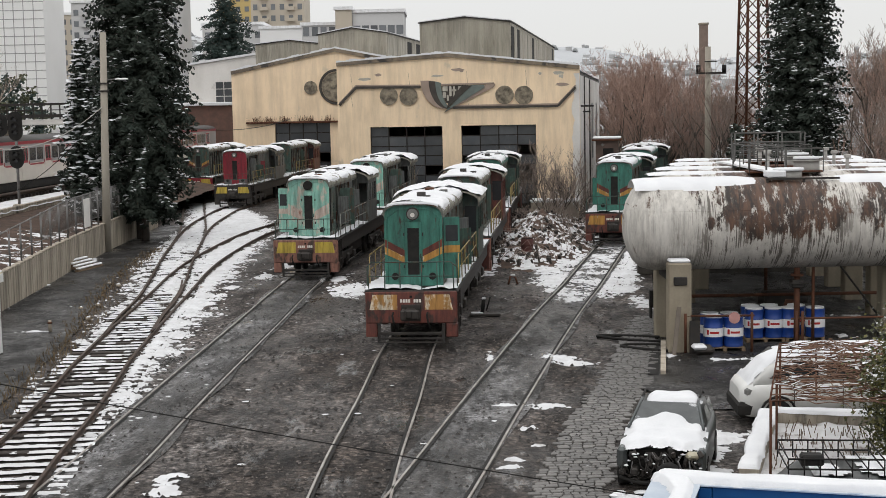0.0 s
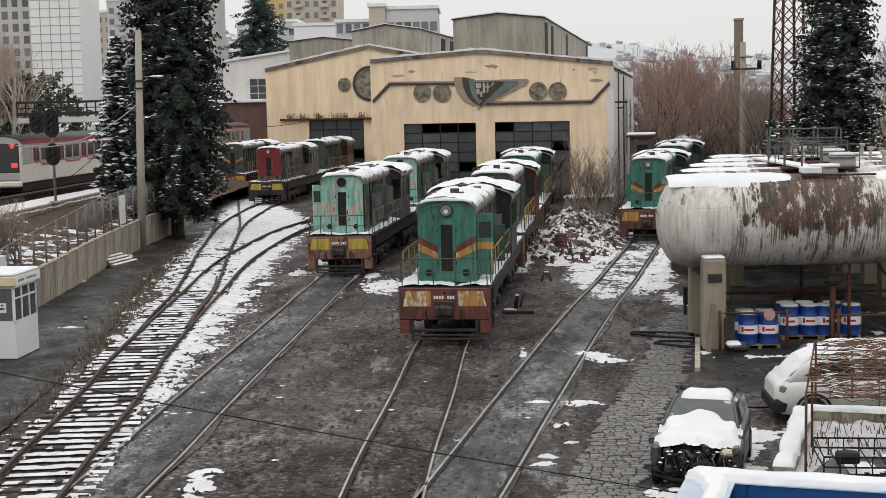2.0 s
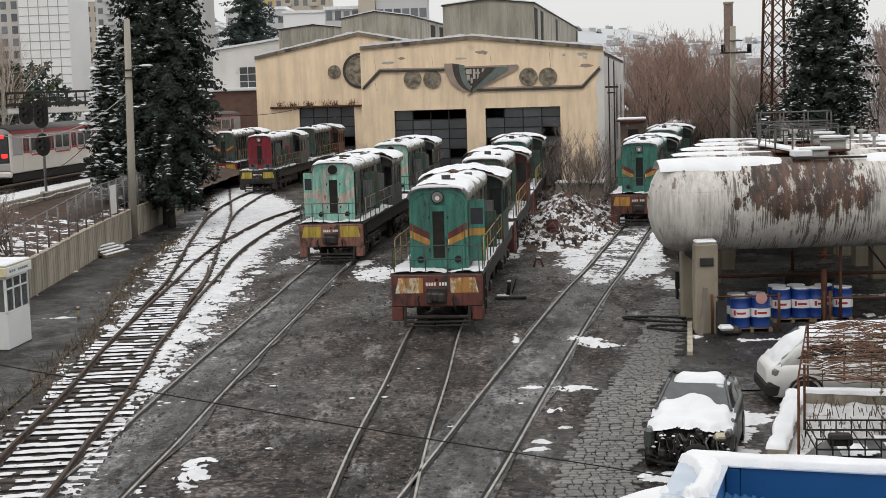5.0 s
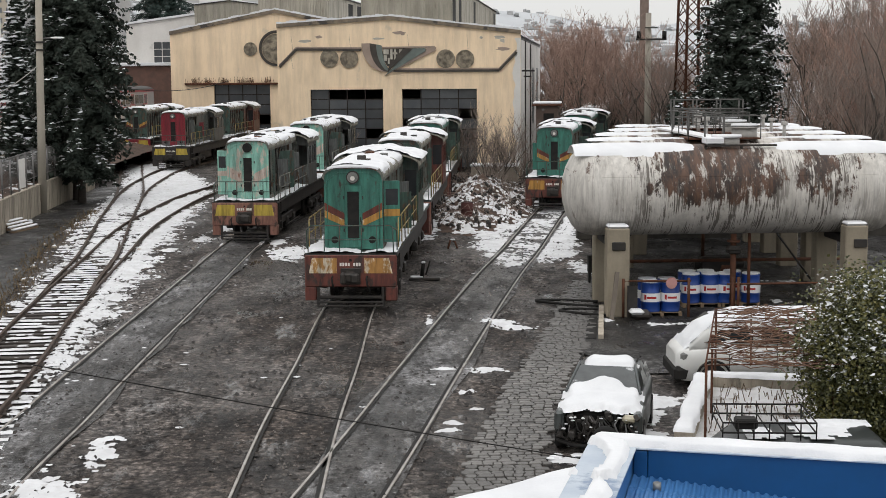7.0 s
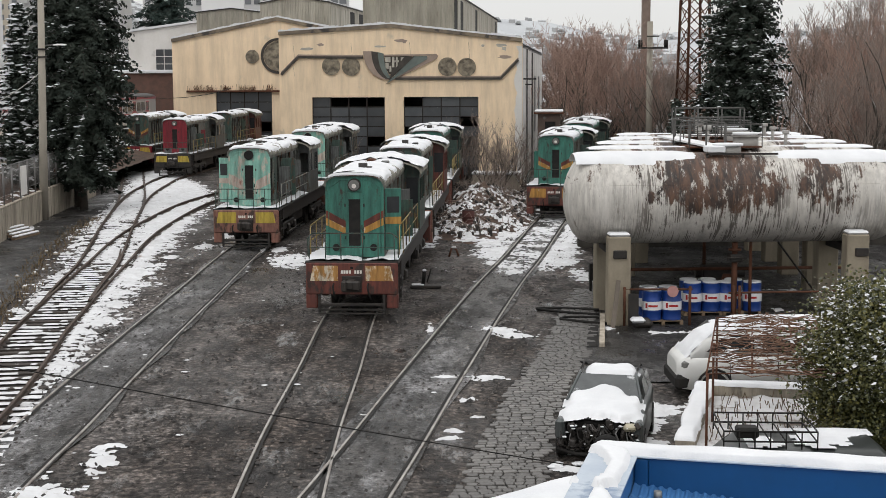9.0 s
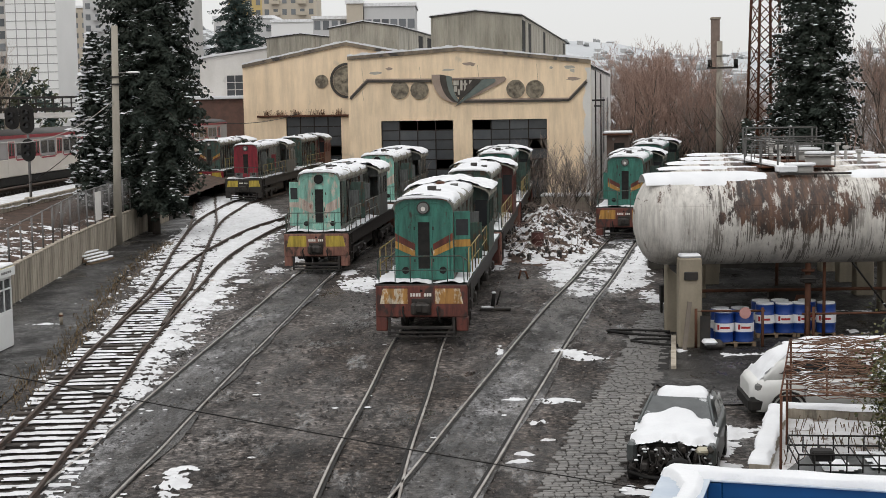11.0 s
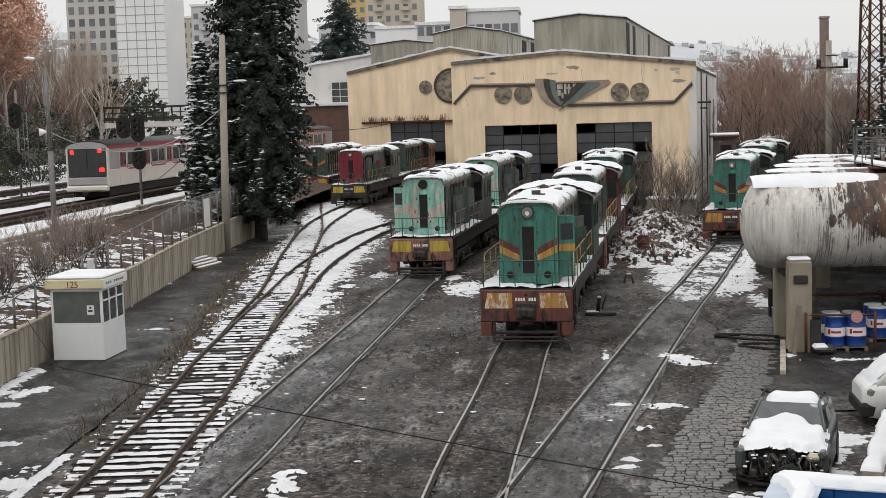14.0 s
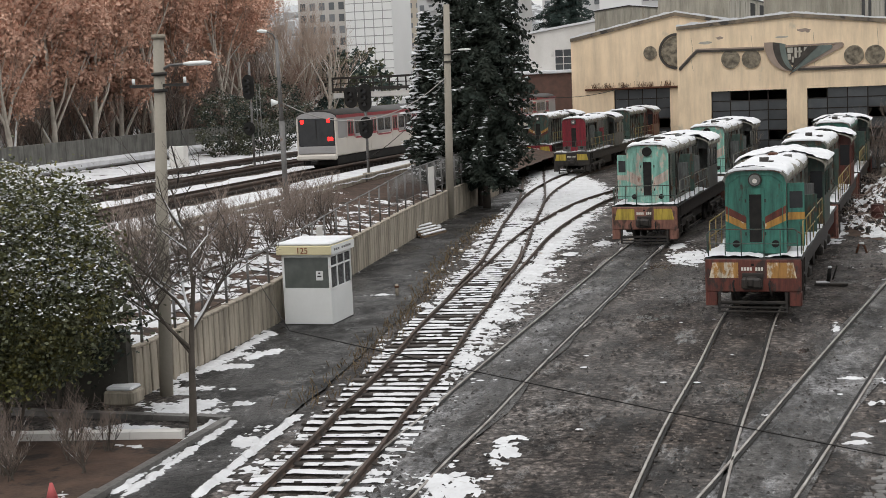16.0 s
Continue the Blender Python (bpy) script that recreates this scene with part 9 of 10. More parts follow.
tower(-104.6, -92.8, 330, 75, M_TOWER, 5, 2.0, "white panel tower block with a blank gridded gable", blank=True)
tower(-117.2, -104.7, 331, 72, M_TOWERSIDE, 5, 2.9, "beige side of the tower block with dark windows", win=(0.55, 0.62))
tower(-102.5, -89.0, 392, 38.5, M_FARGREY, 5, 3.1, "pale apartment block with rows of windows", balcony=True)
tower(-121, -111, 430, 38.0, M_FARCREAM, 4, 3.1, "distant cream apartment block among others")
tower(-71, -60, 450, 70, M_FARYELLOW, 4, 3.2, "yellow apartment tower with small balconies", balcony=True)
tower(-53.4, -38.2, 400, 70, M_FARCREAM, 6, 3.2, "cream apartment tower with balconies", balcony=True)
tower(-29.5, -22.0, 302, 25.6, M_FARGREY, 4, 3.2, "grey unfinished concrete block", win=(0.7, 0.6))
tower(-22.0, -18.5, 299, 28.6, M_FARCREAM, 1, 5, "stair tower of a concrete block", win=(0.25, 0.3))
tower(-18.4, -7.4, 300, 28.0, M_FARGREY, 6, 3.2, "grey concrete apartment block with open floors", win=(0.8, 0.6))
tower(-59, -44, 350, 29, M_FARGREY, 6, 3.1, "low grey apartment block")
tower(-44, -30, 345, 27.6, M_TOWER, 5, 3.1, "white low block among cedars")
tower(-88, -72, 390, 40, M_FARGREY, 6, 3.1, "grey apartment block behind the spruce")
redroof = thing("small_house", "small house with a red sheet roof behind the depot", "house", pose(-16.5, 205, 0, 0, 0, 0))
part("wall", Build().box(-3, 3, 0, 6, 0, 16.4), M_FARGREY, redroof)
part("roof", Build().prism([(-3.2, 16.41), (3.2, 16.41), (3.0, 17.6), (-0.5, 17.4)], -0.3, 6), material("red_sheet", (0.5, 0.1, 0.1)), redroof)
over_ = thing("overpass", "dark concrete overpass with railing across the metro line", "bridge", kind="structure")
part("deck", Build().box(-49.5, -33, 150, 158, 6.4, 7.0, 0.1), M_WHITE_WALL, over_)
for k in range(18):
    part("post", Build().box(-49.5 + 0.95 * k, -49.35 + 0.95 * k, 149.84, 149.9, 7.0, 8.5), M_DARKSTEEL, over_)
part("parapet", Build().box(-49.5, -33, 149.8, 149.95, 8.5, 8.75).box(-49.5, -33, 149.8, 149.95, 7.2, 7.55).box(-49.5, -33, 149.8, 149.95, 7.95, 8.05), M_DARKSTEEL, over_)
for x in (-48, -35):
    part("pier", Build().box(x - 0.6, x + 0.6, 151, 157, 0, 6.4, 0.05), M_CONCRETE, over_)

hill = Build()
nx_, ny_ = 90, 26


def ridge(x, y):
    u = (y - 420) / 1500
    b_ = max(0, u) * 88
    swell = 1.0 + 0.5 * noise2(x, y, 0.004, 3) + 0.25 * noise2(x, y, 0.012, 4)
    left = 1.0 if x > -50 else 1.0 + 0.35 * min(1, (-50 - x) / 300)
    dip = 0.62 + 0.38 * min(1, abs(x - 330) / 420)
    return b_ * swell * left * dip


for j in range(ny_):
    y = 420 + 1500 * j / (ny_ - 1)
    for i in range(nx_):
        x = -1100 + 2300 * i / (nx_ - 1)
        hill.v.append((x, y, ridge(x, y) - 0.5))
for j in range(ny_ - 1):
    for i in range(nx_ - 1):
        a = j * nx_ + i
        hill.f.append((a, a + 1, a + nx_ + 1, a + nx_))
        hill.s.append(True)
# distance haze is mixed into the slope's pale bluish base colour
tagged(part("backdrop_hill", hill, material("hazed_snowy_slope", (0.49, 0.505, 0.52), (0.4, 0.415, 0.43), 1.0, scale=0.02, fine=0.3, bump=0, c3=(0.34, 0.35, 0.36), amount3=0.56)), "snowy hillside in the distance, paled with painted haze", "hill", kind="structure")
rh = random.Random(9)
# houses and trees below carry the same haze in their greys
M_FARHOUSE = material("hazed_house_render", (0.46, 0.46, 0.46), (0.38, 0.38, 0.38), 0.9, scale=0.05, fine=1, bump=0)
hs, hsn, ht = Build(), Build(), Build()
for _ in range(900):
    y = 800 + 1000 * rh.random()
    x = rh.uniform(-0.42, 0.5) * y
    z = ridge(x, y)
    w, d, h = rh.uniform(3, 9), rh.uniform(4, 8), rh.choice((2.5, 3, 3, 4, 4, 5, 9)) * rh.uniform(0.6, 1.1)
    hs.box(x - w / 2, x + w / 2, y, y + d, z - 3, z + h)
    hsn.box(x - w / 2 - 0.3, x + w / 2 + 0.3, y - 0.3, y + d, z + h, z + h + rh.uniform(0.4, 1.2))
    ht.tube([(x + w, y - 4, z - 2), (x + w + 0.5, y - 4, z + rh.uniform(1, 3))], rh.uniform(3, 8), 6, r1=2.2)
tagged(part("hillside_houses", hs, M_FARHOUSE), "far hillside houses under snow, greyed with painted haze", "houses", kind="stuff")
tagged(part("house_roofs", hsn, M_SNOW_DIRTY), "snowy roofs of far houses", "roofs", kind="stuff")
tagged(part("hillside_trees", ht, material("hazed_dark_trees", (0.3, 0.31, 0.31), (0.24, 0.25, 0.25), 1.0, scale=0.1, fine=1)), "dark far trees on the hillside, greyed with painted haze", "trees", kind="stuff")

# ---- snow on the ground, rubble, sleepers and paving ----
def track_x(path, y):
    return at_y(path, y)


SNOW_EDGE = [(20, -11.8, -6.0), (26, -11.3, -6.4), (30, -11.05, -7.4), (36, -11.4, -7.8), (44, -12.4, -8.05), (52, -13.3, -8.5), (60, -14.4, -8.8), (70, -16.0, -9.2), (80, -17.0, -9.6), (90, -17.8, -10.2), (100, -19.2, -12.5), (114, -21.5, -16.5)]


def left_snow(x, y, u):
    xa, xb = interp(SNOW_EDGE, y)
    n_ = 0.45 * noise2(x, y, 0.9, 1) + 0.45 * noise2(x * 0.6, y, 2.7, 6) + 0.55 * noise2(x * 0.6, y, 6, 9) + 0.5 * noise2(x * 0.7, y, 12, 3)
    e = min(1.0, (x - xa) / 1.7, (xb - x) / 1.5)
    xc = track_x(TRACK_LEFT, y)
    d = abs(x - xc)
    cover = 0.17
    right = x > xc + 0.9
    if y < 34:
        cover -= 0.16
    if right and 30 < y < 55:
        cover += 0.2
    if d < 0.72:
        f = min(1, max(0, (y - 44) / 14))
        cover = -0.9 + 0.95 * f
        n_ += 0.22 * f * math.cos(2 * math.pi * y / 0.55)
    for path in (TRACK_LEFT, TRACK_BRANCH, TRACK_RED):
        if path[0][1] - 1 < y < path[-1][1]:
            if abs(abs(x - track_x(path, y)) - 0.8) < 0.13:
                cover -= 0.45
    n_ += 0.3 * noise2(x, y, 24, 5)
    return 0.06 * max(-0.9, min(1.0, 2.4 * (n_ + cover - 0.17 - 0.9 * (1 - max(-0.5, e)))))


tagged(part("snow_patches", sheet(lambda y: interp(SNOW_EDGE, y)[0] - 0.3, lambda y: interp(SNOW_EDGE, y)[1] + 0.3, 20, 60, 110, 900, left_snow, lambda x, y: 0.03), M_GROUNDSNOW), "patchy snow along the left track", "snow", kind="stuff")
tagged(part("snow_patches", sheet(lambda y: interp(SNOW_EDGE, y)[0] - 0.3, lambda y: interp(SNOW_EDGE, y)[1] + 0.3, 60, 114, 100, 600, left_snow, lambda x, y: 0.03), M_GROUNDSNOW), "trodden snow between the sidings", "snow", kind="stuff")

PATCH_EDGE = [(52, 4.6, 6.6), (55, 3.6, 8.0), (58, 3.2, 8.8), (63, 3.6, 9.4), (70, 5.6, 10.4), (78, 8.0, 12.0)]


def right_snow(x, y, u):
    n_ = 0.5 * noise2(x, y, 0.7, 21) + 0.35 * noise2(x, y, 2.3, 26) + 0.5 * noise2(x, y, 5, 29) + 0.45 * noise2(x, y, 11, 2)
    e = min(1.0, u / 0.15, (1 - u) / 0.15, (y - 51.5) / 2.5)
    c = -0.13
    if abs(abs(x - track_x(TRACK_RIGHT, y)) - 0.8) < 0.14:
        c -= 0.5
    return 0.05 * max(-0.9, min(1, 2.4 * (n_ + c - 0.08 - 0.8 * (1 - e))))


tagged(part("snow_patches", sheet(lambda y: interp(PATCH_EDGE, y)[0], lambda y: interp(PATCH_EDGE, y)[1], 51.5, 78, 100, 400, right_snow, lambda x, y: 0.04), M_GROUNDSNOW), "trampled snow round the stored row of locomotives", "snow", kind="stuff")


def blob(x0, y0, rx, ry, seed, cover=0.0, base=0.035, thick=0.05):
    def f(x, y, u):
        q = math.hypot((x - x0) / rx, (y - y0) / ry)
        n_ = 0.55 * noise2(x, y, 1.6, seed) + 0.5 * noise2(x * 0.7, y, 4.5, seed + 3) + 0.5 * noise2(x * 0.7, y, 11, seed) + 0.4 * noise2(x, y, 25, seed)
        return thick * max(-0.9, min(1.0, 2.2 * (n_ + cover + 0.27 - q)))
    nx = max(10, int(2.6 * rx / 0.06))
    ny = max(10, int(2.6 * ry / 0.06))
    return sheet(lambda y: x0 - 1.3 * rx, lambda y: x0 + 1.3 * rx, y0 - 1.3 * ry, y0 + 1.3 * ry, nx, ny, f, lambda x, y: base)


small = Build()
for k, (x, y, rx, ry) in enumerate(((1.5, 33.9, 0.5, 0.3), (2.5, 33.8, 0.6, 0.35), (1.95, 31.4, 0.3, 0.14), (1.95, 29.8, 0.32, 0.13), (1.4, 28.6, 0.3, 0.12), (1.25, 28.0, 0.25, 0.12), (3.3, 40.3, 0.7, 0.7), (3.8, 39.4, 0.6, 0.4), (1.35, 40.6, 0.16, 0.9), (8.3, 39.5, 1.5, 0.3), (6.6, 40.2, 0.3, 0.4), (12.6, 43.2, 0.8, 0.7), (12.2, 46.6, 2.0, 0.35), (13.8, 47.4, 1.0, 0.4), (5.95, 30.2, 0.9, 0.9), (5.6, 28.9, 0.5, 0.9), (5.4, 27.3, 0.4, 0.6), (3.5, 25.6, 0.6, 0.35), (-3.9, 57.0, 0.9, 2.6), (-4.6, 60.5, 0.5, 1.5), (-13.9, 47.1, 1.6, 0.25), (-15.7, 33.5, 1.0, 1.6), (-15.0, 36.2, 0.8, 0.9), (-15.9, 39.2, 0.5, 1.4), (-13.6, 30.1, 1.6, 0.9), (-14.6, 31.9, 1.2, 0.6), (-16.4, 44.5, 0.4, 2.0), (-16.9, 51, 0.35, 3.5), (-17.4, 58, 0.35, 3.5), (-17.6, 66.5, 0.6, 1.6), (-17.9, 71, 0.5, 1.3), (-12.4, 25.3, 0.3, 2.6), (-12.2, 27.8, 0.3, 1.0), (-13.3, 22.8, 0.9, 0.7), (-14.5, 27.9, 1.6, 0.5), (-11.2, 27.0, 0.4, 2.2), (-9.6, 52.2, 0.5, 1.0), (-8.0, 62, 0.5, 1.6), (-7.6, 66, 0.5, 1.8), (-9.0, 58.2, 0.4, 1.0), (-6.4, 24.2, 1.0, 1.6), (-5.6, 26.9, 0.35, 1.3), (1.7, 62.5, 0.7, 2.2), (2.3, 65.5, 0.9, 1.6), (-5.3, 60.0, 0.15, 1.0), (-6.95, 59.6, 0.12, 0.9), (4.9, 52.5, 0.8, 1.2), (7.6, 51.5, 0.6, 2.0), (7.2, 56.0, 0.8, 2.0), (-14.05, 29.85, 0.8, 0.7), (-12.95, 29.64, 0.7, 0.5), (-14.11, 26.5, 0.7, 0.35), (-13.33, 26.8, 0.7, 0.3), (-13.62, 26.31, 0.8, 0.3), (-13.66, 23.3, 0.9, 0.3))):
    b = blob(x, y, rx, ry, k * 7.1)
    o = len(small.v)
    small.v += b.v
    small.f += [tuple(i + o for i in f) for f in b.f]
    small.s += b.s
rcm_s = random.Random(91)
for (xa, ya), (xb, yb), r_, h_ in (((-12.35, 23.07), (-12.72, 28.68), 0.13, 0.05), ((-12.08, 23.09), (-12.22, 28.72), 0.13, 0.05), ((-10.74, 23.3), (-10.94, 29.12), 0.12, 0.05), ((-15.36, 33.82), (-15.46, 39.6), 0.3, 0.05), ((-15.26, 34.33), (-14.33, 34.89), 0.35, 0.05), ((-14.74, 35.49), (-14.28, 36.95), 0.3, 0.05)):
    steps_ = max(2, int(math.hypot(xb - xa, yb - ya) / 0.3))
    for q in range(steps_):
        u = (q + rcm_s.random()) / steps_
        b = blob(xa + (xb - xa) * u, ya + (yb - ya) * u, r_ * rcm_s.uniform(0.7, 1.3), rcm_s.uniform(0.25, 0.5), q * 3.3 + xa, 0.2, h_)
        o = len(small.v)
        small.v += b.v
        small.f += [tuple(i + o for i in f) for f in b.f]
        small.s += b.s
tagged(part("snow_patches", small, M_GROUNDSNOW), "small melting snow patches on the yard", "snow", kind="stuff")
crumbs = Build()
rcm = random.Random(55)
for _ in range(230):
    y = rcm.uniform(24, 75)
    xa, xb = interp(SNOW_EDGE, y)
    x = rcm.choice((xa, xb)) + rcm.gauss(0, 0.8) if rcm.random() < 0.75 else rcm.uniform(-6, 5)
    s = rcm.uniform(0.03, 0.1)
    g_ = [(x + s * math.cos(a) * rcm.uniform(0.7, 1.5), y + s * math.sin(a), 0.02) for a in (0, 1.2, 2.4, 3.6, 4.9)]
    for i in range(5):
        crumbs.face((g_[i], g_[(i + 1) % 5], (x, y, 0.022 + s * 0.2)), True)
tagged(part("snow_crumbs", crumbs, M_GROUNDSNOW), "scattered crumbs of snow", "snow", kind="stuff")

M_PEBBLE = material("yard_pebbles", (0.2, 0.18, 0.165), (0.07, 0.06, 0.052), 0.7, scale=0.9, fine=6, bump=0.1)
M_CLOD = material("oily_clods", (0.012, 0.01, 0.009), (0.03, 0.025, 0.022), 0.6, scale=1, fine=8, bump=0.1)
for name_, mat_, count_, lo, hi, lab in (("pebbles", M_PEBBLE, 5200, 0.012, 0.036, "small pale stones strewn over the yard"), ("clods", M_CLOD, 4200, 0.02, 0.07, "dark oily clods strewn over the yard")):
    pb = Build()
    for _ in range(count_):
        y = 22 + 48 * rcm.random() ** 1.3
        x = rcm.uniform(-8.6, 1.5 + 0.17 * (y - 22))
        if noise2(x, y, 0.35, 17) + 0.5 * noise2(x, y, 1.1, 5) < rcm.uniform(-0.5, 0.35):
            continue
        e, tw = rcm.uniform(lo, hi), rcm.uniform(0, 1.5)
        ring_ = [(x + e * math.cos(tw + a) * rcm.uniform(0.7, 1.5), y + e * math.sin(tw + a), 0.012) for a in (0, 1.57, 3.14, 4.71)]
        apex = (x, y, 0.03 + e * rcm.uniform(0.35, 0.8))
        for i in range(4):
            pb.face((ring_[i], ring_[(i + 1) % 4], apex))
    tagged(part(name_, pb, mat_), lab, "stones", kind="stuff")

# rubble heap with snow
def heap(x, y):
    e = 1 - math.hypot((x - 5.6 - 0.1 * (y - 80)) / 3.4, (y - 79) / 17)
    return max(-0.1, 1.5 * e) * (0.75 + 0.35 * noise2(x, y, 0.6, 3)) + 0.3 * max(0, e + 0.15) * noise2(x, y, 2.2, 4) + 0.14 * max(0, e + 0.2) * noise2(x, y, 5, 4)


hp = Build()
for j in range(110):
    for i in range(70):
        x, y = 1.2 + 9.0 * i / 69, 61 + 36 * j / 109
        hp.v.append((x, y, heap(x, y) - 0.03))
for j in range(109):
    for i in range(69):
        a = j * 70 + i
        hp.f.append((a, a + 1, a + 71, a + 70))
        hp.s.append(True)
rub = thing("rubble_heap", "heap of dark rubble and branches under snow", "rubble")
part("mound", hp, M_LITTER, rub)
part("snow", sheet(lambda y: 1.4, lambda y: 10, 61.5, 96, 110, 220, lambda x, y, u: 0.1 * max(-0.3, min(1, 2.5 * (0.5 * noise2(x, y, 0.9, 41) + 0.4 * noise2(x, y, 2.6, 44) + 0.45 * noise2(x, y, 6.5, 47) - 0.24))) if heap(x, y) > 0.05 else -0.03, lambda x, y: heap(x, y) + 0.02), M_GROUNDSNOW, rub, "broken snow on the rubble", kind="stuff")
chunks = Build()
stick = Build()
for _ in range(420):
    x, y = rcm.uniform(2.5, 8.8), rcm.uniform(63, 94)
    z = heap(x, y)
    if z < 0.1:
        continue
    s = rcm.uniform(0.04, 0.2)
    m = Matrix.Translation((x, y, z + s * 0.2)) @ Euler((rcm.random() * 3, rcm.random() * 3, rcm.random() * 3)).to_matrix().to_4x4()
    chunks.box(-s, s, -s * 0.6, s * 0.6, -s * 0.4, s * 0.4, s * 0.15, m)
    a = rcm.uniform(0, 6.28)
    stick.tube([(x, y, z), (x + 0.6 * math.cos(a), y + 0.6 * math.sin(a), z + rcm.uniform(0.1, 0.8)), (x + 1.3 * math.cos(a + 0.3), y + 1.3 * math.sin(a + 0.3), z + rcm.uniform(0.0, 0.5))], 0.016, 4, caps=False, r1=0.006)
part("debris", chunks, M_DARKSTEEL, rub, "broken lumps of debris", kind="stuff")
part("branch_litter", stick, M_TWIG, rub, "dead branches in the heap", kind="stuff")
slabw = thing("concrete_block", "snow-topped concrete block on the rubble", "block", pose(7.2, 88, 0.3, 0, 0, -10))
part("block", Build().box(-1.6, 1.4, 0, 1.2, 0, 1.0, 0.05), M_CONCRETE, slabw)
part("snow", Build().box(-1.65, 1.45, -0.05, 1.2, 1.001, 1.2, 0.08), M_SNOW, slabw, kind="stuff")
# leafless litter and weeds at the road's edge
weed = Build()
for _ in range(900):
    y = rcm.uniform(30, 75)
    x = interp(ROAD_EDGE, y)[1] + rcm.gauss(0.1, 0.3)
    a = rcm.uniform(0, 6.28)
    weed.tube([(x, y, 0.02), (x + 0.08 * math.cos(a), y + 0.08 * math.sin(a), rcm.uniform(0.08, 0.25))], 0.012, 3, caps=False)
tagged(part("dry_grass", weed, material("straw", (0.2, 0.15, 0.09), (0.13, 0.095, 0.06), 0.9)), "dry grass along the road edge", "grass", kind="stuff")
for k, (x, y, s) in enumerate(((-13.4, 53.3, 0.11), (-13.9, 52.6, 0.09), (-14.0, 59.3, 0.12), (-14.6, 60.2, 0.09), (-12.9, 49.8, 0.1))):
    rock = thing("stone", "rough stone with a snow cap beside the track", "stone", pose(x, y, 0.02, 0, 0, 70 * k), group="loose stones")
    part("rock", Build().loft([[(s * q * (1 + 0.2 * noise2(i, k, 1.1, 3)) * math.cos(i * 0.785), s * q * math.sin(i * 0.785), z * s) for i in range(8)] for q, z in ((0.9, 0), (1.1, 0.4), (0.9, 0.8), (0.4, 1.0))]), M_CONCRETE, rock)
    part("snow", Build().loft([[(s * q * math.cos(i * 0.785), s * q * math.sin(i * 0.785), z * s) for i in range(8)] for q, z in ((0.8, 0.85), (0.6, 1.1), (0.2, 1.2))]), M_SNOW, rock, kind="stuff")
# snow-topped planks at the foot of the wall
plk = thing("plank_pile", "pile of planks buried in snow at the wall", "planks", pose(-17.4, 66.5, 0, 0, 0, 78))
for k in range(4):
    part("plank", Build().box(-1.4 + 0.2 * k, 1.2, -0.5 + 0.25 * k, -0.3 + 0.25 * k, 0.02 + 0.1 * k, 0.12 + 0.1 * k), M_PALLET, plk)
    part("snow", Build().box(-1.35 + 0.2 * k, 1.15, -0.5 + 0.25 * k, -0.3 + 0.25 * k, 0.121 + 0.1 * k, 0.22 + 0.1 * k, 0.04), M_SNOW, plk, kind="stuff")

# yard surface under the tanks
pav = Build()
EDGE = [(33, 6.2, 12), (36, 5.0, 14), (41, 6.3, 18), (48, 7.3, 20), (60, 9.5, 24)]
for j in range(30):
    y = 33 + 27 * j / 29
    a, c = interp(EDGE, y)
    for k in range(12):
        x = a + (c - a) * k / 11 + (0.15 * noise2(y, k, 0.8, 6) if k == 0 else 0)
        pav.v.append((x, y, 0.024 + 0.01 * noise2(x, y, 0.6, 7)))
for j in range(29):
    for k in range(11):
        a = j * 12 + k
        pav.f.append((a, a + 1, a + 13, a + 12))
        pav.s.append(True)
tagged(part("pavement", pav, M_ASPHALT), "dark wet asphalt under the tanks", "pavement", kind="structure")

# drain gutter and timber edge beside the tank pillar
gut = thing("gutter", "black open gutter with a kerb by the pillar", "gutter", kind="structure")
part("channel", Build().slab([(5.55, 37.5), (5.85, 37.5), (6.65, 42.5), (6.35, 42.5)], 0.025, 0.035), M_DARK, gut)
part("kerb", Build().slab([(5.9, 37.5), (6.05, 37.5), (6.85, 42.5), (6.7, 42.5)], 0, 0.12), M_CONCRETE, gut)

# sleepers of the left track: timber, half under snow
sl_mesh = [Build().box(-1.3 - 0.05 * k, 1.3 + 0.04 * k, -0.12, 0.12, -0.12, 0.02, 0.015).mesh("sleeper", M_SLEEPER) for k in range(4)]
ss = Build()
rsl = random.Random(3)
y = 20.4
k = 0
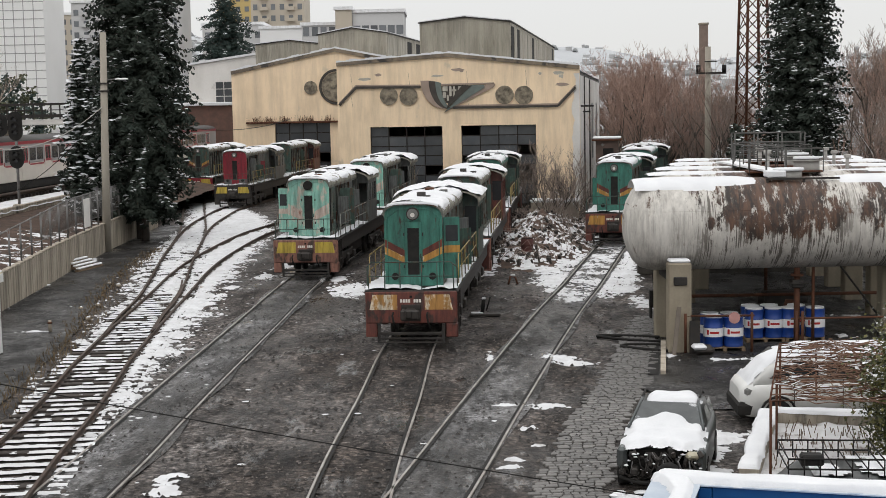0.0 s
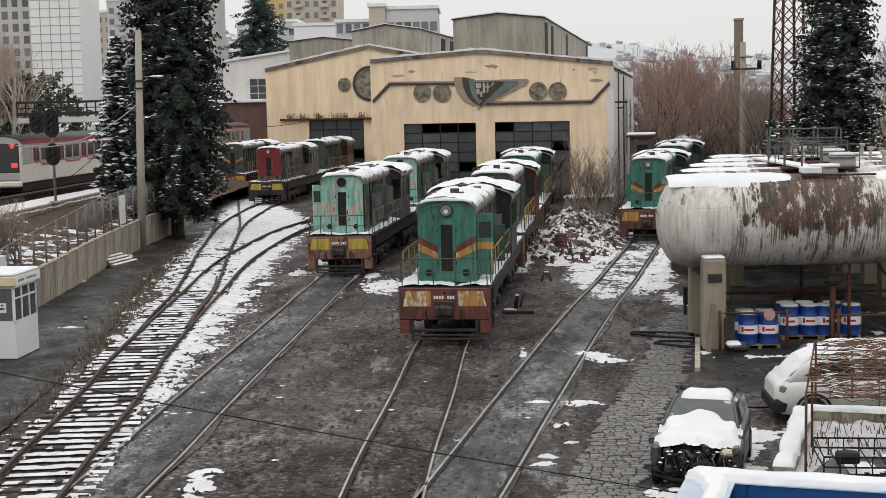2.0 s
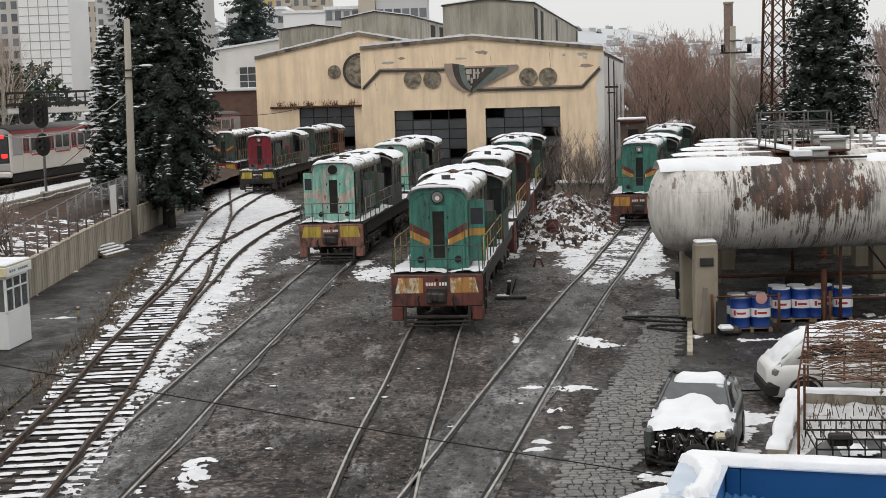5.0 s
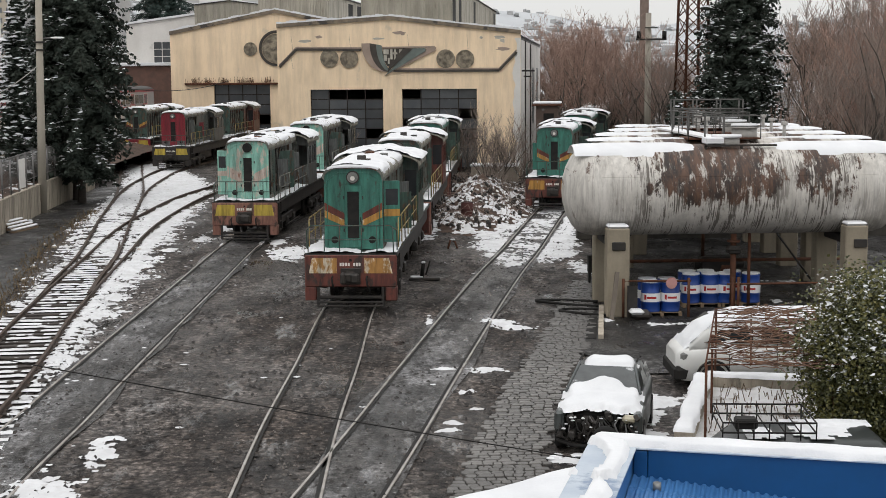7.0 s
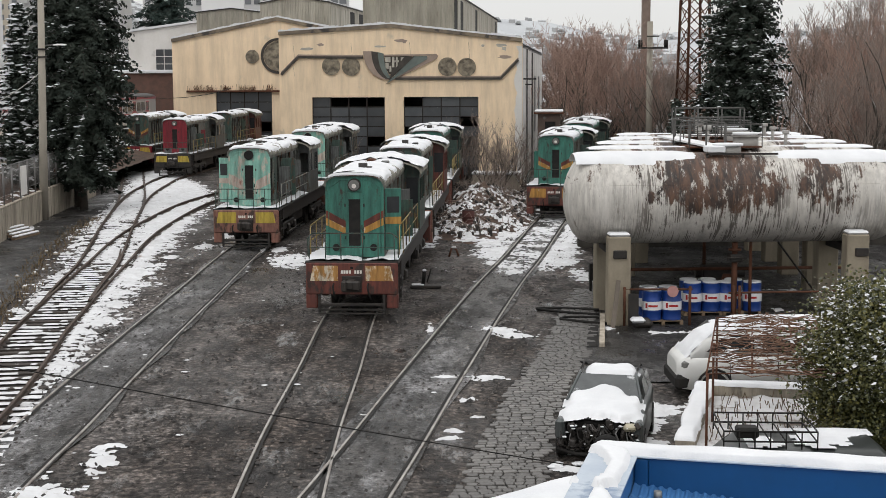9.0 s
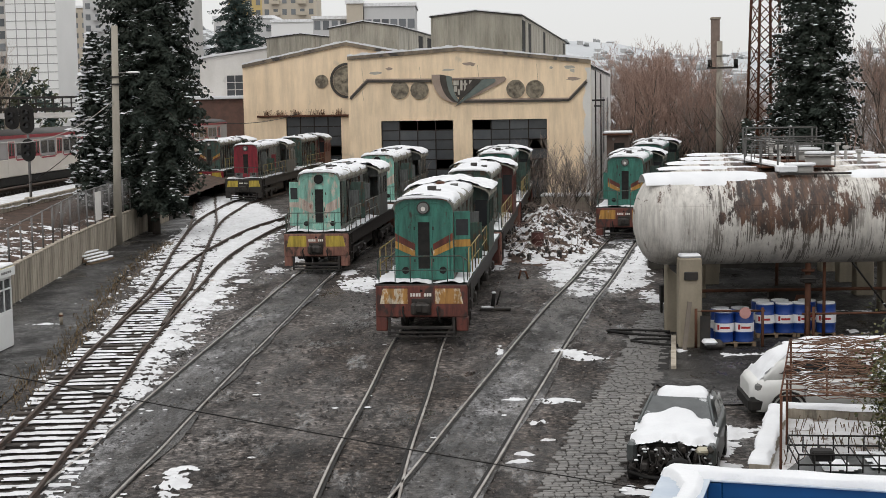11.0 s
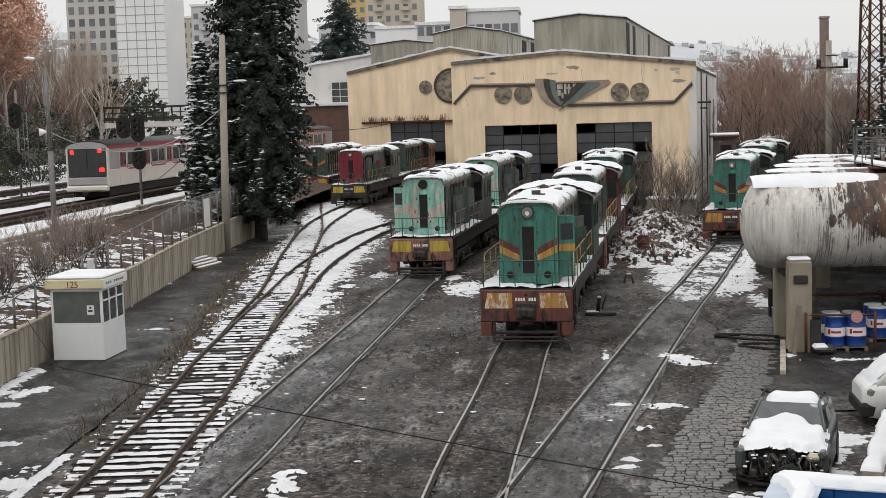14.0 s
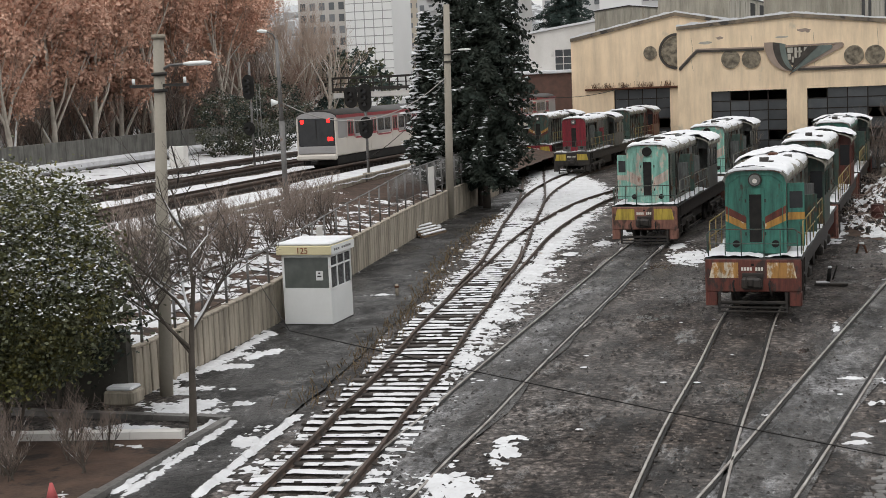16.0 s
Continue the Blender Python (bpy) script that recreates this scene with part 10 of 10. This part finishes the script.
while y < 78:
    x = track_x(TRACK_LEFT, y)
    dx = track_x(TRACK_LEFT, y + 0.5) - track_x(TRACK_LEFT, y - 0.5)
    ang = -math.degrees(math.atan(dx)) + rsl.uniform(-1.5, 1.5)
    m = pose(x + rsl.uniform(-0.05, 0.05), y, 0.02, 0, 0, ang)
    part("sleeper", sl_mesh[k % 4], None, left_track, at=m)
    full = rsl.uniform(-0.34, 0.14)
    o = len(ss.v)
    hh = {}
    for i in range(34):
        for j in range(5):
            u, v = -1.32 + 2.64 * i / 33, -0.17 + 0.34 * j / 4
            w = m @ Vector((u, v, 0))
            d = 0.5 * noise2(u * 1.0, y * 3, 1.0, 2) + 0.45 * noise2(u, y, 4, 3) + 0.25 + full - (0.9 if abs(abs(u) - 0.8) < 0.09 else 0) - 1.1 * (abs(v + 0.03) / 0.14) ** 2 * 0.5
            d = max(-0.3, min(1, 2 * d))
            hh[i, j] = d
            ss.v.append((w.x, w.y, 0.042 + 0.035 * d))
    for i in range(33):
        for j in range(4):
            if max(hh[i, j], hh[i + 1, j], hh[i, j + 1], hh[i + 1, j + 1]) > 0:
                a = o + i * 5 + j
                ss.f.append((a, a + 5, a + 6, a + 1))
                ss.s.append(True)
    y += 0.56 + rsl.uniform(-0.03, 0.03)
    k += 1
part("snow", ss, M_GROUNDSNOW, left_track, "bars of snow on the sleepers", kind="stuff")

# stone-paved strip
paving = thing("stone_paving", "rough stone-paved strip through the yard", "paving", kind="structure")
LEFT_E = [(21, 0.7), (24.5, 1.4), (31.6, 2.88), (36.9, 4.28), (44.3, 5.88), (50, 7.2)]
RIGHT_E = [(21, 2.1), (24.5, 2.75), (31, 3.95), (37.6, 5.55), (40.2, 6.1), (44.3, 6.75), (50, 8.1)]
rp = random.Random(8)
rest = Build()
count, y = 0, 21.0


def line_y(y0, x):
    return y0 + 0.05 * noise2(x, y0, 2.3, 12)


while y < 48:
    step_ = rp.uniform(0.15, 0.22)
    xa, xb = interp(LEFT_E, y)[0] + 0.15 * noise2(y, 0, 1.2, 3), interp(RIGHT_E, y)[0] + 0.15 * noise2(y, 5, 1.2, 3)
    x = xa - rp.uniform(0, 0.2)
    skew = rp.uniform(-0.03, 0.03)
    while x < xb:
        w = rp.uniform(0.15, 0.32)
        g_ = 0.007
        sk2 = rp.uniform(-0.04, 0.04)
        q = [(x + g_, line_y(y, x) + g_), (x + w - g_, line_y(y, x + w) + g_), (x + w - g_ + sk2, line_y(y + step_, x + w) - g_), (x + g_ + skew, line_y(y + step_, x) - g_)]
        skew = sk2
        cx, cy = sum(p[0] for p in q) / 4, sum(p[1] for p in q) / 4
        zt = rp.uniform(0.022, 0.046)
        cut = []
        for (ax, ay), (bx, by) in zip(q, q[1:] + q[:1]):
            f = rp.uniform(0.12, 0.25)
            cut += [(ax + (bx - ax) * f, ay + (by - ay) * f), (bx + (ax - bx) * f * 0.8, by + (ay - by) * f * 0.8)]
        ring = lambda k_, z: [((px - cx) * k_, (py - cy) * k_, z) for px, py in cut]
        st_ = Build().loft([ring(1, -0.03), ring(1, zt - 0.012), ring(0.88, zt)], smooth=False)
        if y > 25.2 and count < 300 and rp.random() < 0.96:
            part("paving_stone", st_, M_STONE, paving, at=Matrix.Translation((cx, cy, 0)))
            count += 1
        else:
            o = len(rest.v)
            rest.v += [(px + cx, py + cy, pz) for px, py, pz in st_.v]
            rest.f += [tuple(i + o for i in f) for f in st_.f]
            rest.s += st_.s
        x += w
    y += step_
part("paving_rest", rest, M_STONE, paving, kind="stuff")
